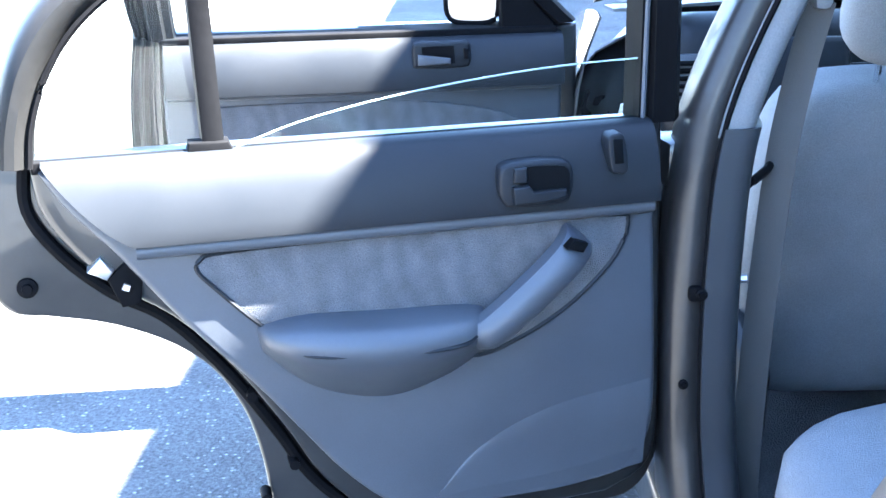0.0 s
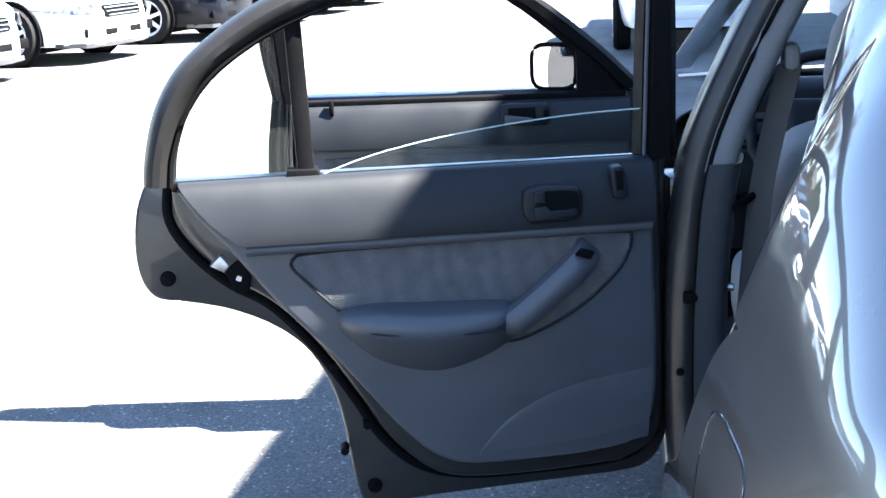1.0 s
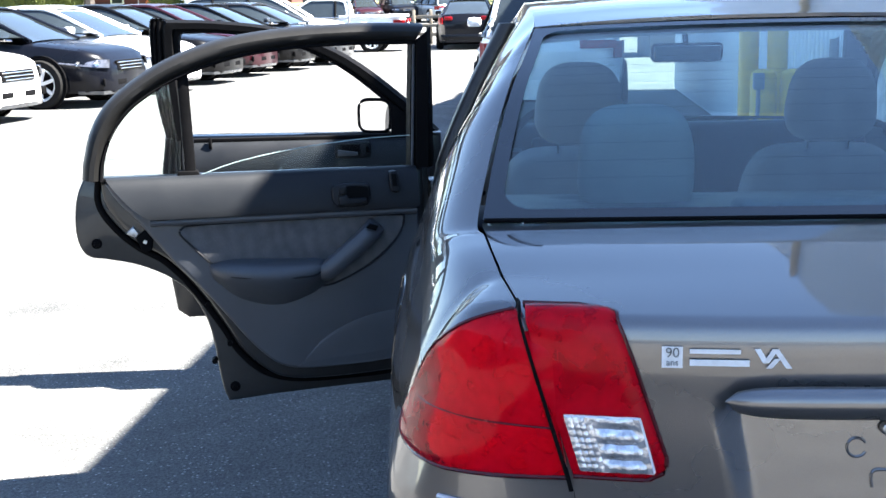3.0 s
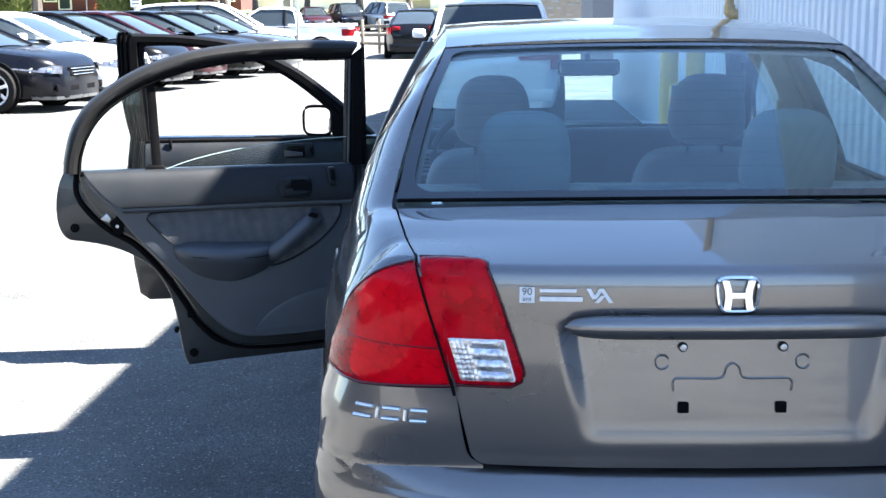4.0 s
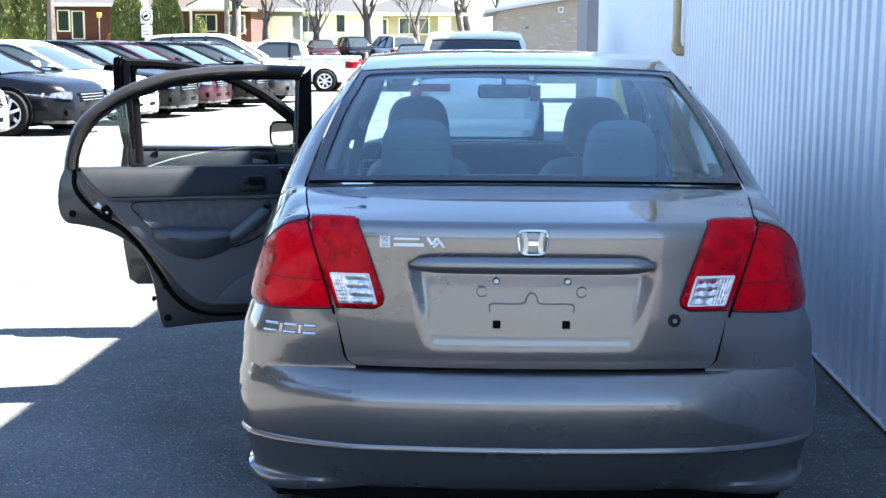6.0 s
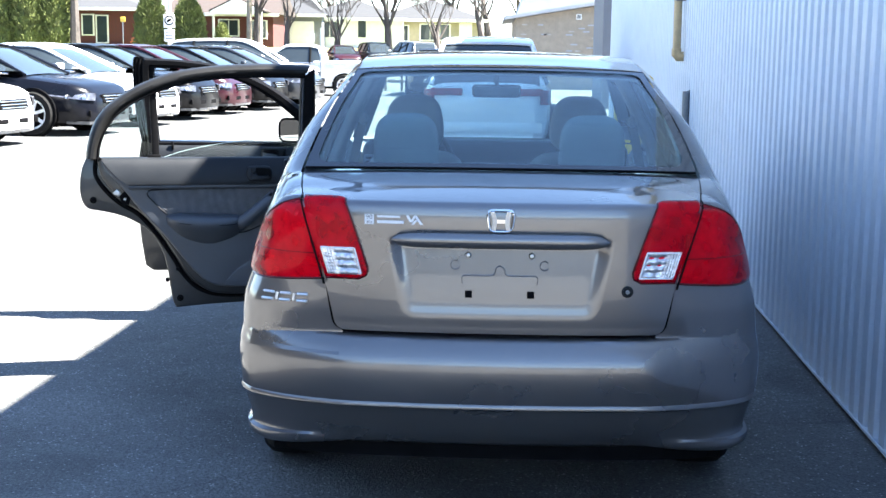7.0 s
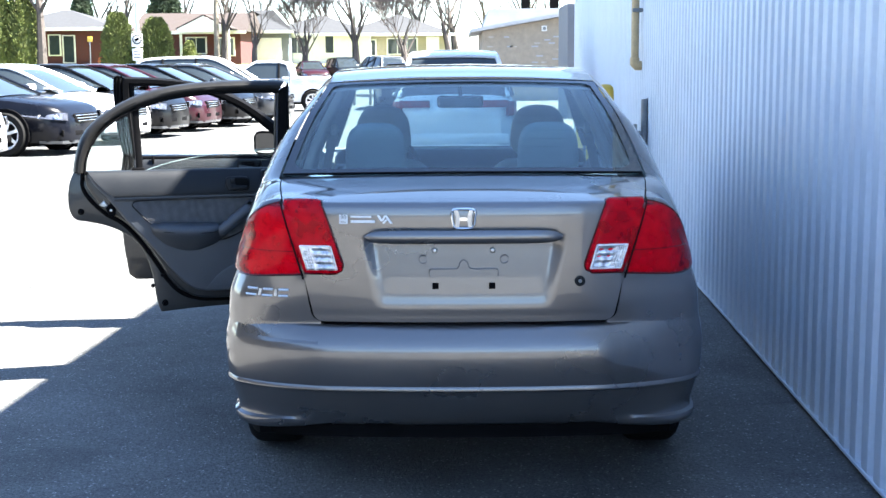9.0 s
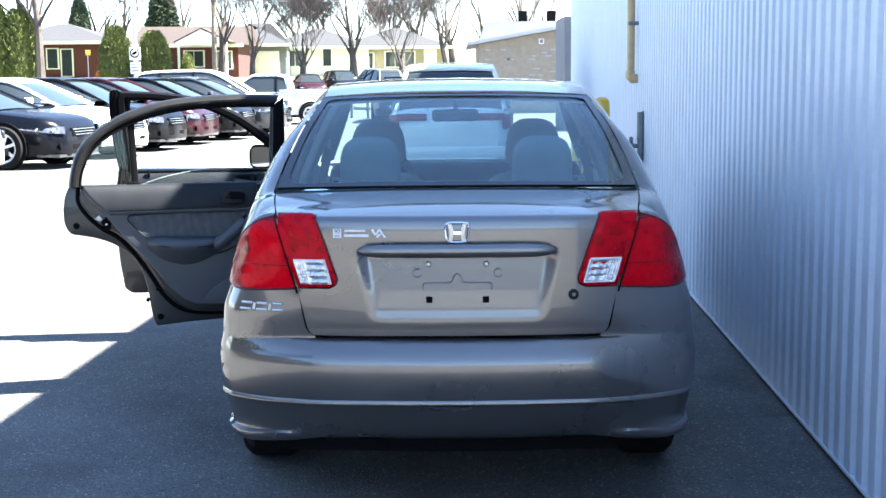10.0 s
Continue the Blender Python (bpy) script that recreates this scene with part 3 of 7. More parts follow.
tube(bm, [screen(u, 0.0) + Vector((0, -0.004, 0.003)) for u in np.linspace(-0.99, 0.99, 48)], 0.004, 8)
part("window_seal", bm, BLACK, rear_window)
bm = bmesh.new()
for k in range(11):
    v = 0.17 + 0.064 * k
    tube(bm, [screen(u, v) + Vector((0, 0.006, -0.010)) for u in np.linspace(-0.88, 0.88, 16)], 0.00022, 4)
part("heating_wires", bm, TRIM_DARK, rear_window)

FACE = int(np.argmax(LID[:, 1] > 1.035))


def on_lid(x, z, out=0.004):
    """A point of the lid's rear face."""
    v = np.interp(z, LID[:FACE, 1], np.arange(FACE))
    return lid_point(x / lid_width(z, 0.0), v, out)


# tail lamps: a tinted lens over a silvered housing with round reflector bowls
S_TIP = float(np.interp(0.282, PLAN[60:, 1], ARC[60:]))
OUTER_BOWLS = ((tuple(arc_body(0.618, 0.957)), 0.052, 0.030), (tuple(arc_body(0.655, 0.850)), 0.034, 0.016))


def bowl_depth(p, bowls, floor):
    """Depth of the housing behind the lens, deeper inside each bowl."""
    d = floor
    for c, r, deep in bowls:
        k = math.dist(p, c) / r
        if k < 1:
            d = max(d, floor + deep * (1 - k * k))
        elif k < 1.12:
            d = min(d, floor - 0.004)
    return d


for side in (-1, 1):
    lamp = new("tail_lamp")
    lamp.parent = sedan
    top = smooth_curve(LAMP_TOP, 60)[:-1]
    cols = []
    for i, e in enumerate(top):
        k = i / (len(top) - 1)
        sb = 0.518 + (S_TIP - 0.518) * k ** 0.9
        g = i * 39 / 59
        st = min(float(np.interp(e[1], PLAN[60:, 1], ARC[60:])), S_TIP) if g > 18 else 0.588 + (0.70 - 0.588) * g / 18
        z0 = 0.806 + 0.012 * max(0.0, 1 - k * 2.2)
        h = e[2] - z0
        pts = [arc_body(sb + (st - sb) * f, z0 + h * f, 0.0, 1) for f in (0.0, 0.3, 0.6, 0.85)]
        if g <= 18:
            pts[3] = (np.array(pts[3]) * (0.75 + 0.25 * g / 18) + np.array(arc_body(st, z0 + h * 0.88, 0, 1)) * (0.25 - 0.25 * g / 18))
        cols.append(smooth_curve([tuple(q) for q in pts] + [tuple(e)], 40))
    nor = np.array([0.72, -0.62, 0.30])
    rows, deep = [], []
    for j in range(40):
        row, back = [], []
        for i, col in enumerate(cols):
            edge = (1 - (2 * j / 39 - 1) ** 8) * (1 - (2 * i / (len(cols) - 1) - 1) ** 12)
            q = col[j] + nor * (0.009 * edge + 0.0015)
            row.append((side * q[0], q[1], q[2]))
            d = bowl_depth(col[j], OUTER_BOWLS, 0.012) * min(1.0, 3 * edge) + 0.0005
            if abs(col[j][2] - 0.897) < 0.006:
                d = min(d, 0.003)
            q = col[j] + np.array([-0.55, 0.80, -0.1]) * d
            back.append((side * q[0], q[1], q[2]))
        rows.append(row)
        deep.append(back)
    rim = rows[0] + [r[-1] for r in rows[1:]] + rows[-1][::-1][1:]
    outer_lens = part("outer_lens", grid(rows, 0.002, side < 0), RED, lamp, "glossy red moulded lamp lens")
    part("housing", grid(deep, 0.0, side < 0), SILVERED, lamp)
    bm = bmesh.new()
    tube(bm, rim, 0.0032, 6, False)
    part("lens_rim", bm, RED_DEEP, outer_lens)
    rows, deep = [], []
    vtop = float(np.interp(0.046, LID[FACE:, 0], np.arange(FACE, len(LID))))
    vlow = float(np.interp(0.822, LID[:FACE, 1], np.arange(FACE)))
    bowl = ((tuple(lid_point(0.495 / lid_width(0.968, 0.0), float(np.interp(0.968, LID[:FACE, 1], np.arange(FACE))))), 0.054, 0.030),)
    for f in np.linspace(0, 1, 44):
        v = vlow + (vtop - vlow) * f
        z, y = np.interp(v, np.arange(len(LID)), LID[:, 1]), np.interp(v, np.arange(len(LID)), LID[:, 0])
        w = lid_width(z, y)
        xi = np.interp(z, [0.822, 0.826, 0.834, 0.850, 0.99, 1.022, 1.040], [0.405, 0.391, 0.383, 0.379, 0.426, 0.438, 0.446]) + max(0.0, (y - 0.02)) * 0.1 + 0.045 * np.clip((f - 0.90) / 0.10, 0, 1) ** 2
        xo = w - 0.005
        edge = 0.010 * (1 - abs(2 * f - 1) ** 10)
        row, back = [], []
        for k, x in zip(np.linspace(0, 1, 34), np.linspace(xi, xo, 34)):
            e = edge * (1 - (2 * k - 1) ** 8 if k < 0.5 else 1 - 0.4 * (2 * k - 1) ** 4)
            row.append(lid_out(side * x / w, v, e + 0.003))
            q = lid_out(x / w, v, 0.0)
            q = q + Vector((0, 1, 0)) * (bowl_depth(tuple(q), bowl, 0.012) * min(1.0, 300 * e) + 0.0005) if z > 0.922 else q + Vector((0, 0.002, 0))
            back.append((side * q.x, q.y, q.z))
        rows.append(row)
        deep.append(back)
    rim = rows[0][::-1] + [r[0] for r in rows[1:]] + rows[-1][1:]
    inner_lens = part("inner_lens", grid(rows, 0.002, side < 0), RED, lamp, "glossy red moulded lamp lens")
    part("housing", grid(deep, 0.0, side < 0), SILVERED, lamp)
    bm = bmesh.new()
    tube(bm, rim, 0.0032, 6, False)
    part("lens_rim", bm, RED_DEEP, inner_lens)
    bm = bmesh.new()
    tube(bm, [arc_body(q, 0.893, 0.0100, side) for q in np.linspace(0.548, 0.80, 24)], 0.0014, 6)
    part("lens_divider", bm, RED_DEEP, lamp)
    # reversing lens: fluted on its outer third, a stepped bowl on the rest
    rows2 = []
    zs = np.linspace(0.838, 0.912, 25)
    for j, z in enumerate(zs):
        v = np.interp(z, LID[:FACE, 1], np.arange(FACE))
        w = lid_width(z, 0.0)
        xo, xi = w - 0.020, np.interp(z, [0.838, 0.912], [0.398, 0.418])
        row = []
        for i, x in enumerate(np.linspace(xi, xo, 37)):
            flute = (0.0016 * abs(math.sin(i * 1.05)) + 0.0012 * abs(math.sin(j * 1.05))) if i > 24 else 0.0026 * math.sin(j * 0.9) * (1 if 3 < i < 22 else 0.2) + 0.001 * math.cos(i * 0.55)
            row.append(lid_point(side * x / w, v, 0.0150 + flute))
        rows2.append(row)
    rim = rows2[0] + [r[-1] for r in rows2[1:]] + rows2[-1][::-1][1:] + [r[0] for r in rows2[::-1][1:]]
    rl = part("reversing_lens", grid(rows2, 0.004), CLEAR, lamp, "clear faceted reversing lamp lens")
    bm = bmesh.new()
    tube(bm, rim, 0.0028, 6)
    part("lens_rim", bm, WHITE_STICKER, rl)
    bm = bmesh.new()
    tube(bm, [(side * (q.x + 0.003), q.y, q.z) for q in (lid_out(1.0, vlow - 1 + (vtop - vlow + 1) * f, 0.0150 - 0.008 * f ** 4) for f in np.linspace(0, 1, 40))], [0.0036 - 0.0014 * f for f in np.linspace(0, 1, 40)], 6)
    part("lens_gap", bm, BLACK, lamp)

# lid fittings
rows = []
for a in np.linspace(0, 2 * math.pi, 15):
    row = []
    for u in np.linspace(-1, 1, 41):
        x = 0.310 * u
        r = 0.021 * (1 - abs(u) ** 9) ** 0.5 + 0.001
        yb = np.interp(abs(x), PLAN[:120, 0], PLAN[:120, 1]) - 0.012
        row.append((x, yb - 0.010 - 0.016 * math.cos(a) * (r / 0.021), 0.944 + r * math.sin(a)))
    rows.append(row)
part("lid_garnish", grid(rows), PAINT, lid, "body-coloured grip bar over the number plate recess")


def lid_pose(x, z, out=0.004):
    p = on_lid(x, z, out)
    return Matrix.Translation(p) @ pose(0, 0, 0, 86, 0, 0)


for x in (-0.091, 0.091):
    part("plate_screw", lathe(bmesh.new(), [(0.0001, 0.008), (0.006, 0.007), (0.009, 0.003), (0.009, 0.0)], lid_pose(x, 0.896), 14), STEEL, lid)
    bm = bmesh.new()
    box(bm, (0.020, 0.020, 0.006), (0, 0, 0), bevel=0.002)
    bmesh.ops.transform(bm, matrix=lid_pose(x * 0.98, 0.784), verts=bm.verts)
    part("plate_grommet", bm, BLACK, lid, "black square plastic grommet")
for x in (-0.128, 0.128):
    bm = bmesh.new()
    tube(bm, [lid_pose(x, 0.868, 0.0) @ Vector((0.013 * math.cos(a), 0.013 * math.sin(a), 0)) for a in np.linspace(0.5, 5.8, 24)], 0.0022, 6)
    part("pressed_ring", bm, PAINT, lid)
bm = bmesh.new()
tube(bm, [on_lid(x, z, 0.001) for x, z in smooth_curve([(-0.107, 0.814), (-0.109, 0.828), (-0.104, 0.837), (-0.09, 0.838), (-0.03, 0.838), (-0.016, 0.844), (-0.012, 0.858), (0, 0.866), (0.012, 0.858), (0.016, 0.844), (0.03, 0.838), (0.09, 0.838), (0.104, 0.837), (0.109, 0.828), (0.107, 0.814)], 90)], 0.0022, 6)
part("pressed_outline", bm, PAINT, lid)
part("trunk_lock", lathe(bmesh.new(), [(0.0001, 0.006), (0.006, 0.006), (0.007, 0.003), (0.012, 0.003), (0.013, 0.007), (0.016, 0.006), (0.017, 0.0)], lid_pose(0.366, 0.797, 0.002), 24), TRIM_DARK, lid, "round dark trunk lock with a grey barrel")
part("lock_barrel", lathe(bmesh.new(), [(0.0001, 0.0085), (0.0055, 0.008), (0.006, 0.004)], lid_pose(0.366, 0.797, 0.003), 16), PIPE_GREY, lid)
# chrome badge: rounded frame with two posts
bm = bmesh.new()
outline = [(0.035 * c * k, 0.030 * s * k) for a in np.linspace(0, 2 * math.pi, 44, endpoint=False) for c, s in ((math.cos(a), math.sin(a)),) for k in ((abs(c) ** 5 + abs(s) ** 5) ** -0.2,)]
outline = [(x * (1 + 0.10 * y / 0.030), y) for x, y in outline]
tube(bm, [lid_pose(0, 0.999, 0.006) @ Vector((x, y, 0)) for x, y in outline + outline[:1]], 0.0045, 8)
for s in (-1, 1):
    strip(bm, [lid_pose(0, 0.999, 0.004) @ Vector((s * x, y, 0)) for x, y in ((0.0235, 0.026), (0.0185, 0.008), (0.0175, -0.005), (0.0205, -0.027))], (1, 0, 0), 0.0125, 0.007, (0, -1, 0.07))
strip(bm, [lid_pose(0, 0.999, 0.004) @ Vector((x, -0.001, 0)) for x in (-0.02, 0.02)], (0, 0, 1), 0.010, 0.006, (0, -1, 0.07))
part("chrome_badge", bm, CHROME, lid, "chrome maker's badge")
# white dealer sticker: a square with an anniversary, two rows of bars and a chevron mark
bm = bmesh.new()
strip(bm, [on_lid(x, 0.997, 0.0045) for x in (-0.389, -0.362)], (0, 0, 1), 0.029, 0.0008, (0, -1, 0))
for x0, x1, z0, z1 in ((-0.353, -0.287, 1.0025, 1.0085), (-0.353, -0.276, 0.986, 0.9945)):
    strip(bm, [on_lid(x, (z0 + z1) / 2, 0.0045) for x in (x0, x1)], (0, 0, 1), z1 - z0, 0.0008, (0, -1, 0))
for pts in (((-0.266, 1.010), (-0.255, 0.991)), ((-0.255, 0.991), (-0.243, 1.010)), ((-0.243, 1.010), (-0.225, 0.984)), ((-0.251, 0.984), (-0.240, 0.997))):
    strip(bm, [on_lid(x, z, 0.0045) for x, z in pts], (1, 0, 0), 0.008, 0.0008, (0, -1, 0))
sticker = part("dealer_sticker", bm, WHITE_STICKER, lid, "white dealer sticker of bars and a chevron")


def lettering(words, size, place):
    """Flat lettering in the built-in font, centred on a place."""
    cu = bpy.data.curves.new("words", "FONT")
    cu.body, cu.size, cu.align_x, cu.extrude = words, size, "CENTER", 0.0004
    ob = bpy.data.objects.new("words", cu)
    me = bpy.data.meshes.new_from_object(ob)
    bm = bmesh.new()
    bm.from_mesh(me)
    bpy.data.objects.remove(ob)
    bpy.data.curves.remove(cu)
    bpy.data.meshes.remove(me)
    bmesh.ops.transform(bm, matrix=place, verts=bm.verts)
    return bm


for words, size, z in (("90", 0.019, 0.9975), ("ans", 0.0125, 0.9865)):
    part("lettering", lettering(words, size, lid_pose(-0.3755, z, 0.0074)), PIPE_GREY, sticker, smooth=False)
# chrome model badge on the corner panel: plain rounded strokes
badge = new("model_badge")
badge.parent = sedan
tagged(badge, "chrome model badge of plain strokes")
for x0, x1, tall in ((-0.681, -0.653, 0), (-0.6445, -0.6445, 1), (-0.636, -0.606, 0), (-0.5965, -0.5965, 1), (-0.587, -0.557, 0)):
    bm = bmesh.new()
    if tall:
        tube(bm, [body("x", abs(x0), 0.757 + dz, 0.005, -1) for dz in (-0.0105, 0.0, 0.0105)], 0.0044, 8)
    else:
        for dz in (-0.010, 0.010):
            tube(bm, [body("x", abs(x), 0.757 + dz, 0.005, -1) for x in np.linspace(x0, x1, 5)], 0.0042, 8)
    part("badge_stroke", bm, SATIN_CHROME, badge)
# fuel flap, a thin raised plate on the near quarter
flap = [(0.80, 0.70), (0.745, 0.78), (0.745, 0.88), (0.77, 0.92), (0.85, 0.925), (0.95, 0.915), (0.975, 0.88), (0.955, 0.77), (0.91, 0.705)]
bm = bmesh.new()
tube(bm, [body("y", y, z, 0.0012, -1) for y, z in smooth_curve(flap + flap[:1], 60)], 0.0022, 6)
part("fuel_flap_seam", bm, FRIT, sedan)
bm = bmesh.new()
box(bm, (1.34, 3.5, 0.10), (0, 2.35, 0.26), bevel=0.02)
box(bm, (0.70, 0.55, 0.12), (-0.05, 0.45, 0.31), bevel=0.05)
part("underbody", bm, BLACK, sedan)
bm = bmesh.new()
box(bm, (0.24, 0.40, 0.14), (0.42, 0.45, 0.30), bevel=0.06, seg=3)
part("muffler", bm, PIPE_GREY, sedan)
bm = bmesh.new()
tube(bm, [(0.42, 0.20, 0.285), (0.42, 0.7, 0.29)], 0.024, 16)
part("exhaust_pipe", bm, PIPE_GREY, sedan)


def wheel_mesh(parent, at, r=0.30, w=0.19, side=1):
    m = pose(*at, 0, 90 * side, 0)
    t = part("tyre", lathe(bmesh.new(), [(r * 0.66, -w / 2), (r * 0.93, -w / 2), (r * 0.985, -w * 0.40), (r, -w * 0.25), (r, w * 0.25), (r * 0.985, w * 0.40), (r * 0.93, w / 2), (r * 0.66, w / 2)], m, 40), TYRE, parent)
    bm = lathe(bmesh.new(), [(0.0001, w * 0.30), (r * 0.16, w * 0.32), (r * 0.2, w * 0.2), (r * 0.22, w * 0.05), (r * 0.58, w * 0.05), (r * 0.62, w * 0.42), (r * 0.67, w * 0.46), (r * 0.67, w * 0.3)], m, 36)
    for k in range(7):
        a = 2 * math.pi * k / 7
        strip(bm, [m @ Vector((r * q * math.cos(a), r * q * math.sin(a), w * h)) for q, h in ((0.14, 0.22), (0.4, 0.28), (0.63, 0.34))], m.to_3x3() @ Vector((-math.sin(a), math.cos(a), 0)), r * 0.16, w * 0.12, m.to_3x3() @ Vector((0, 0, 1)))
    part("rim", bm, RIM, t)
    return t


for side in (-1, 1):
    for y in (0.87, 3.49):
        wheel_mesh(sedan, (side * 0.705, y, 0.339), 0.30, 0.19, side)
    rows = [[(side * x, *arch_pt(a, 0.355)) for a in np.linspace(-10, 190, 20)] for x in (0.80, 0.5)]
    part("wheel_liner", grid(rows, 0.004), BLACK, sedan)
    # front wing and nose
    part("front_wing", grid(side_patch([((3.15, 0.25), (3.15, 1.0)), ((3.2, 0.4), (3.25, 1.0)), ((3.3, 0.60), (3.4, 0.985)), ((3.49, 0.655), (3.55, 0.96)), ((3.7, 0.59), (3.7, 0.93)), ((3.84, 0.35), (3.85, 0.89)), ((3.9, 0.25), (3.95, 0.86))], side, 36, 10), 0.006), PAINT, sedan)
rows = []
for z, o in ((0.24, -0.03), (0.30, 0.02), (0.45, 0.04), (0.6, 0.03), (0.72, 0.0), (0.8, -0.06), (0.85, -0.14)):
    half = [body("y", y, z, o, 1) for y in (3.92, 4.02, 4.1)] + [Vector((x, np.interp(x, PLAN[::-1][:80, 0], PLAN[::-1][:80, 1]) + o, z)) for x in (0.6, 0.5, 0.35, 0.18, 0.0)]
    rows.append(half + [Vector((-p.x, p.y, p.z)) for p in half[::-1]])
part("front_bumper", grid(rows, 0.006), PAINT, sedan)
part("hood", grid([[(u * np.interp(y, [3.3, 3.6, 3.9, 4.22], [0.74, 0.73, 0.66, 0.40]), y, np.interp(y, [3.3, 3.6, 3.9, 4.1, 4.22], [1.0, 0.975, 0.925, 0.875, 0.83]) + 0.02 * (1 - u * u)) for u in np.linspace(-1, 1, 17)] for y in np.linspace(3.3, 4.22, 14)], 0.008), PAINT, sedan)
ws = part("windscreen", grid([[(u * np.interp(v, [0, 1], [0.70, 0.51]), 3.42 - 0.82 * v + 0.08 * (1 - u * u), 1.0 + 0.42 * v + 0.015 * (1 - u * u)) for u in np.linspace(-1, 1, 21)] for v in np.linspace(0, 1, 12)], 0.004), GLASS_THIN, sedan)
ws.visible_shadow = False


# ---- the sedan's far side: doors shut ----
def window_ring(pts_out, pts_in, side, lift=0.0):
    rows = []
    for k in (0, 0.5, 1):
        rows.append([(side * (house(*(np.array(o) + (np.array(i) - np.array(o)) * k)) + lift), *(np.array(o) + (np.array(i) - np.array(o)) * k)) for o, i in zip(pts_out, pts_in)])
    return rows


R_OUT = [(1.075, 1.0), (1.083, 1.084), (1.143, 1.19), (1.28, 1.295), (1.494, 1.37), (1.83, 1.395), (2.01, 1.39), (2.02, 1.0), (1.075, 1.0)]
R_IN = [(1.12, 1.012), (1.125, 1.07), (1.18, 1.165), (1.30, 1.255), (1.5, 1.33), (1.8, 1.35), (1.94, 1.345), (1.94, 1.012), (1.12, 1.012)]
F_OUT = [(2.04, 1.0), (2.04, 1.385), (2.3, 1.38), (2.6, 1.335), (3.0, 1.18), (3.25, 1.06), (3.35, 0.99), (2.04, 1.0)]
F_IN = [(2.12, 1.012), (2.12, 1.34), (2.3, 1.335), (2.55, 1.295), (2.9, 1.165), (3.05, 1.06), (3.1, 1.012), (2.12, 1.012)]
far_rear = part("rear_door", grid(side_patch([((1.43, 0.27), (1.06, 0.97)), ((1.6, 0.26), (1.3, 1.0)), ((1.9, 0.25), (1.8, 1.0)), ((2.02, 0.25), (2.02, 1.0))], 1, 24, 12), 0.03), PAINT, sedan)
part("window_frame", grid(window_ring(R_OUT, R_IN, 1, -0.026), 0.012), BLACK, far_rear)
far_front = part("front_door", grid(side_patch([((2.035, 0.25), (2.035, 1.0)), ((2.6, 0.25), (2.6, 1.0)), ((3.1, 0.25), (3.14, 1.0))], 1, 24, 12), 0.03), PAINT, sedan)
part("window_frame", grid(window_ring(F_OUT, F_IN, 1, -0.026), 0.012), BLACK, far_front)
for parent, inner in ((far_rear, R_IN), (far_front, F_IN)):
    bm = bmesh.new()
    bm.faces.new([bm.verts.new((house(y, z) - 0.034, y, z)) for y, z in inner[:-1]])
    bmesh.ops.triangulate(bm, faces=bm.faces[:])
    g = part("window_glass", bm, GLASS_THIN, parent)
    g.visible_shadow = False

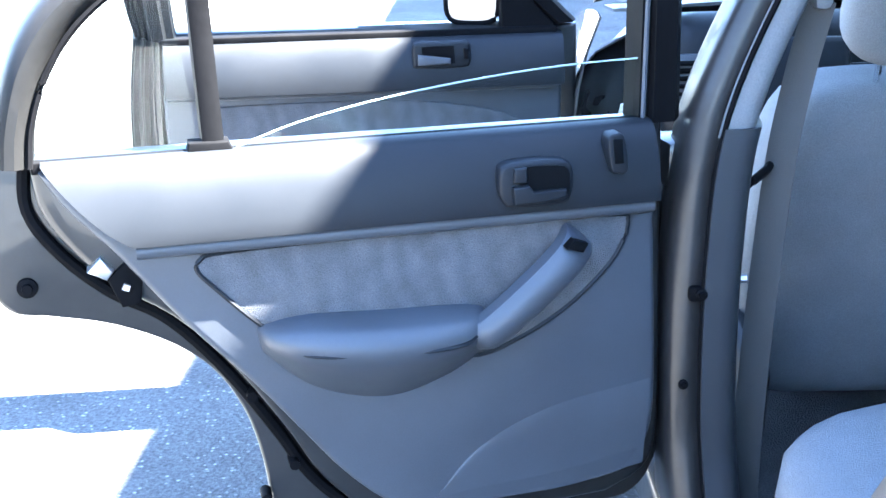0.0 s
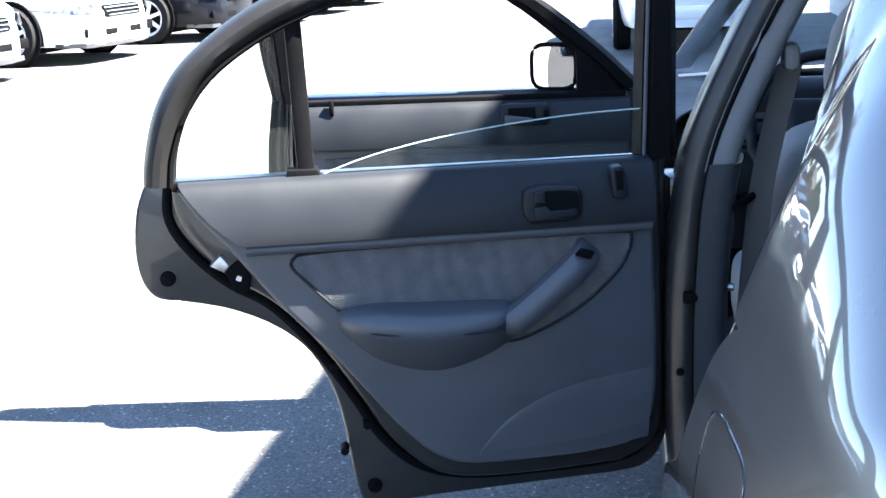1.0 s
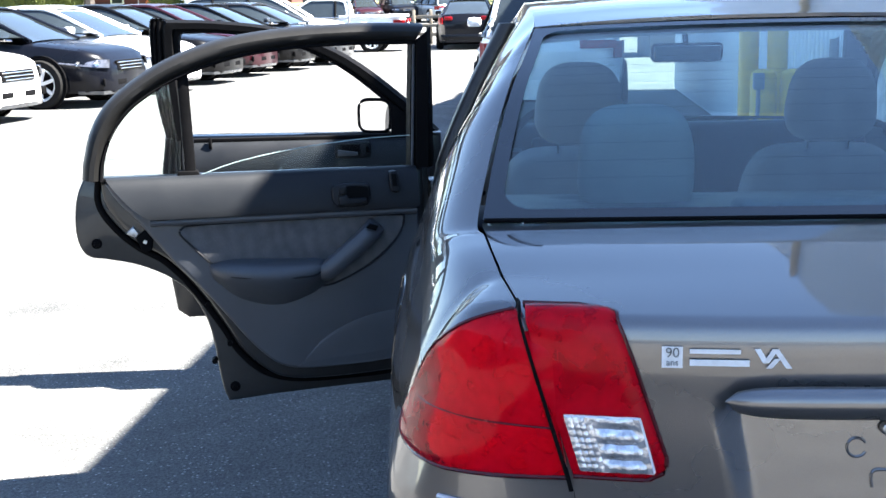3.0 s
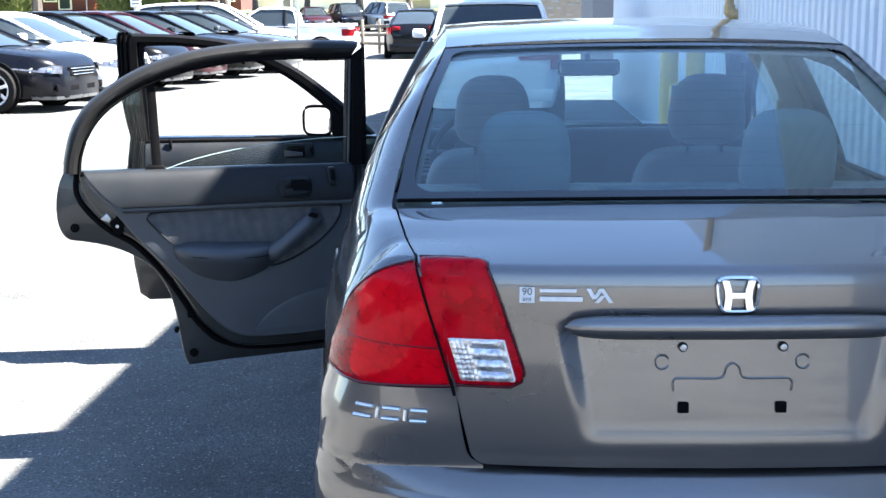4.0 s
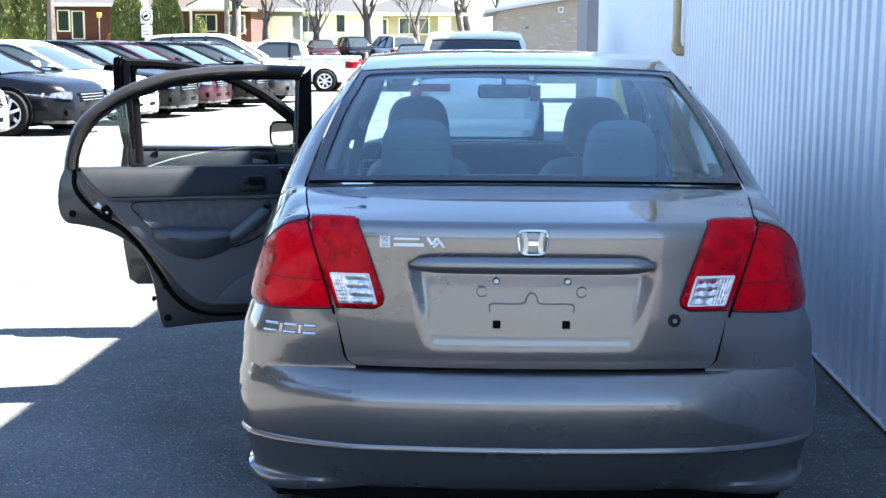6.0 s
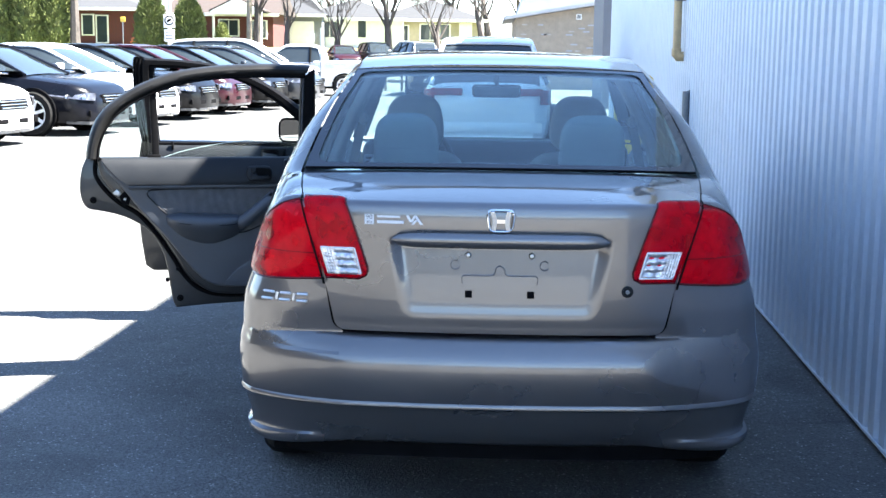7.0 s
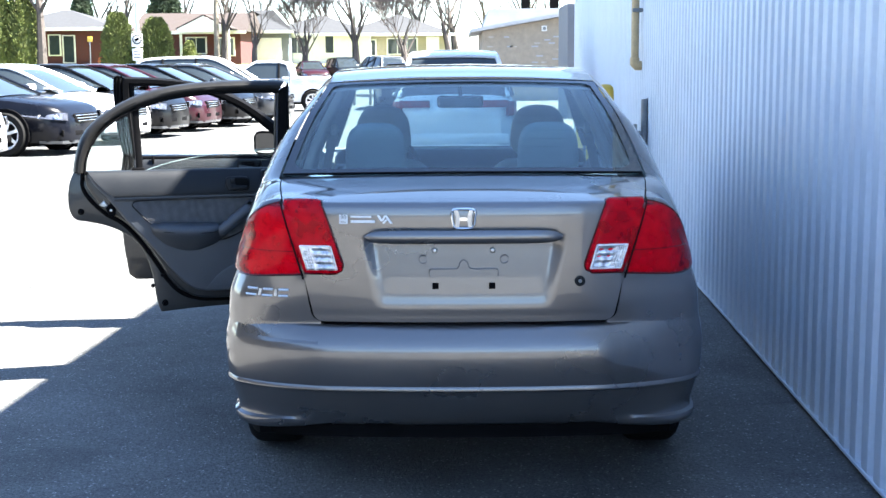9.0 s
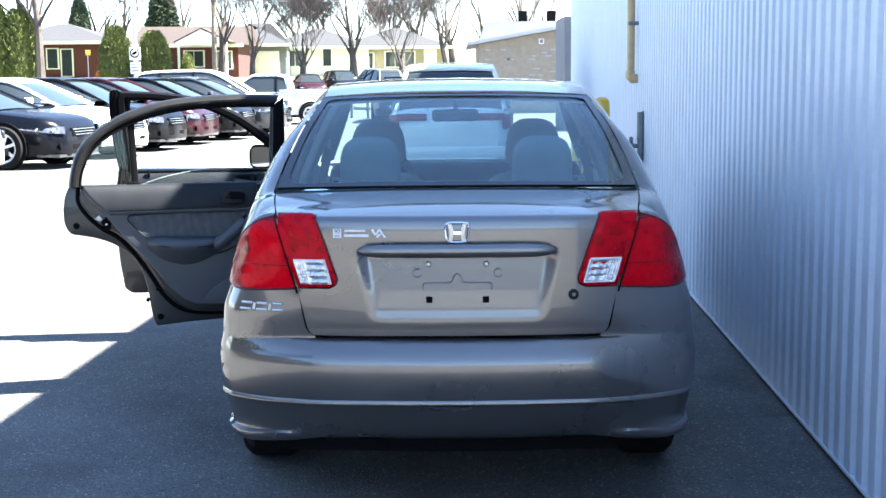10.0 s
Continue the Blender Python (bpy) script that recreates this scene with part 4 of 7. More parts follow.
# ---- interior ----
bm = bmesh.new()
box(bm, (1.42, 2.2, 0.06), (0, 2.25, 0.29), bevel=0.02)
box(bm, (0.26, 2.0, 0.16), (0, 2.3, 0.36), bevel=0.05)
part("floor_carpet", bm, CARPET, sedan)
for side in (-1, 1):
    bm = bmesh.new()
    box(bm, (0.13, 2.0, 0.12), (side * 0.755, 2.15, 0.315), bevel=0.025, seg=3)
    part("door_sill", bm, PAINT_SHADED, sedan)
    # pillar between the doors: painted outer web and a grey trim
    bm = bmesh.new()
    path = [(0.81, 2.035, 0.33), (0.825, 2.045, 0.55), (0.82, 2.06, 0.80), (0.795, 2.07, 1.0), (0.715, 2.075, 1.2), (0.61, 2.075, 1.40)]
    rows = []
    for dx, dy in smooth_curve([(-0.060, -0.058), (-0.035, -0.066), (-0.008, -0.05), (-0.002, 0.0), (-0.008, 0.05), (-0.075, 0.06)], 22):
        rows.append([(side * (x + dx), y + dy * np.interp(z, [0.33, 0.5, 1.0, 1.4], [1.7, 1.15, 0.9, 0.7]), z) for x, y, z in smooth_curve(path, 36)])
    part("centre_pillar", grid(rows, 0.006), PILLAR_SHADED, sedan)
    bm = bmesh.new()
    tube(bm, [(side * (x - 0.056), y - 0.075 * np.interp(z, [0.33, 0.5, 1.0, 1.4], [1.7, 1.15, 0.9, 0.7]), z) for x, y, z in smooth_curve(path, 24)], 0.0045, 8)
    part("pillar_seal", bm, BLACK, sedan)
    section = smooth_curve([(-0.112, 0.10), (-0.125, 0.05), (-0.120, -0.02), (-0.105, -0.072), (-0.056, -0.080)], 18)
    rows = [[(side * (x + dx), y + dy * np.interp(z, [0.33, 0.5, 1.0, 1.4], [1.8, 1.2, 0.95, 0.7]), z) for x, y, z in smooth_curve(path, 40) if z < 1.0] for dx, dy in section]
    part("pillar_trim", grid(rows, 0.008), TRIM_MID, sedan)
    rows = [[(side * (x + dx * 0.97 + 0.004), y + dy * 0.9 * np.interp(z, [0.33, 0.5, 1.0, 1.4], [1.8, 1.2, 0.95, 0.7]), z) for x, y, z in smooth_curve(path, 60) if z > 0.97] for dx, dy in section]
    part("upper_pillar_trim", grid(rows, 0.006), PILLAR_GREY, sedan)
    bm = bmesh.new()
    strip(bm, [(side * x, y, z) for x, y, z in smooth_curve([(0.592, 2.08, 1.16), (0.618, 2.075, 1.05), (0.645, 2.06, 0.9), (0.668, 2.05, 0.6), (0.675, 2.05, 0.36)], 20)], (0.92, side * 0.38, 0), 0.046, 0.002, (side * 0.38, -0.92, 0))
    part("seat_belt", bm, BELT, sedan, "grey woven seat belt hanging on the pillar")
    bm = bmesh.new()
    box(bm, (0.03, 0.06, 0.05), (side * 0.592, 2.085, 1.175), bevel=0.012)
    part("belt_anchor", bm, PILLAR_GREY, sedan)
    bm = bmesh.new()
    tube(bm, [(side * x, y, z) for x, y, z in ((0.70, 2.02, 0.900), (0.695, 2.01, 0.908), (0.665, 2.05, 0.915), (0.630, 2.12, 0.925))], 0.007, 8)
    part("belt_guide", bm, BLACK, sedan)
    # check strap bracket and bolts on the painted pillar
    bm = bmesh.new()
    box(bm, (0.024, 0.018, 0.024), (side * 0.778, 1.985, 0.742), bevel=0.006)
    lathe(bm, [(0.0001, 0.012), (0.005, 0.012), (0.006, 0.006), (0.009, 0.005), (0.009, 0.0)], pose(side * 0.772, 1.974, 0.745, 90), 14)
    part("strap_bracket", bm, BLACK, sedan)
    for bx, bz in ((0.788, 0.415), (0.795, 0.60)):
        part("pillar_bolt", lathe(bmesh.new(), [(0.0001, 0.006), (0.004, 0.006), (0.005, 0.004), (0.008, 0.003), (0.008, 0.0)], pose(side * bx, 1.972, bz, 90), 12), BLACK, sedan)
    # rear window side trim inside
    rows = [[(side * (house(y, max(1.0, z)) - 0.05), y, z) for y, z in smooth_curve([(0.62, 1.02), (0.8, 1.14), (1.0, 1.28), (1.15, 1.36)], 12)],
            [(side * (house(y, max(1.0, z)) - 0.05), y, z) for y, z in smooth_curve([(0.95, 1.0), (1.05, 1.08), (1.12, 1.19), (1.24, 1.27)], 12)]]
    part("rear_pillar_trim", grid(rows, 0.01), HEADLINER, sedan)
part("headliner", grid([[(u * f[0] * 0.97, f[1], f[2] - 0.03 + 0.018 * (1 - u * u)) for u in np.linspace(-1, 1, 13)] for f in FR], 0.006), HEADLINER, sedan)
bm = bmesh.new()
box(bm, (1.26, 0.50, 0.03), (0, 0.82, 1.045), bevel=0.012)
part("parcel_shelf", bm, TRIM_GREY, sedan, "grey felt parcel shelf")
bm = bmesh.new()
box(bm, (0.36, 0.10, 0.05), (0, 0.70, 1.075), bevel=0.02, seg=3)
part("high_brake_lamp", bm, TRIM_GREY, sedan)


def cushion(size, at, rot, bulge=0.03, e=0.38, taper=(1, 1)):
    """A stuffed block: a rounded box with soft faces, narrower towards its top."""
    bm = bmesh.new()
    rows = []

    def sg(v, p):
        return math.copysign(abs(v) ** p, v)
    for a in np.linspace(-math.pi / 2, math.pi / 2, 17):
        row = []
        for b in np.linspace(0, 2 * math.pi, 33):
            z = sg(math.sin(a), e)
            k = np.interp(z, [-1, 1], [1.0, taper[0]])
            row.append(Vector((size[0] / 2 * k * sg(math.cos(a), e) * sg(math.cos(b), e), size[1] / 2 * sg(math.cos(a), e) * sg(math.sin(b), e), size[2] / 2 * z)))
        rows.append(row)
    g = grid(rows)
    bmesh.ops.transform(g, matrix=pose(*at, *rot), verts=g.verts)
    bm.free()
    return g


def front_seat(x):
    seat = new("front_seat")
    seat.parent = sedan
    part("seat_back", cushion((0.57, 0.17, 0.64), (x, 2.39, 0.70), (14, 0, 0), 0, 0.42, (0.82, 0.8)), SEAT, seat)
    part("headrest", cushion((0.29, 0.12, 0.25), (x, 2.245, 1.155), (12, 0, 0), 0, 0.66, (0.80, 0.8)), SEAT, seat)
    part("seat_cushion", cushion((0.52, 0.52, 0.18), (x, 2.71, 0.52), (4, 0, 0), 0, 0.4), SEAT, seat)
    for dx in (-0.06, 0.06):
        bm = bmesh.new()
        tube(bm, [(x + dx, 2.29, 0.98), (x + dx, 2.26, 1.10)], 0.006, 8)
        part("headrest_post", bm, CHROME, seat)
    bm = bmesh.new()
    box(bm, (0.05, 0.30, 0.20), (x + (-0.255 if x < 0 else 0.255), 2.33, 0.47), (10, 0, 0), 0.03, 3)
    part("recliner_cover", bm, TRIM_DARK, seat)


front_seat(-0.372)
front_seat(0.372)
rear_seat = new("rear_seat")
rear_seat.parent = sedan
part("bench_cushion", cushion((1.47, 0.72, 0.27), (0, 1.49, 0.515), (6, 0, 0), 0, 0.42), SEAT, rear_seat)
for x in (-0.33, 0.33):
    part("bench_back", cushion((0.62, 0.19, 0.62), (x, 1.06, 0.76), (20, 0, 0), 0, 0.4, (0.9, 0.9)), SEAT, rear_seat)
    part("bench_headrest", cushion((0.245, 0.12, 0.24), (x, 0.965, 1.135), (16, 0, 0), 0, 0.6, (0.9, 0.8)), SEAT, rear_seat)
for side in (-1, 1):
    part("bench_bolster", cushion((0.13, 0.20, 0.60), (side * 0.655, 1.12, 0.74), (20, 0, 0), 0, 0.45), TRIM_GREY, rear_seat)
# dashboard, wheel, inside mirror
bm = bmesh.new()
box(bm, (1.36, 0.42, 0.30), (0, 3.12, 0.86), (-8, 0, 0), 0.07, 4)
dash = part("dashboard", bm, TRIM_DARK, sedan)
for x in (-0.60, 0.60):
    bm = bmesh.new()
    box(bm, (0.13, 0.02, 0.10), (x, 2.915, 0.90), (-8, 0, 0), 0.008)
    vent = part("air_vent", bm, TRIM_GREY, dash)
    for k in range(5):
        bm = bmesh.new()
        box(bm, (0.11, 0.012, 0.006), (x, 2.902, 0.868 + 0.016 * k), (20, 0, 0))
        part("slat", bm, BLACK, vent)
bm = bmesh.new()
ring_m = pose(-0.405, 2.82, 0.925, 66, 0, 0)
tube(bm, [ring_m @ Vector((0.185 * math.cos(a), 0.185 * math.sin(a), 0)) for a in np.linspace(0, 2 * math.pi, 49)], 0.015, 10, False)
sw = part("steering_wheel", bm, TRIM_DARK, sedan)
bm = bmesh.new()
box(bm, (0.20, 0.15, 0.05), (0, 0, -0.01), bevel=0.02, seg=3)
for a in (0, 180, 250, 290):
    box(bm, (0.15, 0.035, 0.02), (0.1 * math.cos(radians(a)), 0.1 * math.sin(radians(a)), -0.01), (0, 0, a), 0.006)
bmesh.ops.transform(bm, matrix=ring_m, verts=bm.verts)
part("wheel_hub", bm, TRIM_DARK, sw)
bm = bmesh.new()
tube(bm, [ring_m @ Vector((0.022 * math.cos(a), 0.020 * math.sin(a), 0.02)) for a in np.linspace(0, 2 * math.pi, 25)], 0.003, 8, False)
strip(bm, [ring_m @ Vector((-0.012, y, 0.018)) for y in (-0.016, 0.016)], (1, 0, 0), 0.006, 0.004, (0, -1, 0))
strip(bm, [ring_m @ Vector((0.012, y, 0.018)) for y in (-0.016, 0.016)], (1, 0, 0), 0.006, 0.004, (0, -1, 0))
strip(bm, [ring_m @ Vector((x, 0, 0.018)) for x in (-0.012, 0.012)], (0, 0, 1), 0.006, 0.004, (0, -1, 0))
part("hub_badge", bm, CHROME, sw)
bm = bmesh.new()
box(bm, (0.235, 0.035, 0.062), (0.0, 2.64, 1.285), (6, 0, 4), 0.016, 3)
im = part("inside_mirror", bm, BLACK, sedan)
bm = bmesh.new()
box(bm, (0.215, 0.003, 0.048), (0.0, 2.6205, 1.283), (6, 0, 4), 0.001, 1)
part("mirror_face", bm, MIRROR, im)
bm = bmesh.new()
tube(bm, [(0, 2.66, 1.30), (0, 2.72, 1.37)], 0.009, 8)
part("mirror_stem", bm, BLACK, im)


# ---- open doors ----
def curve2(pts, n):
    return [tuple(p) for p in smooth_curve(pts, n)]


def resample(pts, n):
    p = np.array(pts, float)
    d = np.concatenate([[0], np.cumsum(np.linalg.norm(np.diff(p, axis=0), axis=1))])
    t = np.linspace(0, d[-1], n)
    return [(np.interp(v, d, p[:, 0]), np.interp(v, d, p[:, 1])) for v in t]


class Door:
    """Door frame of reference: a away from the hinge, z up, n towards the cabin side."""

    def __init__(self, hinge, degrees, lean):
        self.h, self.lean = Vector(hinge), lean
        t = radians(degrees)
        self.A, self.N = Vector((-math.cos(t), -math.sin(t), 0)), Vector((math.sin(t), -math.cos(t), 0))

    def at(self, a, z, n=0.0):
        z += 0.042 * max(0.0, 0.9 - z)
        return self.h + self.A * a + self.N * (n + self.lean * (z - 0.9)) + Vector((0, 0, z))

    def fill(self, outline, n0, n1, bevel=0.0):
        """A plate between two depths with an (a, z) outline."""
        bm = bmesh.new()
        lo = [bm.verts.new(self.at(a, z, n0)) for a, z in outline]
        hi = [bm.verts.new(self.at(a, z, n1)) for a, z in outline]
        k = len(outline)
        f0, f1 = bm.faces.new(lo), bm.faces.new(hi[::-1])
        for i in range(k):
            bm.faces.new((lo[i], hi[i], hi[(i + 1) % k], lo[(i + 1) % k]))
        bm.normal_update()
        if bevel:
            bmesh.ops.bevel(bm, geom=list(f1.edges), offset=bevel, segments=3, affect="EDGES", profile=0.5)
        bm.normal_update()
        bmesh.ops.triangulate(bm, faces=[f for f in bm.faces if len(f.verts) > 4])
        return bm

    def bar(self, path, r, flat=1.0, seg=10):
        """A rounded rail along (a, z, n) points."""
        bm = bmesh.new()
        tube(bm, [self.at(*p) for p in path], r, seg)
        return bm

    def band(self, rail_a, rail_b, depths):
        """A sheet between two (a, z) rails, with n along its rows."""
        rows = []
        for k, n in depths:
            rows.append([self.at(pa[0] + (pb[0] - pa[0]) * k, pa[1] + (pb[1] - pa[1]) * k, n) for pa, pb in zip(rail_a, rail_b)])
        return rows


D = Door((-0.80, 2.035, 0), 14.0, -0.06)
rear_door = new("rear_door")
rear_door.parent = sedan
tagged(rear_door, "open rear door showing its grey inner panel")
SHELL = curve2([(0.005, 1.0), (0.0, 0.7), (0.003, 0.48), (0.022, 0.395), (0.06, 0.355), (0.12, 0.345)], 18)[:-1] + curve2([(0.12, 0.345), (0.35, 0.335), (0.58, 0.325), (0.612, 0.335), (0.628, 0.40), (0.64, 0.50), (0.66, 0.585), (0.70, 0.660), (0.76, 0.713), (0.84, 0.752), (0.92, 0.772), (0.970, 0.782), (0.995, 0.815), (1.003, 0.872), (0.994, 0.95), (0.968, 1.012)], 60)
SHELL = [(a + 0.004 * np.clip((a - 0.55) / 0.1, 0, 1), z - 0.006 * np.clip((a - 0.5) / 0.1, 0, 1) * np.clip((0.86 - z) / 0.1, 0, 1)) for a, z in SHELL]
SLOT = SHELL + [(0.935, 1.0), (0.925, 0.962), (0.05, 0.962), (0.04, 0.998)]
part("door_shell", D.fill(SLOT, -0.115, -0.055, 0.006), PAINT_SHADED, rear_door, "painted steel door shell edge")
# outer skin below the belt
part("door_skin", D.fill(SLOT, -0.135, -0.112), PAINT, rear_door)
# weather seal loop just inside the edge
SEAL = curve2([(0.935, 1.01), (0.94, 0.93), (0.90, 0.86), (0.84, 0.80), (0.765, 0.75), (0.69, 0.66), (0.62, 0.55), (0.575, 0.47), (0.51, 0.405), (0.42, 0.375), (0.28, 0.372), (0.10, 0.385), (0.03, 0.44)], 60)
part("door_seal", D.bar([(a, z, -0.047) for a, z in SEAL], 0.0095, 1, 8), BLACK, rear_door)
# raised inner skin behind the panel
INNER = curve2([(0.03, 1.0), (0.03, 0.65), (0.033, 0.50), (0.055, 0.43), (0.12, 0.395)], 14)[:-1] + curve2([(0.12, 0.395), (0.30, 0.385), (0.43, 0.39), (0.50, 0.42), (0.565, 0.49), (0.61, 0.57), (0.68, 0.68), (0.755, 0.765), (0.83, 0.82), (0.885, 0.88), (0.92, 0.94), (0.928, 1.005)], 40)
part("inner_skin", D.fill(INNER, -0.056, 0.004, 0.012), PAINT_SHADED, rear_door)
# trim panel
PANEL = curve2([(0.055, 0.99), (0.05, 0.75), (0.05, 0.56), (0.066, 0.485), (0.10, 0.446), (0.14, 0.435)], 18)[:-1] + curve2([(0.14, 0.435), (0.28, 0.425), (0.40, 0.425), (0.47, 0.445), (0.535, 0.505), (0.60, 0.59), (0.66, 0.668), (0.735, 0.755), (0.80, 0.84), (0.835, 0.888), (0.885, 0.945), (0.915, 0.995)], 40)
panel = part("trim_panel", D.fill(PANEL, 0.003, 0.030, 0.010), TRIM_GREY, rear_door, "grey moulded door trim panel")
UPPER = [(0.055, 0.893)] + curve2([(0.055, 0.893), (0.40, 0.896), (0.795, 0.893)], 16)[1:] + curve2([(0.795, 0.893), (0.85, 0.928), (0.895, 0.975), (0.912, 1.002)], 8)[1:] + [(0.5, 1.0), (0.06, 1.002)]
rowsU = []
for k in (0, 0.02, 0.07, 0.2, 0.35, 0.5, 0.65, 0.78, 0.88, 0.95, 1.0):
    row = []
    for t in np.linspace(0, 1, 30):
        a0, a1 = 0.055 + t * (0.797 - 0.055), 0.055 + t * (0.912 - 0.055)
        a = a0 + (a1 - a0) * (k ** 0.7)
        row.append(D.at(a, 0.894 + k * 0.108, 0.014 + 0.045 * math.sqrt(max(0.0, 1 - (0.97 * k) ** 2)) - (0.02 if k < 0.01 else 0)))
    rowsU.append(row)
rowsU.append([D.at(0.055 + t * (0.912 - 0.055), 1.004, 0.006) for t in np.linspace(0, 1, 30)])
part("upper_trim", grid(rowsU, 0.003), TRIM_DARK, rear_door, "dark grey upper door trim")
part("trim_step", D.bar([(a, 0.884, 0.042) for a in np.linspace(0.06, 0.80, 20)], 0.011, 1, 10), TRIM_GREY, rear_door)
CLOTH = curve2([(0.095, 0.860), (0.115, 0.872), (0.30, 0.874), (0.55, 0.873), (0.69, 0.869), (0.716, 0.862), (0.722, 0.846), (0.70, 0.818), (0.64, 0.755), (0.60, 0.735)], 44)[:-1] + curve2([(0.60, 0.735), (0.45, 0.70), (0.34, 0.672), (0.27, 0.690), (0.19, 0.735), (0.125, 0.795), (0.098, 0.84)], 26)
part("cloth_insert", D.fill(CLOTH, 0.028, 0.0345, 0.004), FABRIC, rear_door, "grey striped fabric door insert")
part("cloth_piping", D.bar([(a, z, 0.034) for a, z in CLOTH + CLOTH[:1]], 0.0035, 1, 6), TRIM_DARK, rear_door)
# armrest: pad and the swelling below it
rows = []
top = curve2([(0.640, 0.748), (0.58, 0.757), (0.47, 0.752), (0.36, 0.748), (0.325, 0.742)], 48)
low = curve2([(0.635, 0.715), (0.565, 0.655), (0.47, 0.628), (0.385, 0.648), (0.31, 0.690)], 48)
for k, n in smooth_curve([(0.0, 0.026), (0.02, 0.055), (0.08, 0.086), (0.2, 0.098), (0.34, 0.097), (0.5, 0.084), (0.7, 0.062), (0.88, 0.040), (1.0, 0.026)], 26):
    rows.append([D.at(p[0] + (q[0] - p[0]) * k, p[1] + (q[1] - p[1]) * k, 0.026 + (n - 0.026) * max(0.0, math.sin(math.pi * i / 47)) ** 0.4) for i, (p, q) in enumerate(zip(top, low))])
part("armrest", grid(rows, 0.008), TRIM_GREY, rear_door, "padded grey armrest")
part("armrest_seam", D.bar([(a, z, n) for a, z, n in smooth_curve([(0.632, 0.735, 0.05), (0.58, 0.724, 0.094), (0.47, 0.715, 0.101), (0.36, 0.718, 0.098), (0.335, 0.74, 0.06)], 24)], 0.003, 1, 6), TRIM_DARK, rear_door)
# pull handle running up to the front
rows = []
spine = smooth_curve([(0.352, 0.708, 0.07), (0.325, 0.722, 0.092), (0.26, 0.775, 0.096), (0.205, 0.822, 0.090), (0.18, 0.842, 0.066), (0.172, 0.850, 0.035)], 24)
for w, dn in ((-0.026, -0.03), (-0.024, -0.008), (-0.014, 0.002), (0.0, 0.005), (0.014, 0.002), (0.024, -0.008), (0.026, -0.03)):
    rows.append([D.at(p[0] + w * 0.75, p[1] + w * 0.72, p[2] + dn) for p in spine])
part("pull_handle", grid(rows, 0.012), TRIM_GREY, rear_door, "grey moulded pull handle")
part("window_switch", D.fill([(0.186, 0.836), (0.178, 0.849), (0.200, 0.857), (0.212, 0.845)], 0.078, 0.0935, 0.002), TRIM_CUP, rear_door, "dark window switch")
# inside release
BEZ = curve2([(0.285, 0.909), (0.295, 0.925), (0.296, 0.955), (0.285, 0.969), (0.24, 0.972), (0.20, 0.969), (0.188, 0.955), (0.190, 0.922), (0.203, 0.908), (0.25, 0.906), (0.285, 0.909)], 40)
bez = part("release_bezel", D.fill([(a + 0.006, z) for a, z in BEZ[:-1]], 0.050, 0.076, 0.006), TRIM_DARK, rear_door)
part("release_cup", D.fill(curve2([(0.268, 0.917), (0.275, 0.94), (0.268, 0.962), (0.235, 0.964), (0.205, 0.960), (0.200, 0.94), (0.206, 0.919), (0.24, 0.915), (0.268, 0.917)], 24)[:-1], 0.066, 0.0775), TRIM_CUP, bez)
part("release_lever", D.fill([(0.284, 0.914), (0.285, 0.938), (0.262, 0.940), (0.255, 0.930), (0.208, 0.931), (0.206, 0.919), (0.25, 0.914)], 0.070, 0.088, 0.003), TRIM_DARK, bez)
part("release_knob", D.fill([(0.283, 0.944), (0.282, 0.964), (0.264, 0.965), (0.263, 0.943)], 0.070, 0.084, 0.003), TRIM_DARK, bez)
LK = curve2([(0.134, 0.945), (0.139, 0.97), (0.139, 0.995), (0.128, 1.0), (0.116, 0.995), (0.110, 0.955), (0.116, 0.942), (0.134, 0.945)], 24)
lk = part("lock_plate", D.fill(LK[:-1], 0.045, 0.074, 0.003), TRIM_DARK, rear_door)
part("lock_button", D.fill([(0.131, 0.958), (0.134, 0.993), (0.120, 0.993), (0.118, 0.958)], 0.065, 0.0765, 0.001), TRIM_CUP, lk)
# lower kick swelling
rows = []
lowk = curve2([(0.42, 0.432), (0.36, 0.43), (0.20, 0.432), (0.07, 0.455)], 16)
topk = curve2([(0.40, 0.445), (0.33, 0.52), (0.22, 0.572), (0.058, 0.60)], 16)
for k, n in ((0, 0.0295), (0.4, 0.0305), (0.8, 0.0312), (0.95, 0.0306), (1, 0.0297)):
    rows.append([D.at(p[0] + (q[0] - p[0]) * k, p[1] + (q[1] - p[1]) * k, n) for p, q in zip(lowk, topk)])
part("kick_panel", grid(rows, 0.006), TRIM_GREY, rear_door)
# latch, stoppers, bolts
part("latch", D.fill([(0.842, 0.838), (0.815, 0.862), (0.795, 0.835), (0.80, 0.80), (0.825, 0.795)], 0.0, 0.014, 0.002), BLACK, rear_door, "black door latch")
part("latch_claw", D.fill([(0.868, 0.852), (0.848, 0.872), (0.832, 0.850), (0.842, 0.838)], -0.01, 0.018, 0.003), STEEL, rear_door, "bright steel latch claw")
part("latch_screw", D.fill([(0.824, 0.824), (0.820, 0.832), (0.812, 0.828), (0.815, 0.820)], 0.012, 0.020), STEEL, rear_door)
for a, z in ((0.952, 0.815), (0.592, 0.362)):
    m = Matrix.Translation(D.at(a, z, -0.055)) @ pose(0, 0, 0, 90, 0, 12)
    part("rubber_stop", lathe(bmesh.new(), [(0.0001, 0.010), (0.007, 0.010), (0.008, 0.006), (0.014, 0.005), (0.015, 0.0)], m, 18), BLACK, rear_door)
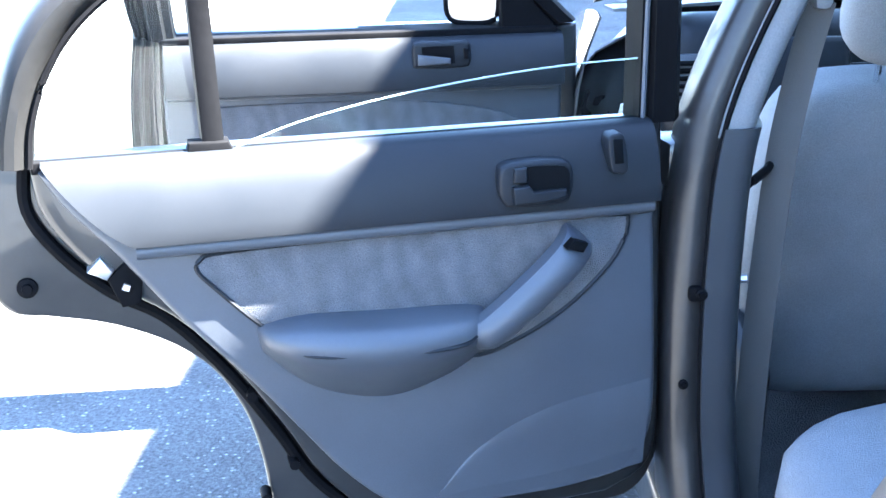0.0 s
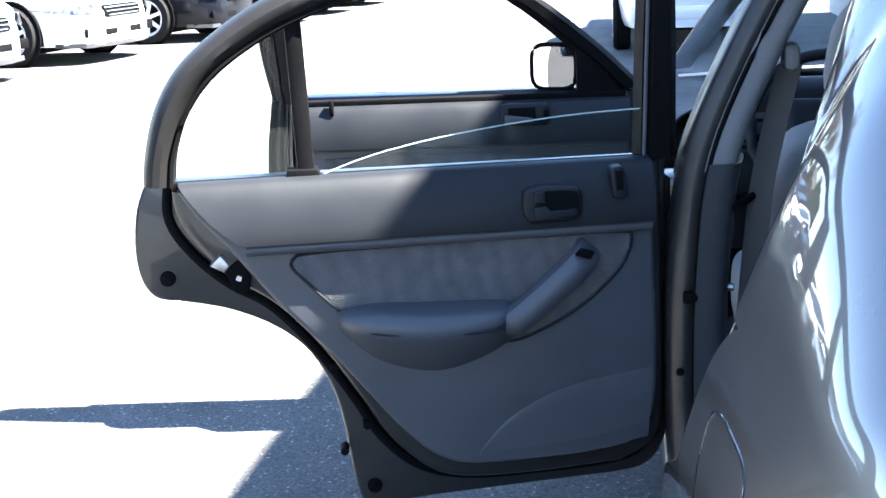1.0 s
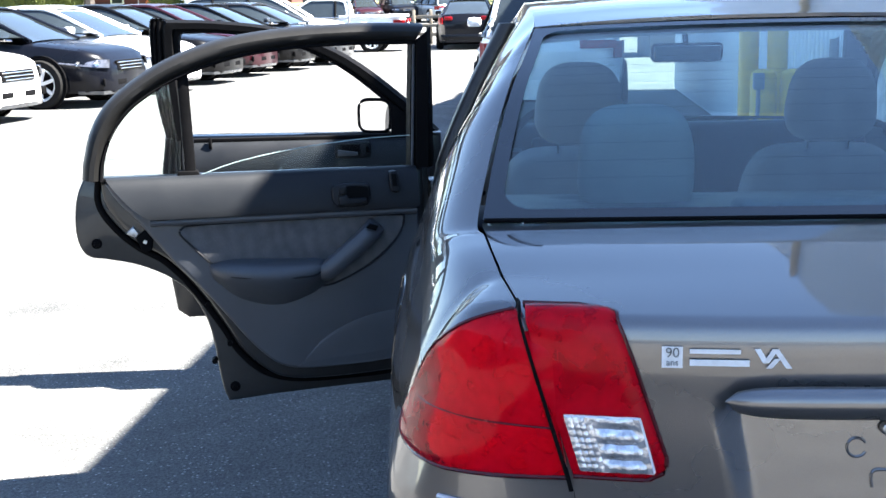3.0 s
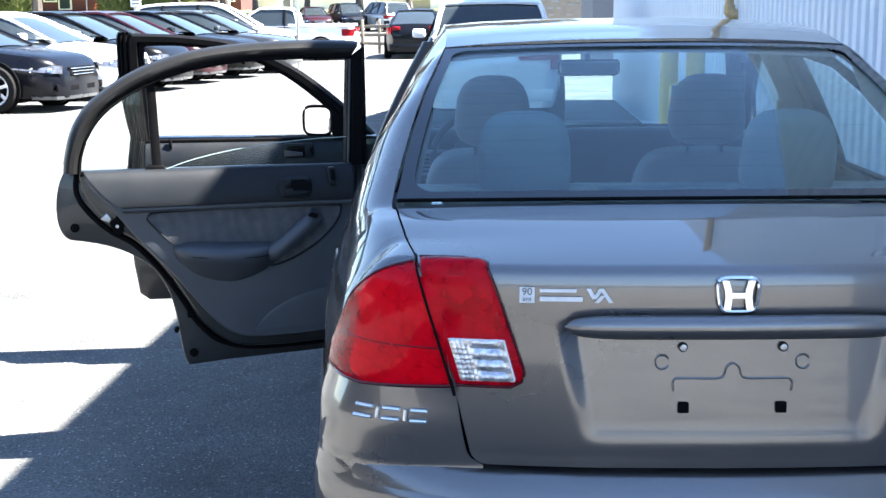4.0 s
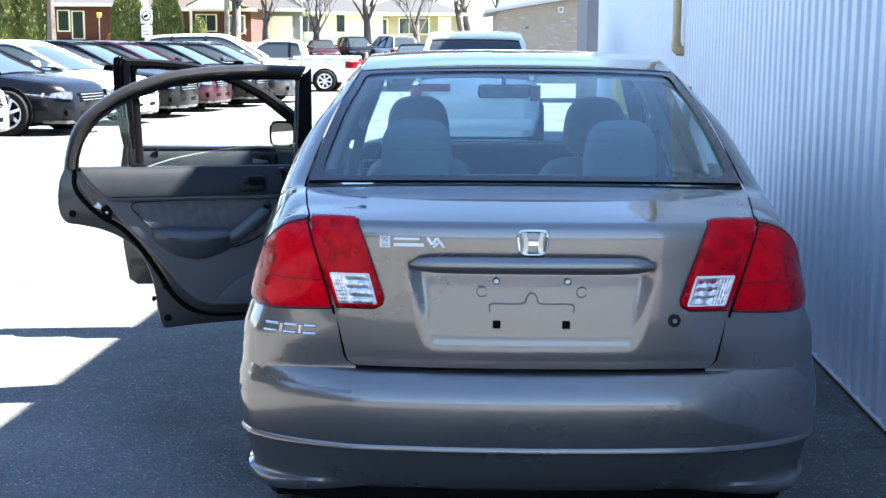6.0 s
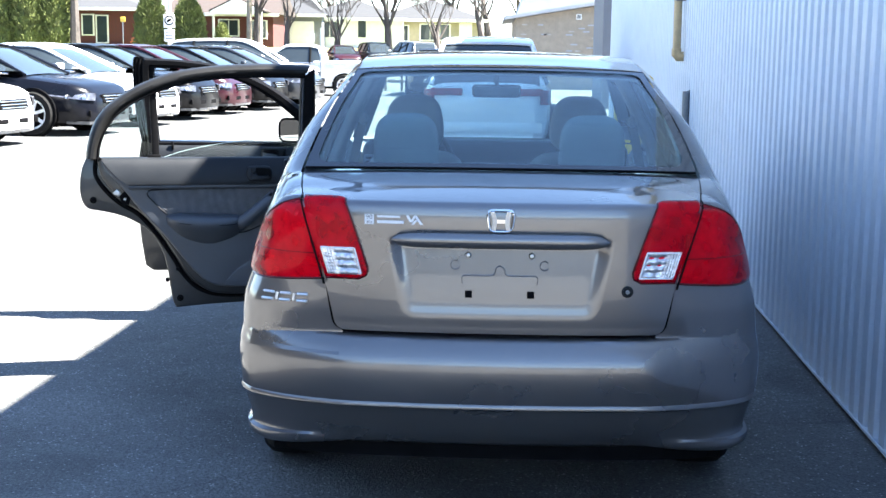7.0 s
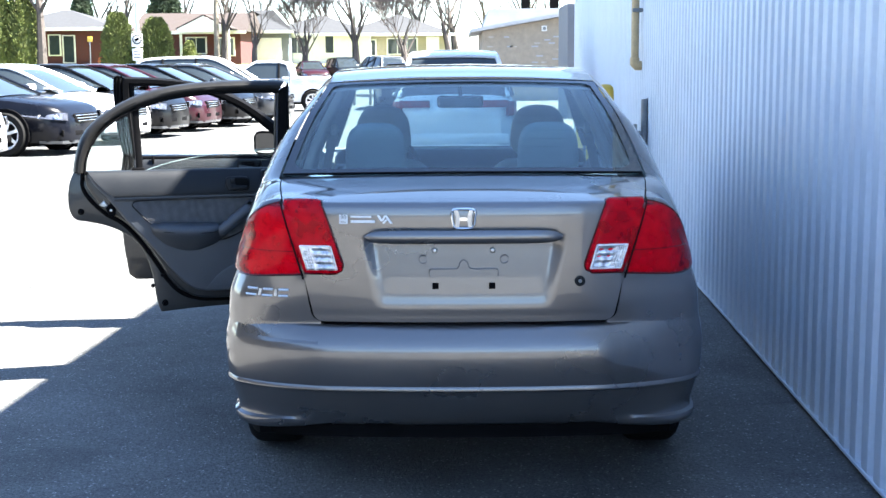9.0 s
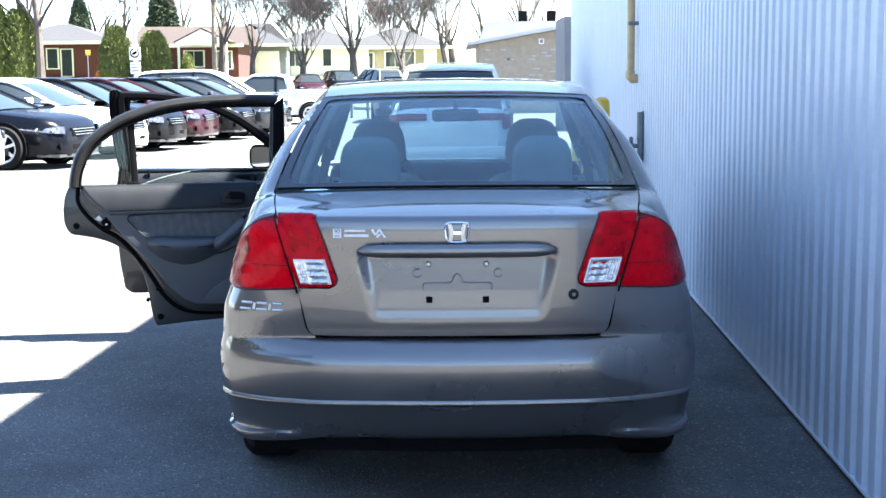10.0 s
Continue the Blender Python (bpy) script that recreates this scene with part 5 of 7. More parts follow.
for a, z in ((0.60, 0.50), (0.655, 0.62), (0.645, 0.45)):
    m = Matrix.Translation(D.at(a, z, -0.055)) @ pose(0, 0, 0, 90, 0, 12)
    part("panel_clip", lathe(bmesh.new(), [(0.0001, 0.03), (0.008, 0.03), (0.009, 0.0)], m, 12), BLACK, rear_door)
# window frame
FO = curve2([(0.965, 1.0), (0.958, 1.05), (0.935, 1.13), (0.89, 1.20), (0.82, 1.258), (0.74, 1.307), (0.64, 1.348), (0.53, 1.376), (0.38, 1.394), (0.20, 1.401), (0.05, 1.398), (0.012, 1.395)], 54)
FI = curve2([(0.926, 1.0), (0.918, 1.055), (0.893, 1.12), (0.85, 1.18), (0.79, 1.228), (0.71, 1.272), (0.62, 1.305), (0.52, 1.330), (0.38, 1.347), (0.22, 1.353), (0.08, 1.352), (0.050, 1.351)], 54)
FO = [(a + 0.010 * np.clip((a - 0.3) / 0.4, 0, 1), z + 0.004) for a, z in FO]
part("window_frame", grid(D.band(FO, FI, ((0.0, -0.055), (0.03, -0.025), (0.10, -0.004), (0.22, 0.012), (0.40, 0.020), (0.60, 0.020), (0.78, 0.013), (0.92, 0.0), (1.0, -0.02), (1.0, -0.06))), 0.004), FRAME_GREY, rear_door, "dark grey window frame with a rubber seal")
part("frame_seal", D.bar([(a, z, 0.012) for a, z in FI], 0.005, 1, 6), BLACK, rear_door)
part("frame_skin", grid(D.band(FO, FI, ((0.0, -0.056), (0.3, -0.075), (1.0, -0.062))), 0.003), PAINT, rear_door)
fr = [(0.050, 1.351), (0.058, 1.2), (0.066, 1.0)]
fo = [(-0.004, 1.395), (-0.004, 1.2), (0.000, 1.0)]
part("front_post", grid(D.band(resample(fo, 12), resample(fr, 12), ((0.0, -0.055), (0.02, -0.01), (0.3, 0.02), (0.75, 0.02), (0.8, 0.006), (1.0, 0.006), (1.0, -0.05))), 0.004), BLACK, rear_door)
bm = grid(D.band(resample([(0.708, 1.282), (0.700, 1.0)], 10), resample([(0.677, 1.291), (0.668, 1.0)], 10), ((0.0, -0.03), (0.05, 0.004), (0.5, 0.008), (0.95, 0.004), (1.0, -0.03))), 0.003)
part("division_bar", bm, BLACK, rear_door, "black upright bar before the quarter window")
part("bar_foot", D.fill([(0.722, 0.998), (0.718, 1.018), (0.664, 1.018), (0.655, 0.998)], -0.02, 0.012, 0.003), BLACK, rear_door)
quarter = part("quarter_glass", D.fill([(0.915, 1.0)] + [(a, z) for a, z in FI if a > 0.712] + [(0.704, 1.0)], -0.012, -0.008), GLASS_THIN, rear_door, "clear fixed quarter window")
quarter.visible_shadow = False
part("post_bead", D.bar([(0.047, 1.347, 0.010), (0.063, 1.0, 0.010)], 0.004, 1, 6), TRIM_GREY, rear_door)
part("outer_belt", D.fill([(0.055, 0.945), (0.055, 0.966), (0.92, 0.966), (0.92, 0.945)], -0.125, -0.03), BLACK, rear_door)
part("belt_rail", D.fill([(0.05, 0.990), (0.05, 1.006), (0.925, 1.006), (0.925, 0.990)], -0.012, 0.008, 0.003), BLACK, rear_door)
# glass, wound most of the way down
gl = part("window_glass", D.fill(curve2([(0.668, 1.0), (0.57, 1.032), (0.45, 1.057), (0.31, 1.076), (0.18, 1.087), (0.062, 1.091)], 20) + [(0.066, 1.0)], -0.006, -0.002), GLASS_THIN, rear_door, "window glass wound nearly all the way down")
gl.visible_shadow = False
part("glass_edge", D.bar([(a, z, -0.004) for a, z in curve2([(0.668, 1.0), (0.57, 1.032), (0.45, 1.057), (0.31, 1.076), (0.18, 1.087), (0.062, 1.091)], 20)], 0.0014, 1, 6), GLASS_EDGE, rear_door)
for z in (0.92, 0.60):
    bm = bmesh.new()
    box(bm, (0.07, 0.09, 0.075), tuple(D.at(-0.03, z, -0.07)), (0, 0, 12), 0.012)
    part("hinge", bm, PAINT_SHADED, rear_door)
bm = bmesh.new()
tube(bm, [D.at(0.02, 0.735, 0.0), D.at(-0.06, 0.742, 0.01), D.at(-0.10, 0.745, 0.03)], 0.008, 8)
part("check_strap", bm, STEEL, rear_door)

# front door, opened further ahead
E2 = Door((-0.83, 3.17, 0), 6.0, 0.0)
front_door = new("front_door")
front_door.parent = sedan
tagged(front_door, "open front door with its grey trim and mirror")
FSH = curve2([(0.0, 0.98), (0.0, 0.6), (0.01, 0.32), (0.05, 0.28)], 10) + [(0.98, 0.27)] + curve2([(1.02, 0.30), (1.045, 0.5), (1.05, 0.8), (1.03, 0.99)], 10)
part("door_shell", E2.fill(FSH, -0.12, -0.045, 0.012), PAINT_SHADED, front_door)
part("door_skin", E2.fill(FSH, -0.14, -0.115), PAINT, front_door)
part("trim_panel", E2.fill(curve2([(0.05, 0.97), (0.05, 0.5), (0.08, 0.38), (0.2, 0.36)], 10) + curve2([(0.8, 0.36), (0.90, 0.42), (0.95, 0.6), (0.965, 0.8), (0.955, 0.96)], 12), -0.046, 0.02, 0.012), TRIM_GREY, front_door)
rowsF = []
for k in (0, 0.05, 0.2, 0.35, 0.5, 0.65, 0.78, 0.88, 0.95, 1.0):
    rowsF.append([E2.at(0.05 + t * 0.905, 0.855 + 0.115 * k, 0.010 + 0.050 * math.sqrt(max(0.0, 1 - (0.97 * k) ** 2)) - (0.01 if k > 0.99 else 0)) for t in np.linspace(0, 1, 20)])
part("upper_trim", grid(rowsF, 0.003), TRIM_DARK, front_door)
part("trim_step", E2.bar([(a, 0.846, 0.024) for a in np.linspace(0.06, 0.955, 20)], 0.006, 1, 8), TRIM_GREY, front_door)
FC = curve2([(0.10, 0.70), (0.14, 0.76), (0.25, 0.80), (0.45, 0.825), (0.84, 0.825), (0.88, 0.81), (0.88, 0.77), (0.80, 0.69), (0.7, 0.64), (0.4, 0.60), (0.15, 0.62), (0.10, 0.70)], 50)
part("cloth_insert", E2.fill(FC[:-1], 0.018, 0.025, 0.003), FABRIC, front_door)
rows = []
top = curve2([(0.86, 0.70), (0.6, 0.72), (0.3, 0.73), (0.12, 0.74)], 22)
low = curve2([(0.84, 0.62), (0.6, 0.56), (0.3, 0.58), (0.14, 0.66)], 22)
for k, n in ((0, 0.02), (0.06, 0.07), (0.2, 0.085), (0.5, 0.06), (1, 0.02)):
    rows.append([E2.at(p[0] + (q[0] - p[0]) * k, p[1] + (q[1] - p[1]) * k, 0.02 + (n - 0.02) * min(1, 3 * math.sin(math.pi * (0.03 + 0.94 * i / 21)))) for i, (p, q) in enumerate(zip(top, low))])
part("armrest", grid(rows, 0.008), TRIM_GREY, front_door)
for k in range(4):
    part("window_switch", E2.fill([(0.20 + 0.035 * k, 0.728), (0.222 + 0.035 * k, 0.728), (0.222 + 0.035 * k, 0.742), (0.20 + 0.035 * k, 0.742)], 0.05, 0.088, 0.002), BLACK, front_door)
FB = curve2([(0.398, 0.908), (0.399, 0.942), (0.390, 0.963), (0.329, 0.964), (0.276, 0.963), (0.267, 0.946), (0.268, 0.915), (0.284, 0.905), (0.360, 0.904), (0.398, 0.908)], 36)
fb = part("release_bezel", E2.fill(FB[:-1], 0.035, 0.066, 0.006), TRIM_DARK, front_door)
part("release_cup", E2.fill([(0.375, 0.915), (0.379, 0.954), (0.306, 0.955), (0.303, 0.915)], 0.05, 0.0675), BLACK, fb)
part("release_lever", E2.fill([(0.388, 0.913), (0.388, 0.937), (0.371, 0.935), (0.314, 0.927), (0.314, 0.915)], 0.052, 0.076, 0.003), TRIM_GREY, fb)
part("mirror_joystick", E2.fill([(0.284, 0.925), (0.284, 0.948), (0.273, 0.948), (0.273, 0.925)], 0.05, 0.078, 0.003), BLACK, fb)
FLA = curve2([(1.022, 0.98), (1.046, 1.1), (1.061, 1.25), (1.061, 1.40), (1.046, 1.425)], 16)
FFO = curve2([(0.986, 0.98), (0.997, 1.1), (1.007, 1.25), (1.008, 1.385), (1.0, 1.415)], 16) + curve2([(1.0, 1.415), (0.8, 1.405), (0.58, 1.372), (0.35, 1.275), (0.15, 1.125), (0.01, 0.99)], 24)
FFI = curve2([(0.934, 0.98), (0.944, 1.1), (0.955, 1.25), (0.955, 1.35), (0.945, 1.37)], 16) + curve2([(0.94, 1.37), (0.8, 1.368), (0.60, 1.338), (0.385, 1.245), (0.20, 1.10), (0.08, 0.99)], 24)
part("window_frame", grid(E2.band(FFO, FFI, ((0.0, -0.07), (0.02, -0.02), (0.2, 0.015), (0.6, 0.015), (0.7, 0.0), (1.0, 0.0), (1.0, -0.05))), 0.004), BLACK, front_door)
part("frame_skin", grid(E2.band(FFO, FFI, ((0.0, -0.07), (0.4, -0.085), (1.0, -0.055))), 0.003), PAINT_SHADED, front_door)
# black stands for the shade on this car-coloured flange and its folds
part("jamb_flange", grid(E2.band(FLA, FFO[:16], ((0, -0.06), (0.1, -0.035), (0.4, -0.050), (0.6, -0.030), (0.9, -0.025), (1, -0.04))), 0.004), BLACK, front_door)
part("belt_rail", E2.fill([(0.06, 0.962), (0.06, 0.985), (0.96, 0.985), (0.96, 0.962)], -0.09, 0.02, 0.005), BLACK, front_door)
JLA = curve2([(1.024, 0.985), (1.044, 0.85), (1.050, 0.70), (1.046, 0.55)], 12)
JLB = curve2([(0.965, 0.985), (0.972, 0.85), (0.974, 0.70), (0.970, 0.55)], 12)
part("jamb_panel", grid(E2.band(JLA, JLB, ((0, -0.045), (0.06, -0.022), (0.25, -0.034), (0.42, -0.014), (0.60, -0.030), (0.80, -0.008), (1, 0.004), (1, -0.03))), 0.004), PAINT_SHADED, front_door)
for k, n in ((0.06, -0.02), (0.42, -0.012), (0.8, -0.006)):
    part("jamb_fold", E2.bar([(p[0] + (q[0] - p[0]) * k, p[1], n) for p, q in zip(JLA, JLB)], 0.0035, 1, 6), PAINT_SHADED, front_door)
for k, n in ((0.35, -0.034), (0.75, -0.020)):
    part("jamb_fold", E2.bar([(p[0] + (q[0] - p[0]) * k, p[1], n) for p, q in zip(FLA, FFO[:16])], 0.006, 1, 6), BLACK, front_door)
part("mirror_sail", E2.fill([(0.06, 0.98), (0.188, 0.98), (0.192, 1.105), (0.14, 1.07)], -0.03, 0.012, 0.004), BLACK, front_door)
part("lock_button", E2.fill([(0.858, 0.95), (0.861, 0.99), (0.849, 0.99), (0.847, 0.95)], 0.03, 0.05, 0.003), BLACK, front_door)
MM = Matrix.Translation(E2.at(0.236, 1.048, -0.085)) @ pose(0, 0, 0, -0.5, 0, -13)
bm = bmesh.new()
box(bm, (0.128, 0.085, 0.122), (0, 0.01, 0), bevel=0.036, seg=4)
bmesh.ops.transform(bm, matrix=MM, verts=bm.verts)
wm = part("wing_mirror", bm, PAINT, front_door, "body-coloured wing mirror")
mirror_edge = [(0.062 * c * k, 0.060 * sn * k) for a in np.linspace(0, 2 * math.pi, 41) for c, sn in ((math.cos(a), math.sin(a)),) for k in ((abs(c) ** 4 + abs(sn) ** 4) ** -0.25,)]
part("mirror_face", slab([(x * 0.97, z * 0.97) for x, z in mirror_edge[:-1]], 0.004, MM @ pose(0, -0.036, 0, 90)), MIRROR, wm, smooth=False)
bm = bmesh.new()
tube(bm, [MM @ Vector((x, -0.036, z)) for x, z in mirror_edge], 0.007, 8, False)
part("mirror_rim", bm, BLACK, wm)


# ---- ground and building ----
def rise(y):
    """The lot is level; the street and gardens beyond lie higher."""
    return float(np.interp(y, [39, 60, 80, 82, 84, 92, 160], [0.04, 0.14, 0.25, 0.45, 1.35, 1.55, 1.6]))


rows = []
ys = [-2000, -400, -120, -60, -20, -8, 0, 8, 16, 24, 34, 39, 45, 52, 60, 68, 75, 80, 82, 84, 88, 92, 110, 160, 400, 2000]
for y in ys:
    rows.append([(x, y, rise(y)) for x in (-900, -200, -80, -40, -20, -10, -4, 0, 4, 10, 20, 40, 80, 200, 900)])
thing("ground", grid(rows), ASPHALT, "worn grey asphalt of a car lot", "ground", kind="structure")

RIB = 0.152
X0, Y0, Y1, TOP = 1.40, -2.6, 18.9, 4.78
SKEW = Matrix.Translation((X0, 0.4, 0)) @ pose(0, 0, 0, 0, 0, -2.07) @ Matrix.Translation((-X0, -0.4, 0))
prof = []
y = Y0
while y < Y1 - RIB:
    prof += [(0.0, y), (0.0, y + RIB * 0.40), (0.018, y + RIB * 0.52), (0.018, y + RIB * 0.86), (0.0, y + RIB * 0.98)]
    y += RIB
prof += [(0.0, Y1)]
rows = [[(X0 + d, yy, z) for d, yy in prof] for z in (0.075, 1.6, 3.2, TOP)]
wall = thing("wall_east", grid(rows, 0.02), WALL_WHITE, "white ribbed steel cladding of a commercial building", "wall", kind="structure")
wall.data.polygons.foreach_set("use_smooth", [False] * len(wall.data.polygons))
bm = bmesh.new()
box(bm, (14.0, Y1 - Y0 - 0.04, TOP - 0.04), (X0 + 7.09, (Y0 + Y1) / 2 - 0.0, TOP / 2 - 0.0))
core = thing("building_core", bm, WALL_WHITE, "white commercial building behind the ribbed cladding", "building", kind="structure")
bm = bmesh.new()
box(bm, (0.034, Y1 - Y0, 0.016), (X0 - 0.006, (Y0 + Y1) / 2, 0.068), bevel=0.003)
flash = thing("base_flashing", bm, WALL_WHITE, "white metal flashing along the foot of the cladding", "trim", kind="structure")
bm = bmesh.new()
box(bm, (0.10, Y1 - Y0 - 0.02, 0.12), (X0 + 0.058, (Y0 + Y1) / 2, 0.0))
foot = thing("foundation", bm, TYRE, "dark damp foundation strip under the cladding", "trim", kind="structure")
bm = bmesh.new()
box(bm, (0.09, Y1 - Y0 + 0.02, 0.07), (X0 + 0.022, (Y0 + Y1) / 2, TOP + 0.012), bevel=0.006)
cap = thing("roof_cap", bm, WALL_WHITE, "white metal cap along the top of the cladding", "trim", kind="structure")
for ob in (wall, core, flash, foot, cap):
    ob.matrix_basis = SKEW @ ob.matrix_basis
# gas pipe with clamps
pipe = empty("gas_pipe", "tan painted steel pipe running up the ribbed wall", "pipe", (1.585, 7.76, 1.45))
bm = bmesh.new()
tube(bm, [(0.05, 0, 0.0), (0.012, 0, 0.0), (0, 0, 0.015), (0, 0, 0.06), (0, 0, 1.5), (0, 0, 3.3)], 0.035, 14)
part("riser", bm, PIPE_TAN, pipe)
bm = bmesh.new()
tube(bm, [(0.06, 0, 0.0), (0.01, 0, 0.0), (0, 0, 0.012), (0, 0, 0.07)], 0.043, 14)
part("elbow", bm, PIPE_TAN, pipe)
for z in (0.49, 1.9):
    bm = bmesh.new()
    box(bm, (0.10, 0.085, 0.035), (0.02, 0, z), bevel=0.01)
    part("clamp", bm, PIPE_GREY, pipe)
valve = empty("valve_pipe", "dark grey valve pipe stub by the wall", "pipe", (1.60, 7.2, 0.0))
bm = bmesh.new()
tube(bm, [(0.05, 0, 1.18), (0.0, 0, 1.16), (0, 0, 0.95), (0, 0, 0.78), (0, 0.02, 0.3), (0, 0.02, 0.0)], [0.03, 0.032, 0.032, 0.028, 0.02, 0.02], 12)
part("stub", bm, PIPE_GREY, valve)
bm = bmesh.new()
tube(bm, [(0, 0, 0.87), (-0.09, 0, 0.88)], 0.02, 10)
box(bm, (0.03, 0.05, 0.09), (-0.08, 0, 0.91), bevel=0.008)
part("valve_handle", bm, PIPE_GREY, valve)
for x, y, r, h in ((1.12, 7.65, 0.070, 1.25), (1.31, 7.60, 0.072, 1.25), (1.13, 7.15, 0.088, 0.94), (1.32, 7.10, 0.088, 0.94)):
    thing("bollard", lathe(bmesh.new(), [(0.0001, 0.0), (r, 0.0), (r, h - 0.06), (r * 0.88, h - 0.025), (r * 0.5, h - 0.004), (0.0001, h)], pose(x, y, 0.04), 20), YELLOW, "yellow painted steel bollard by the wall", "bollard", "bollards")
outlet = empty("outlet_post", "dark outlet box on a thin post by the bollards", "post", (1.06, 6.95, 0.04))
bm = bmesh.new()
tube(bm, [(-0.02, 0, 0.0), (-0.015, 0, 0.45), (0.0, 0, 0.7), (0.0, 0, 0.84)], 0.014, 8)
part("post", bm, PIPE_GREY, outlet)
bm = bmesh.new()
box(bm, (0.072, 0.06, 0.11), (0, 0, 0.87), bevel=0.012)
part("outlet_box", bm, PIPE_GREY, outlet)

# unseen blocks added behind and to the west to shape the car's reflections
bm = bmesh.new()
box(bm, (70, 8, 3.4), (-14, -46, 1.7), bevel=0.05)
box(bm, (70.6, 8.6, 0.25), (-14, -46, 3.45), bevel=0.05)
thing("unseen_south_block", bm, CONCRETE, "unseen plain grey block added across the lot for reflections", "building", kind="structure")
bm = bmesh.new()
box(bm, (8, 34, 4.5), (-16.5, -13, 2.25), bevel=0.05)
thing("unseen_west_block", bm, TYRE, "unseen dark block added to darken reflections in the car's flank", "building", kind="structure")


# ---- parked vehicles ----
def paint_mat(name, color, metal=0.3, coat=1.0):
    return mat(name, color, 0.3, metal, 0.05, 3, 0, 300, coat, 0.04, 0, 0.5 * coat)


P_WHITE, P_NAVY, P_BLACK, P_RED = paint_mat("white_paint", (0.78, 0.78, 0.78), 0), paint_mat("dark_navy_paint", (0.003, 0.0035, 0.006), 0, 0.22), paint_mat("black_paint", (0.003, 0.003, 0.0035), 0, 0.22), paint_mat("maroon_paint", (0.020, 0.003, 0.006), 0, 0.5)
P_BLUE, P_SILVER, P_GREY = paint_mat("silver_blue_paint", (0.30, 0.36, 0.45), 0.6), paint_mat("silver_paint", (0.45, 0.47, 0.49), 0.7), paint_mat("dark_grey_paint", (0.045, 0.047, 0.052), 0.5)
DARK_GLASS = mat("dark_car_glass", (0.02, 0.026, 0.03), 0.04, 0, 0.05, 5, 0, 50, 0.3)
HEADLAMP = mat("clear_headlamp", (0.16, 0.165, 0.19), 0.12, 0.7, 0.6, 14, 0.5, 40, 0.8)
RED_LAMP = mat("red_lens_far", (0.20, 0.003, 0.006), 0.3, 0, 0.3, 17, 0, 60, 0.28, 0.1, 0, 0.1)
ORANGE = mat("orange_paint", (0.75, 0.16, 0.03), 0.5, 0, 0.12, 12)


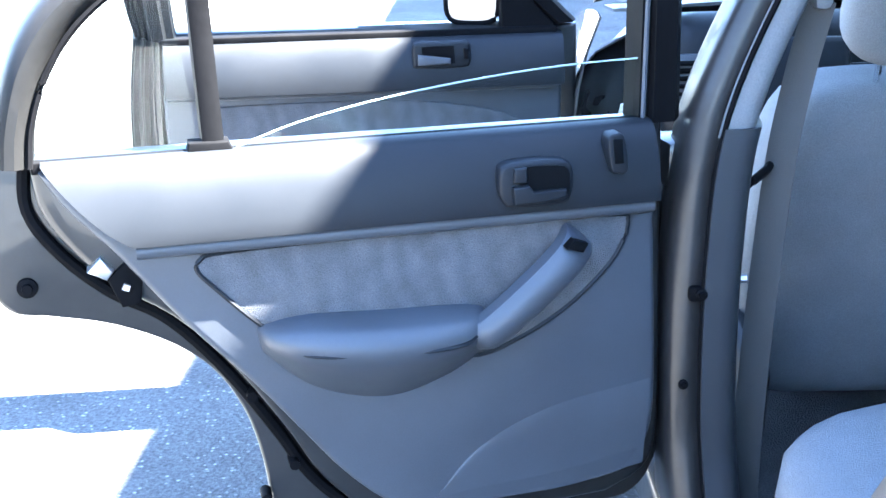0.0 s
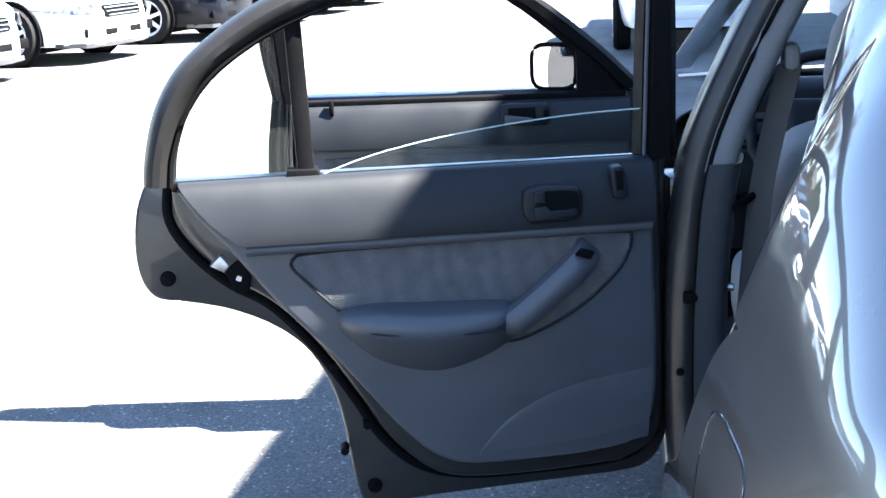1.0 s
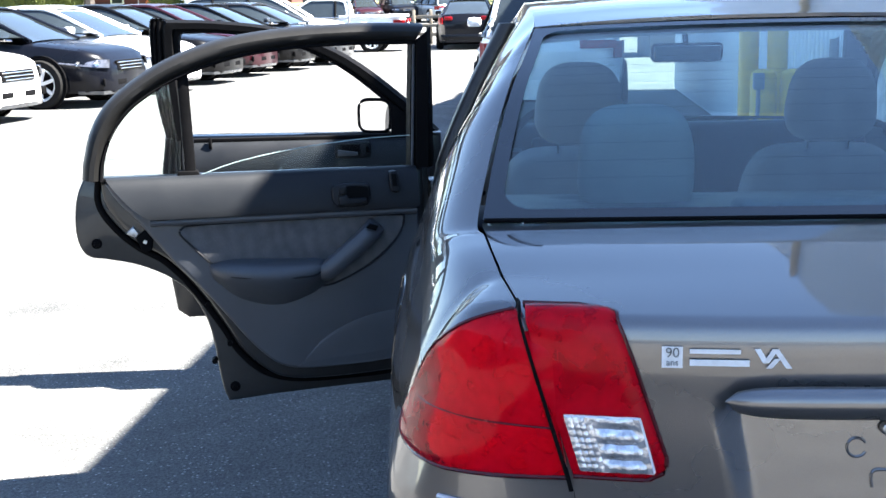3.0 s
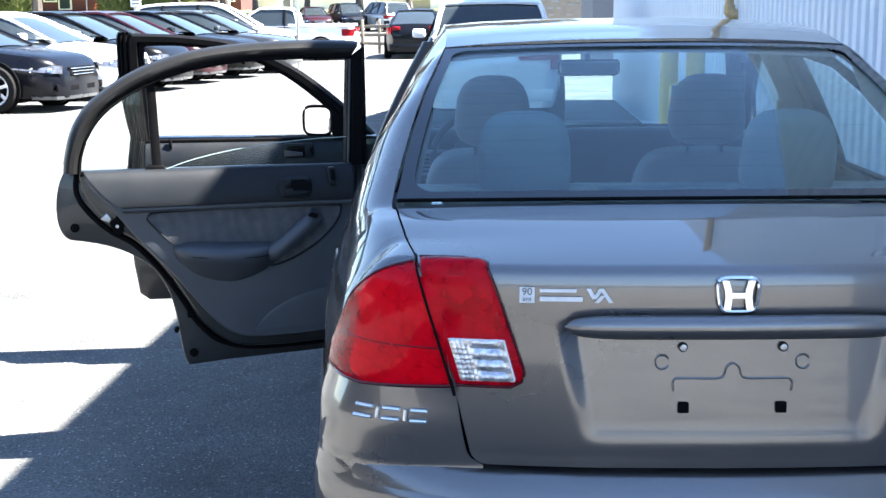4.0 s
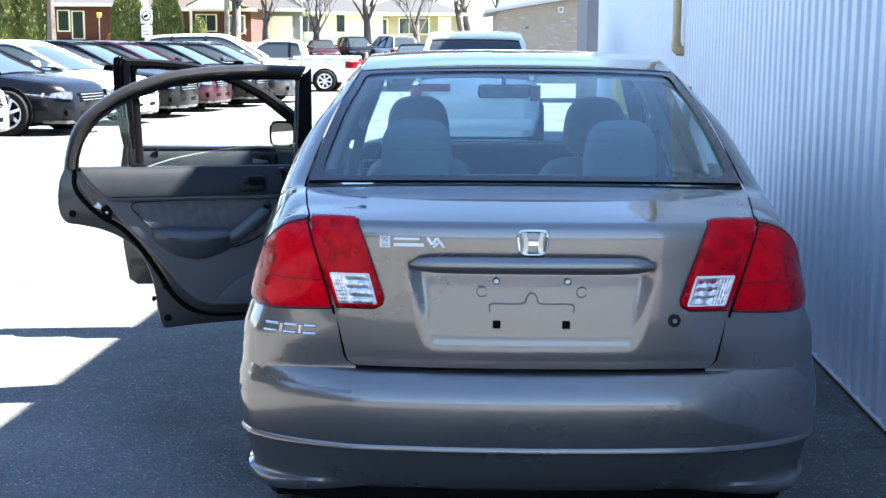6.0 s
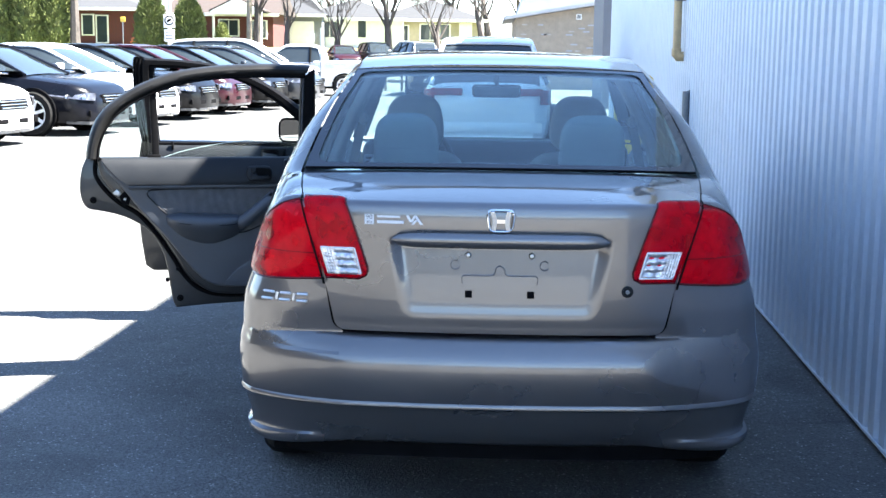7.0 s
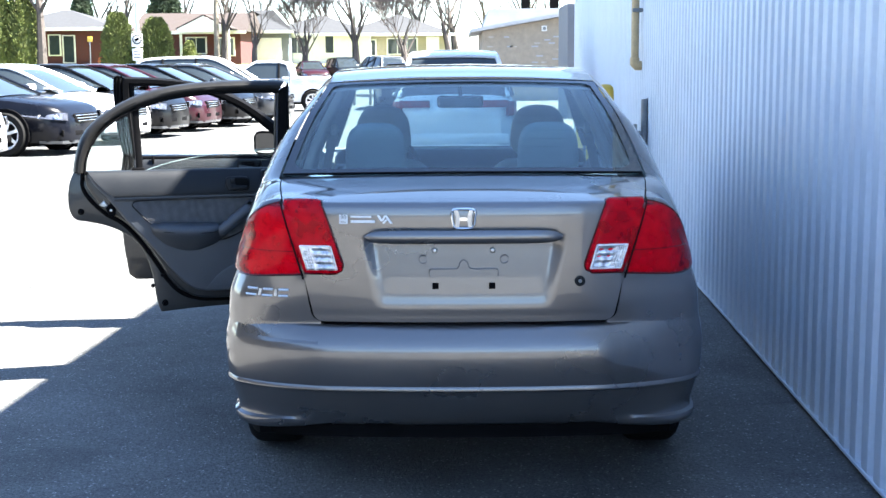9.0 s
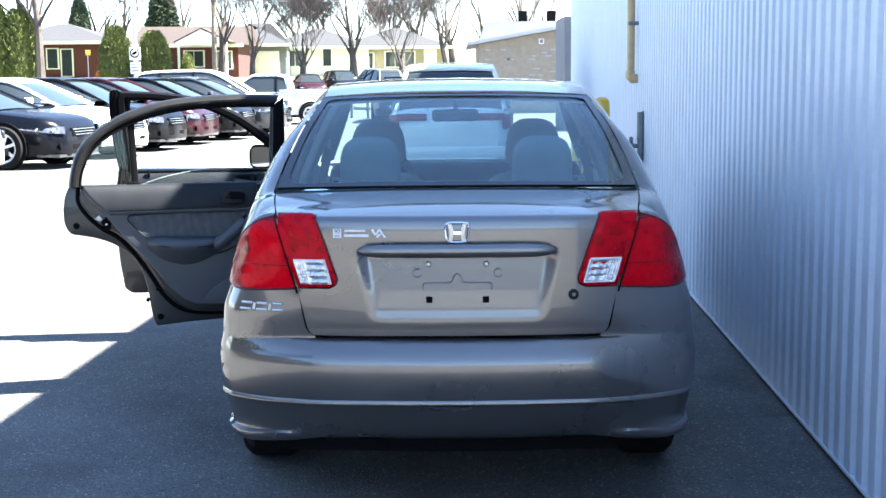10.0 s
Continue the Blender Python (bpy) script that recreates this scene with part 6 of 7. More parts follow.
def vehicle(name, label, paint, at, heading, kind="sedan", group="parked cars", scale=1.0):
    """A parked vehicle that faces +x in its own frame; at is the place on the ground under its middle."""
    v = empty(name, label, "truck" if kind == "pickup" else "car", (0, 0, 0), group)
    L, W, H = {"sedan": (4.8, 1.82, 1.45), "suv": (4.55, 1.84, 1.68), "van": (5.1, 1.95, 1.75), "pickup": (4.9, 1.76, 1.55)}[kind]
    tall = kind != "sedan"
    hl = L / 2
    xs = np.linspace(-hl, hl, 33)
    hood = 0.98 if not tall else (1.0 if kind == "pickup" else 1.10)
    nose = 0.72 if not tall else (0.80 if kind == "pickup" else 0.86)
    deck = {"sedan": 1.05, "suv": 1.08, "van": 1.05, "pickup": 1.02}[kind]

    def top(x):
        return np.interp(x, [-hl, -hl + 0.10, -hl + 0.7, 0.8, hl - 0.95, hl - 0.35, hl - 0.08, hl], [deck - 0.22, deck - 0.02, deck, hood, hood - 0.05, hood - 0.13, nose + 0.03, nose - 0.13])

    def half(x):
        return W / 2 * np.interp(x, [-hl, -hl + 0.12, -hl + 0.6, hl - 0.8, hl - 0.3, hl - 0.08, hl], [0.72, 0.88, 0.985, 0.985, 0.93, 0.78, 0.60])

    axles = (-L * 0.29, L * 0.30)
    r = 0.355 if not tall else (0.33 if kind == "pickup" else 0.37)
    rows = []
    prof = [(0.0, 0.93), (0.10, 0.97), (0.35, 1.0), (0.62, 0.995), (0.85, 0.965), (0.95, 0.92), (0.99, 0.82), (1.0, 0.6), (1.0, 0.0)]
    low = 0.22 if not tall else 0.30
    for x in xs:
        t, w = top(x), half(x)
        row = []
        for f, k in prof:
            z = low + (t - low) * f
            row.append((x, w * k, z + (0.02 * (1 - k) if f == 1.0 else 0)))
        rows.append(row + [(x, -y, z) for x, y, z in row[-2::-1]])
    rows = [[(x - 0.004, 0, z) for x, y, z in rows[0]]] + rows + [[(x + 0.004, 0, z) for x, y, z in rows[-1]]]
    bd = part("body", grid(rows), paint, v)
    # wheel arches and wheels
    for ax in axles:
        for s in (-1, 1):
            bm = bmesh.new()
            strip(bm, [(ax + (r + 0.05) * math.cos(a), s * (W / 2 - 0.075), r + (r + 0.05) * math.sin(a)) for a in np.linspace(-0.3, math.pi + 0.3, 18)], (0, 1, 0), 0.16, 0.012, (0, 0, 1))
            part("wheel_arch", bm, BLACK, v)
            bm = bmesh.new()
            lathe(bm, [(0.0001, 0), (r + 0.045, 0), (r + 0.045, 0.012), (0.0001, 0.012)], pose(ax, s * (W / 2 - 0.004), r, 90 * s, 0, 0), 28)
            part("arch_shadow_gap", bm, BLACK, v)
            t = part("tyre", lathe(bmesh.new(), [(r * 0.66, -0.1), (r * 0.94, -0.1), (r, -0.06), (r, 0.06), (r * 0.94, 0.1), (r * 0.66, 0.1), (r * 0.64, 0.01)], pose(ax, s * (W / 2 - 0.055), r, -90 * s, 0, 0), 28), TYRE, v)
            m = pose(ax, s * (W / 2 - 0.055), r, -90 * s, 0, 0)
            bm = lathe(bmesh.new(), [(r * 0.57, 0.045), (r * 0.62, 0.09), (r * 0.69, 0.104), (r * 0.70, 0.09)], m, 26)
            bmesh.ops.delete(bm, geom=[f for f in bm.faces if len(f.verts) > 4], context="FACES_ONLY")
            lathe(bm, [(0.0001, 0.085), (r * 0.13, 0.083), (r * 0.17, 0.07), (r * 0.18, 0.03)], m, 16)
            for k in range(7):
                a = 2 * math.pi * k / 7 + 0.3
                strip(bm, [m @ Vector((r * q * math.cos(a), r * q * math.sin(a), h)) for q, h in ((0.12, 0.07), (0.40, 0.078), (0.64, 0.092))], m.to_3x3() @ Vector((-math.sin(a), math.cos(a), 0)), r * 0.13, 0.02, m.to_3x3() @ Vector((0, 0, 1)))
            part("rim", bm, RIM, t)
    # cabin
    if kind == "sedan":
        cab = [(-1.95, 1.04, 0.80), (-1.2, 1.36, 0.64), (-0.75, H - 0.01, 0.60), (-0.2, H + 0.01, 0.60), (0.28, H - 0.05, 0.62), (1.22, 0.985, 0.78)]
    elif kind == "pickup":
        cab = [(-0.72, 1.0, 0.86), (-0.66, 1.3, 0.78), (-0.52, H - 0.03, 0.72), (0.2, H, 0.72), (0.50, H - 0.06, 0.74), (1.2, 1.0, 0.84)]
    else:
        cab = [(-hl + 0.16, 1.06, 0.82), (-hl + 0.35, 1.45, 0.72), (-hl + 0.62, H - 0.05, 0.66), (-0.4, H, 0.65), (0.32, H - 0.07, 0.66), (1.25, 1.08, 0.80)]
    edge = smooth_curve(cab, 28)
    belt = deck - 0.02
    cabin = part("cabin_glass", grid([[(x, y, z) for x, y, z in ([(q[0], q[2] * W / 2 * 1.0 + (W / 2 * 0.93 - q[2] * W / 2) * (1 - k), belt + (q[1] - 0.02 - belt) * k) for k in (0, 0.35, 0.7, 1.0)] + [(q[0], q[2] * W / 2 * u, q[1] - 0.02 + 0.02 * (1 - u * u)) for u in (0.6, 0.2, -0.2, -0.6)] + [(q[0], -(q[2] * W / 2 + (W / 2 * 0.93 - q[2] * W / 2) * (1 - k)), belt + (q[1] - 0.02 - belt) * k) for k in (1.0, 0.7, 0.35, 0)])] for q in edge]), DARK_GLASS, v)
    i0, i1 = [int(np.argmin([abs(q[0] - c) for q in edge])) for c in ((cab[1][0] + cab[2][0]) / 2, cab[4][0] - 0.02)]
    part("roof", grid([[(q[0], q[2] * W / 2 * 1.03 * u, q[1] + 0.022 * (1 - abs(u) ** 3) - 0.012) for u in np.linspace(-1, 1, 11)] for q in edge[i0:i1 + 1]], 0.03), paint, v)
    for s in (-1, 1):
        # roof rails and pillars
        bm = bmesh.new()
        tube(bm, [(q[0], s * q[2] * W / 2 * 1.015, q[1] - 0.02) for q in edge], 0.035, 8)
        part("roof_frame", bm, paint, v)
        mids = (-0.35,) if kind == "pickup" else ((-0.35,) if kind == "sedan" else (-1.2, -0.25))
        for c in mids:
            q = edge[int(np.argmin([abs(e[0] - c) for e in edge]))]
            bm = bmesh.new()
            tube(bm, [(c, s * W / 2 * 0.935, belt), (c, s * (q[2] * W / 2 + 0.012), q[1] - 0.03)], 0.034, 8)
            part("pillar", bm, BLACK, v)
        bm = bmesh.new()
        tube(bm, [(cab[0][0] + 0.1, s * W / 2 * 0.945, belt + 0.015), (1.0, s * W / 2 * 0.945, hood + 0.01)], 0.016, 6)
        part("belt_moulding", bm, CHROME, v)
        bm = bmesh.new()
        box(bm, (0.13, 0.20, 0.13), (0.78, s * (W / 2 + 0.08), hood + 0.09), bevel=0.04, seg=3)
        part("wing_mirror", bm, paint, v)
        for c in (-0.35, 0.78):
            bm = bmesh.new()
            tube(bm, [(c, s * W / 2 * 0.992, 0.34), (c, s * W / 2 * 0.985, 0.8), (c, s * W / 2 * 0.945, belt)], 0.006, 4)
            part("door_seam", bm, BLACK, v)
        for c in (-0.22, -1.2):
            bm = bmesh.new()
            box(bm, (0.17, 0.03, 0.035), (c, s * W / 2 * 0.985, 0.86), bevel=0.01)
            part("door_handle", bm, paint, v)
        # lamps follow the nose: a wedge that grows towards the grille
        rows = []
        for k in (0, 0.33, 0.66, 1.0):
            rows.append([(x + 0.010, s * (half(x) * np.interp(k, [0, 1], [0.99, 0.94]) + 0.012), nose - 0.105 + (0.05 + 0.07 * u) * (k - 0.5) + 0.045 * (1 - u) + 0.02) for u, x in zip(np.linspace(0, 1, 9), np.linspace(hl - 0.72, hl - 0.03, 9))])
        lampo = part("headlamp", grid(rows, 0.02), HEADLAMP, v)
        for u in (0.45, 0.8):
            x = hl - 0.72 + 0.69 * u
            part("lamp_bowl", lathe(bmesh.new(), [(0.0001, 0.0), (0.03, 0.006), (0.036, 0.012), (0.04, 0.0)], Matrix.Translation((x + 0.02, s * (half(x) * 0.965 + 0.02), nose - 0.08)) @ pose(0, 0, 0, -90 * s, 0, -s * 40), 14), CHROME, lampo)
        rows = [[(-(hl - 0.40) - 0.40 * u + 0.0, s * (half(-(hl - 0.40) - 0.39 * u) + 0.012), deck - 0.30 + 0.20 * k) for u in np.linspace(0, 0.9, 6)] for k in (0, 0.5, 1)]
        part("tail_lamp", grid(rows, 0.02), RED_LAMP, v)
        bm = bmesh.new()
        box(bm, (0.05, 0.44 if tall else 0.24, 0.10 if tall else 0.11), (-hl + 0.008, s * (W / 2 * 0.60), deck - 0.13), bevel=0.015)
        part("tail_lamp", bm, RED_LAMP, v)
        bm = bmesh.new()
        box(bm, (0.04, 0.26, 0.11), (hl - 0.10, s * W / 2 * 0.70, low + 0.15), (0, 0, -s * 28), 0.02)
        fogp = part("fog_recess", bm, BLACK, v)
        bm = bmesh.new()
        box(bm, (0.03, 0.10, 0.055), (hl - 0.085, s * W / 2 * 0.72, low + 0.15), (0, 0, -s * 28), 0.015)
        part("fog_lamp", bm, HEADLAMP, fogp)
    gz = nose - 0.12
    bm = bmesh.new()
    box(bm, (0.06, W * 0.44, 0.15), (hl - 0.016, 0, gz), (0, -12, 0), 0.03)
    gr = part("grille", bm, BLACK, v)
    for k in range(3):
        bm = bmesh.new()
        box(bm, (0.02, W * (0.42 - 0.03 * k), 0.016), (hl + 0.012 + 0.006 * k, 0, gz + 0.045 - 0.045 * k), bevel=0.005)
        part("grille_bar", bm, CHROME, gr)
    bm = bmesh.new()
    box(bm, (0.05, W * 0.46, 0.11), (hl - 0.022, 0, low + 0.14), bevel=0.02)
    part("air_intake", bm, BLACK, v)
    bm = bmesh.new()
    strip(bm, [(hl - 0.42, -half(hl - 0.42) * 0.97, low + 0.01), (hl - 0.1, -half(hl - 0.1) * 0.98, low), (hl + 0.01, -0.35, low), (hl + 0.015, 0.35, low), (hl - 0.1, half(hl - 0.1) * 0.98, low), (hl - 0.42, half(hl - 0.42) * 0.97, low + 0.01)], (0, 0, 1), 0.05, 0.02, (1, 0, 0))
    part("bumper_lip", bm, P_GREY, v)
    bm = bmesh.new()
    box(bm, (L - 1.3, W - 0.4, 0.20), (0, 0, low + 0.02), bevel=0.05)
    part("underbody", bm, BLACK, v)
    bm = bmesh.new()
    box(bm, (0.05, W * 0.84, 0.15), (-hl + 0.01, 0, low + 0.16), bevel=0.02)
    part("rear_bumper_bar", bm, paint, v)
    if kind == "pickup":
        bm = bmesh.new()
        box(bm, (1.75, W - 0.24, 0.03), (-hl + 1.02, 0, deck + 0.004), bevel=0.01)
        part("bed_cover", bm, BLACK, v)
        for s in (-1, 1):
            bm = bmesh.new()
            box(bm, (1.95, 0.10, 0.09), (-hl + 1.02, s * (W / 2 - 0.07), deck + 0.01), bevel=0.02)
            part("bed_rail", bm, paint, v)
    v.matrix_basis = pose(at[0], at[1], rise(at[1]), 0, 0, heading) @ Matrix.Scale(scale, 4)
    return v


def by_wheel(x, y, turn=-20.0):
    """Middle of a car whose near front wheel stands at a place."""
    h = Vector((math.cos(radians(turn)), math.sin(radians(turn))))
    c = Vector((x, y)) - h * 1.42 + Vector((-h.y, h.x)) * 0.83
    return (c.x, c.y)


ROW = -10.0
vehicle("parked_sedan", "silver-blue sedan parked nose out in the lot row", P_BLUE, by_wheel(-8.4, 11.6, ROW), ROW)
vehicle("parked_sedan", "white sedan parked nose out in the lot row", P_WHITE, by_wheel(-7.95, 14.2, ROW), ROW)
vehicle("parked_sedan", "black-navy sedan with a chrome grille in the lot row", P_NAVY, by_wheel(-7.30, 17.0, ROW), ROW)
vehicle("parked_sedan", "white sedan with a sunlit hood in the lot row", P_WHITE, by_wheel(-7.05, 19.6, ROW), ROW)
vehicle("parked_sedan", "black sedan with chrome grille in the lot row", P_BLACK, by_wheel(-6.8, 22.0, ROW), ROW)
vehicle("parked_sedan", "maroon sedan parked in the lot row", P_RED, by_wheel(-6.55, 24.4, ROW), ROW)
vehicle("parked_sedan", "black sedan with a pale grille in the lot row", P_BLACK, by_wheel(-6.05, 26.5, ROW), ROW)
vehicle("parked_sedan", "dark grey sedan at the end of the lot row", P_GREY, by_wheel(-5.45, 28.8, ROW), ROW)
vehicle("parked_suv", "white sport utility parked across the lot", P_WHITE, (-7.1, 33.6), 0, "suv")
vehicle("parked_pickup", "white pickup parked side-on beyond the lot row", P_WHITE, (-5.9, 37.6), 180, "pickup")
vehicle("parked_suv", "white sport utility parked ahead by the ribbed wall", P_WHITE, (-0.05, 15.6), 90, "suv", scale=0.955)
vehicle("parked_sedan", "dark blue sedan facing away at the lot edge", P_NAVY, (-1.7, 39.5), 90)
vehicle("street_car", "maroon sedan on the street by the houses", P_RED, (-9.2, 79.0), -75, "sedan", "street cars")
vehicle("street_car", "dark sport utility on the street by the houses", P_NAVY, (-7.1, 79.5), -70, "suv", "street cars")
vehicle("street_car", "silver minivan passing on the street", P_SILVER, (-4.9, 78.0), 118, "van", "street cars")

# ---- beyond the lot ----
LAWN = mat("spring_lawn", (0.16, 0.17, 0.05), 0.95, 0, 0.3, 0.6, 0.8, 30, 0, 0.3)
BRICK_RED = mat("red_brick_wall", (0.075, 0.020, 0.020), 0.85, 0, 0.2, 6, 0.3, 40)
BRICK_TAN = mat("tan_brick_wall", (0.27, 0.225, 0.175), 0.85, 0, 0.15, 5, 0.3, 40)
SIDING_W = mat("white_siding", (0.72, 0.72, 0.70), 0.6, 0, 0.06, 3)
SIDING_G = mat("grey_siding", (0.13, 0.14, 0.16), 0.7, 0, 0.1, 3)
SIDING_Y = mat("cream_siding", (0.30, 0.26, 0.19), 0.7, 0, 0.1, 3)
ROOF_GREY = mat("grey_shingles", (0.024, 0.0255, 0.029), 0.9, 0, 0.2, 3, 0.4, 25)
ROOF_BROWN = mat("brown_shingles", (0.030, 0.021, 0.018), 0.9, 0, 0.2, 3, 0.4, 25)
ROOF_PALE = mat("pale_metal_roof", (0.30, 0.31, 0.325), 0.5, 0, 0.08, 2)
PANE = mat("dark_window_pane", (0.03, 0.04, 0.05), 0.06, 0, 0.1, 4, 0, 40, 0.3)
WOOD_GREY = mat("weathered_wood", (0.20, 0.17, 0.13), 0.85, 0, 0.25, 5, 0.4, 60)
FENCE_PALE = mat("pale_fence_boards", (0.34, 0.31, 0.27), 0.85, 0, 0.2, 5, 0.3, 50)
BARK = mat("grey_bark", (0.060, 0.050, 0.044), 0.95, 0, 0.3, 9, 0.8, 40)
TWIG = mat("bare_twigs", (0.085, 0.072, 0.066), 0.95, 0, 0.2, 9)
CEDAR = mat("cedar_foliage", (0.082, 0.098, 0.022), 0.9, 0, 0.45, 2.2, 0.6, 30, 0, 0.35)
SPRUCE = mat("spruce_foliage", (0.035, 0.055, 0.028), 0.9, 0, 0.4, 2, 0.6, 30, 0, 0.3)

bm = grid([[(x, y, rise(y) + 0.03) for x in np.linspace(-60, 60, 12)] for y in (82.5, 84, 86, 88, 92, 105, 130, 160)])
thing("lawn", bm, LAWN, "pale spring lawn in front of the bungalows", "grass", kind="structure")


def bungalow(name, label, at, size, wall_m, roof_m, over=0.5, rise_h=1.2, hip=True, openings=(), base_m=None):
    """A house facing -y: walls, hipped or gabled roof, windows with frames."""
    h = empty(name, label, "house", (at[0], at[1], rise(at[1])), "bungalows")
    w, d, z = size
    bm = bmesh.new()
    box(bm, (w, d, z), (0, d / 2, z / 2))
    part("wall", bm, wall_m, h, smooth=False)
    if base_m:
        bm = bmesh.new()
        box(bm, (w + 0.04, 0.1, z * 0.35), (0, -0.02, z * 0.175))
        part("wall_base", bm, base_m, h, smooth=False)
    bm = bmesh.new()
    e = [bm.verts.new(p) for p in ((-w / 2 - over, -over, z), (w / 2 + over, -over, z), (w / 2 + over, d + over, z), (-w / 2 - over, d + over, z))]
    k = w / 2 - (d / 2 if hip else -over)
    r0, r1 = bm.verts.new((-k, d / 2, z + rise_h)), bm.verts.new((k, d / 2, z + rise_h))
    for f in ((e[0], e[1], r1, r0), (e[1], e[2], r1), (e[2], e[3], r0, r1), (e[3], e[0], r0), (e[3], e[2], e[1], e[0])):
        bm.faces.new(f)
    part("roof", bm, roof_m, h, smooth=False)
    bm = bmesh.new()
    box(bm, (w + 2 * over, 0.06, 0.24), (0, -over - 0.03, z - 0.06))
    part("fascia", bm, SIDING_W, h, smooth=False)
    for x, zz, ww, hh, door in openings:
        bm = bmesh.new()
        box(bm, (ww + 0.16, 0.08, hh + 0.16), (x, -0.03, zz), bevel=0.01)
        wf = part("door_frame" if door else "window_frame", bm, SIDING_W, h, smooth=False)
        n = 1 if door else max(1, round(ww / 0.8))
        for i in range(n):
            bm = bmesh.new()
            box(bm, (ww / n - 0.06, 0.04, hh), (x - ww / 2 + (i + 0.5) * ww / n, -0.065, zz))
            part("door_leaf" if door else "pane", bm, SIDING_W if door == 2 else PANE, wf, smooth=False)
    return h


h1 = bungalow("bungalow", "red brick bungalow with a grey hipped roof and white fascia", (-29.6, 92), (8.6, 8, 2.7), BRICK_RED, ROOF_GREY, 0.6, 1.5, True, ((0.2, 1.5, 0.8, 1.4, 0), (1.25, 1.2, 0.8, 1.9, 1)), None)
h2 = bungalow("bungalow", "brown-roofed brick bungalow with a white gabled carport", (-19.5, 92), (7.5, 8, 2.4), BRICK_RED, ROOF_BROWN, 0.5, 1.5, False, ((0.5, 1.4, 1.4, 1.1, 0), (2.6, 1.3, 1.3, 1.2, 0)))
part("carport_gable", slab([(-0.25, 2.30), (3.45, 2.30), (3.45, 2.52), (1.6, 3.42), (-0.25, 2.52)], 0.12, pose(0, -2.85, 0, 90)), SIDING_W, h2, smooth=False)
for sx in (-1, 1):
    bm = bmesh.new()
    box(bm, (2.2, 2.9, 0.09), (1.6 + sx * 1.0, -1.3, 3.02), (0, sx * 26, 0))
    part("carport_roof", bm, ROOF_BROWN, h2, smooth=False)
for x in (-0.1, 3.3):
    bm = bmesh.new()
    box(bm, (0.16, 0.16, 2.4), (x, -2.5, 1.2), bevel=0.01)
    part("carport_post", bm, SIDING_W, h2, smooth=False)
bungalow("garage", "grey garage with a white door and hipped grey roof", (-15.8, 100), (5.2, 7, 2.6), SIDING_G, ROOF_GREY, 0.4, 1.8, True, ((0.9, 1.05, 2.0, 1.9, 2),))
bungalow("bungalow", "white bungalow with a grey roof and wide windows", (-11.2, 102), (8.5, 8, 2.4), SIDING_W, ROOF_GREY, 0.5, 1.6, True, ((-1.6, 1.5, 1.6, 1.2, 0), (1.0, 1.6, 0.7, 1.4, 0)))
bungalow("bungalow", "cream bungalow with a covered porch and grey roof", (-4.9, 104), (8.5, 8, 2.4), SIDING_Y, ROOF_GREY, 0.6, 1.7, True, ((-2.2, 1.3, 1.0, 1.2, 0), (0.5, 1.4, 2.4, 1.2, 0), (3.0, 1.1, 0.9, 2.0, 2)))
BX, BY = 1.0, 46.0
brick_b = empty("brick_building", "tan brick building with a gable end and a pale roof", "building", (BX, BY, rise(BY)))
part("wall", slab([(0, 0), (6.4, 0), (6.4, 2.75), (3.0, 3.14), (0, 2.64)], 9.0, pose(0, 9.0, 0, 90)), BRICK_TAN, brick_b, smooth=False)
for x0, z0, x1, z1 in ((-0.45, 2.58, 3.0, 3.16), (3.0, 3.16, 6.9, 2.66)):
    part("roof", slab([(x0, z0), (x1, z1), (x1, z1 + 0.13), (x0, z0 + 0.13)], 9.8, pose(0, 9.4, 0, 90)), ROOF_PALE, brick_b, smooth=False)
part("upper_roof", slab([(0.0, 2.7), (5.8, 2.7), (5.4, 3.62), (0.35, 3.62)], 5.0, pose(0, 8.6, 0, 90)), ROOF_PALE, brick_b, smooth=False)
bm = bmesh.new()
box(bm, (0.20, 0.06, 0.20), (2.35, -0.03, 2.72), bevel=0.01)
vent = part("gable_vent", bm, SIDING_W, brick_b, smooth=False)
bm = bmesh.new()
box(bm, (0.13, 0.02, 0.13), (2.35, -0.066, 2.72))
part("louvre", bm, PIPE_GREY, vent, smooth=False)
for x in (1.9, 3.1):
    bm = bmesh.new()
    box(bm, (0.36, 0.4, 0.5), (x, 5.0, 3.85), bevel=0.02)
    part("chimney", bm, BLACK, brick_b, smooth=False)
# pale blocks scattered in the brickwork, laid course by course
for i in range(60):
    row = int(random.random() * 19)
    bm = bmesh.new()
    box(bm, (0.20 + 0.06 * random.random(), 0.03, 0.055), (0.2 + random.random() * 5.8, -0.006, 0.25 + 0.12 * row))
    part("pale_block", bm, FENCE_PALE if i % 3 else ROOF_PALE, brick_b, smooth=False)
bm = bmesh.new()
box(bm, (6.0, 3.0, 3.0), (5.88, 31.5, 1.5))
for k in range(22):
    box(bm, (6.02, 0.02, 0.02), (5.88, 29.99, 0.1 + k * 0.135))
thing("siding_building", bm, SIDING_G, "grey horizontal-sided building past the ribbed wall", "building", smooth=False)


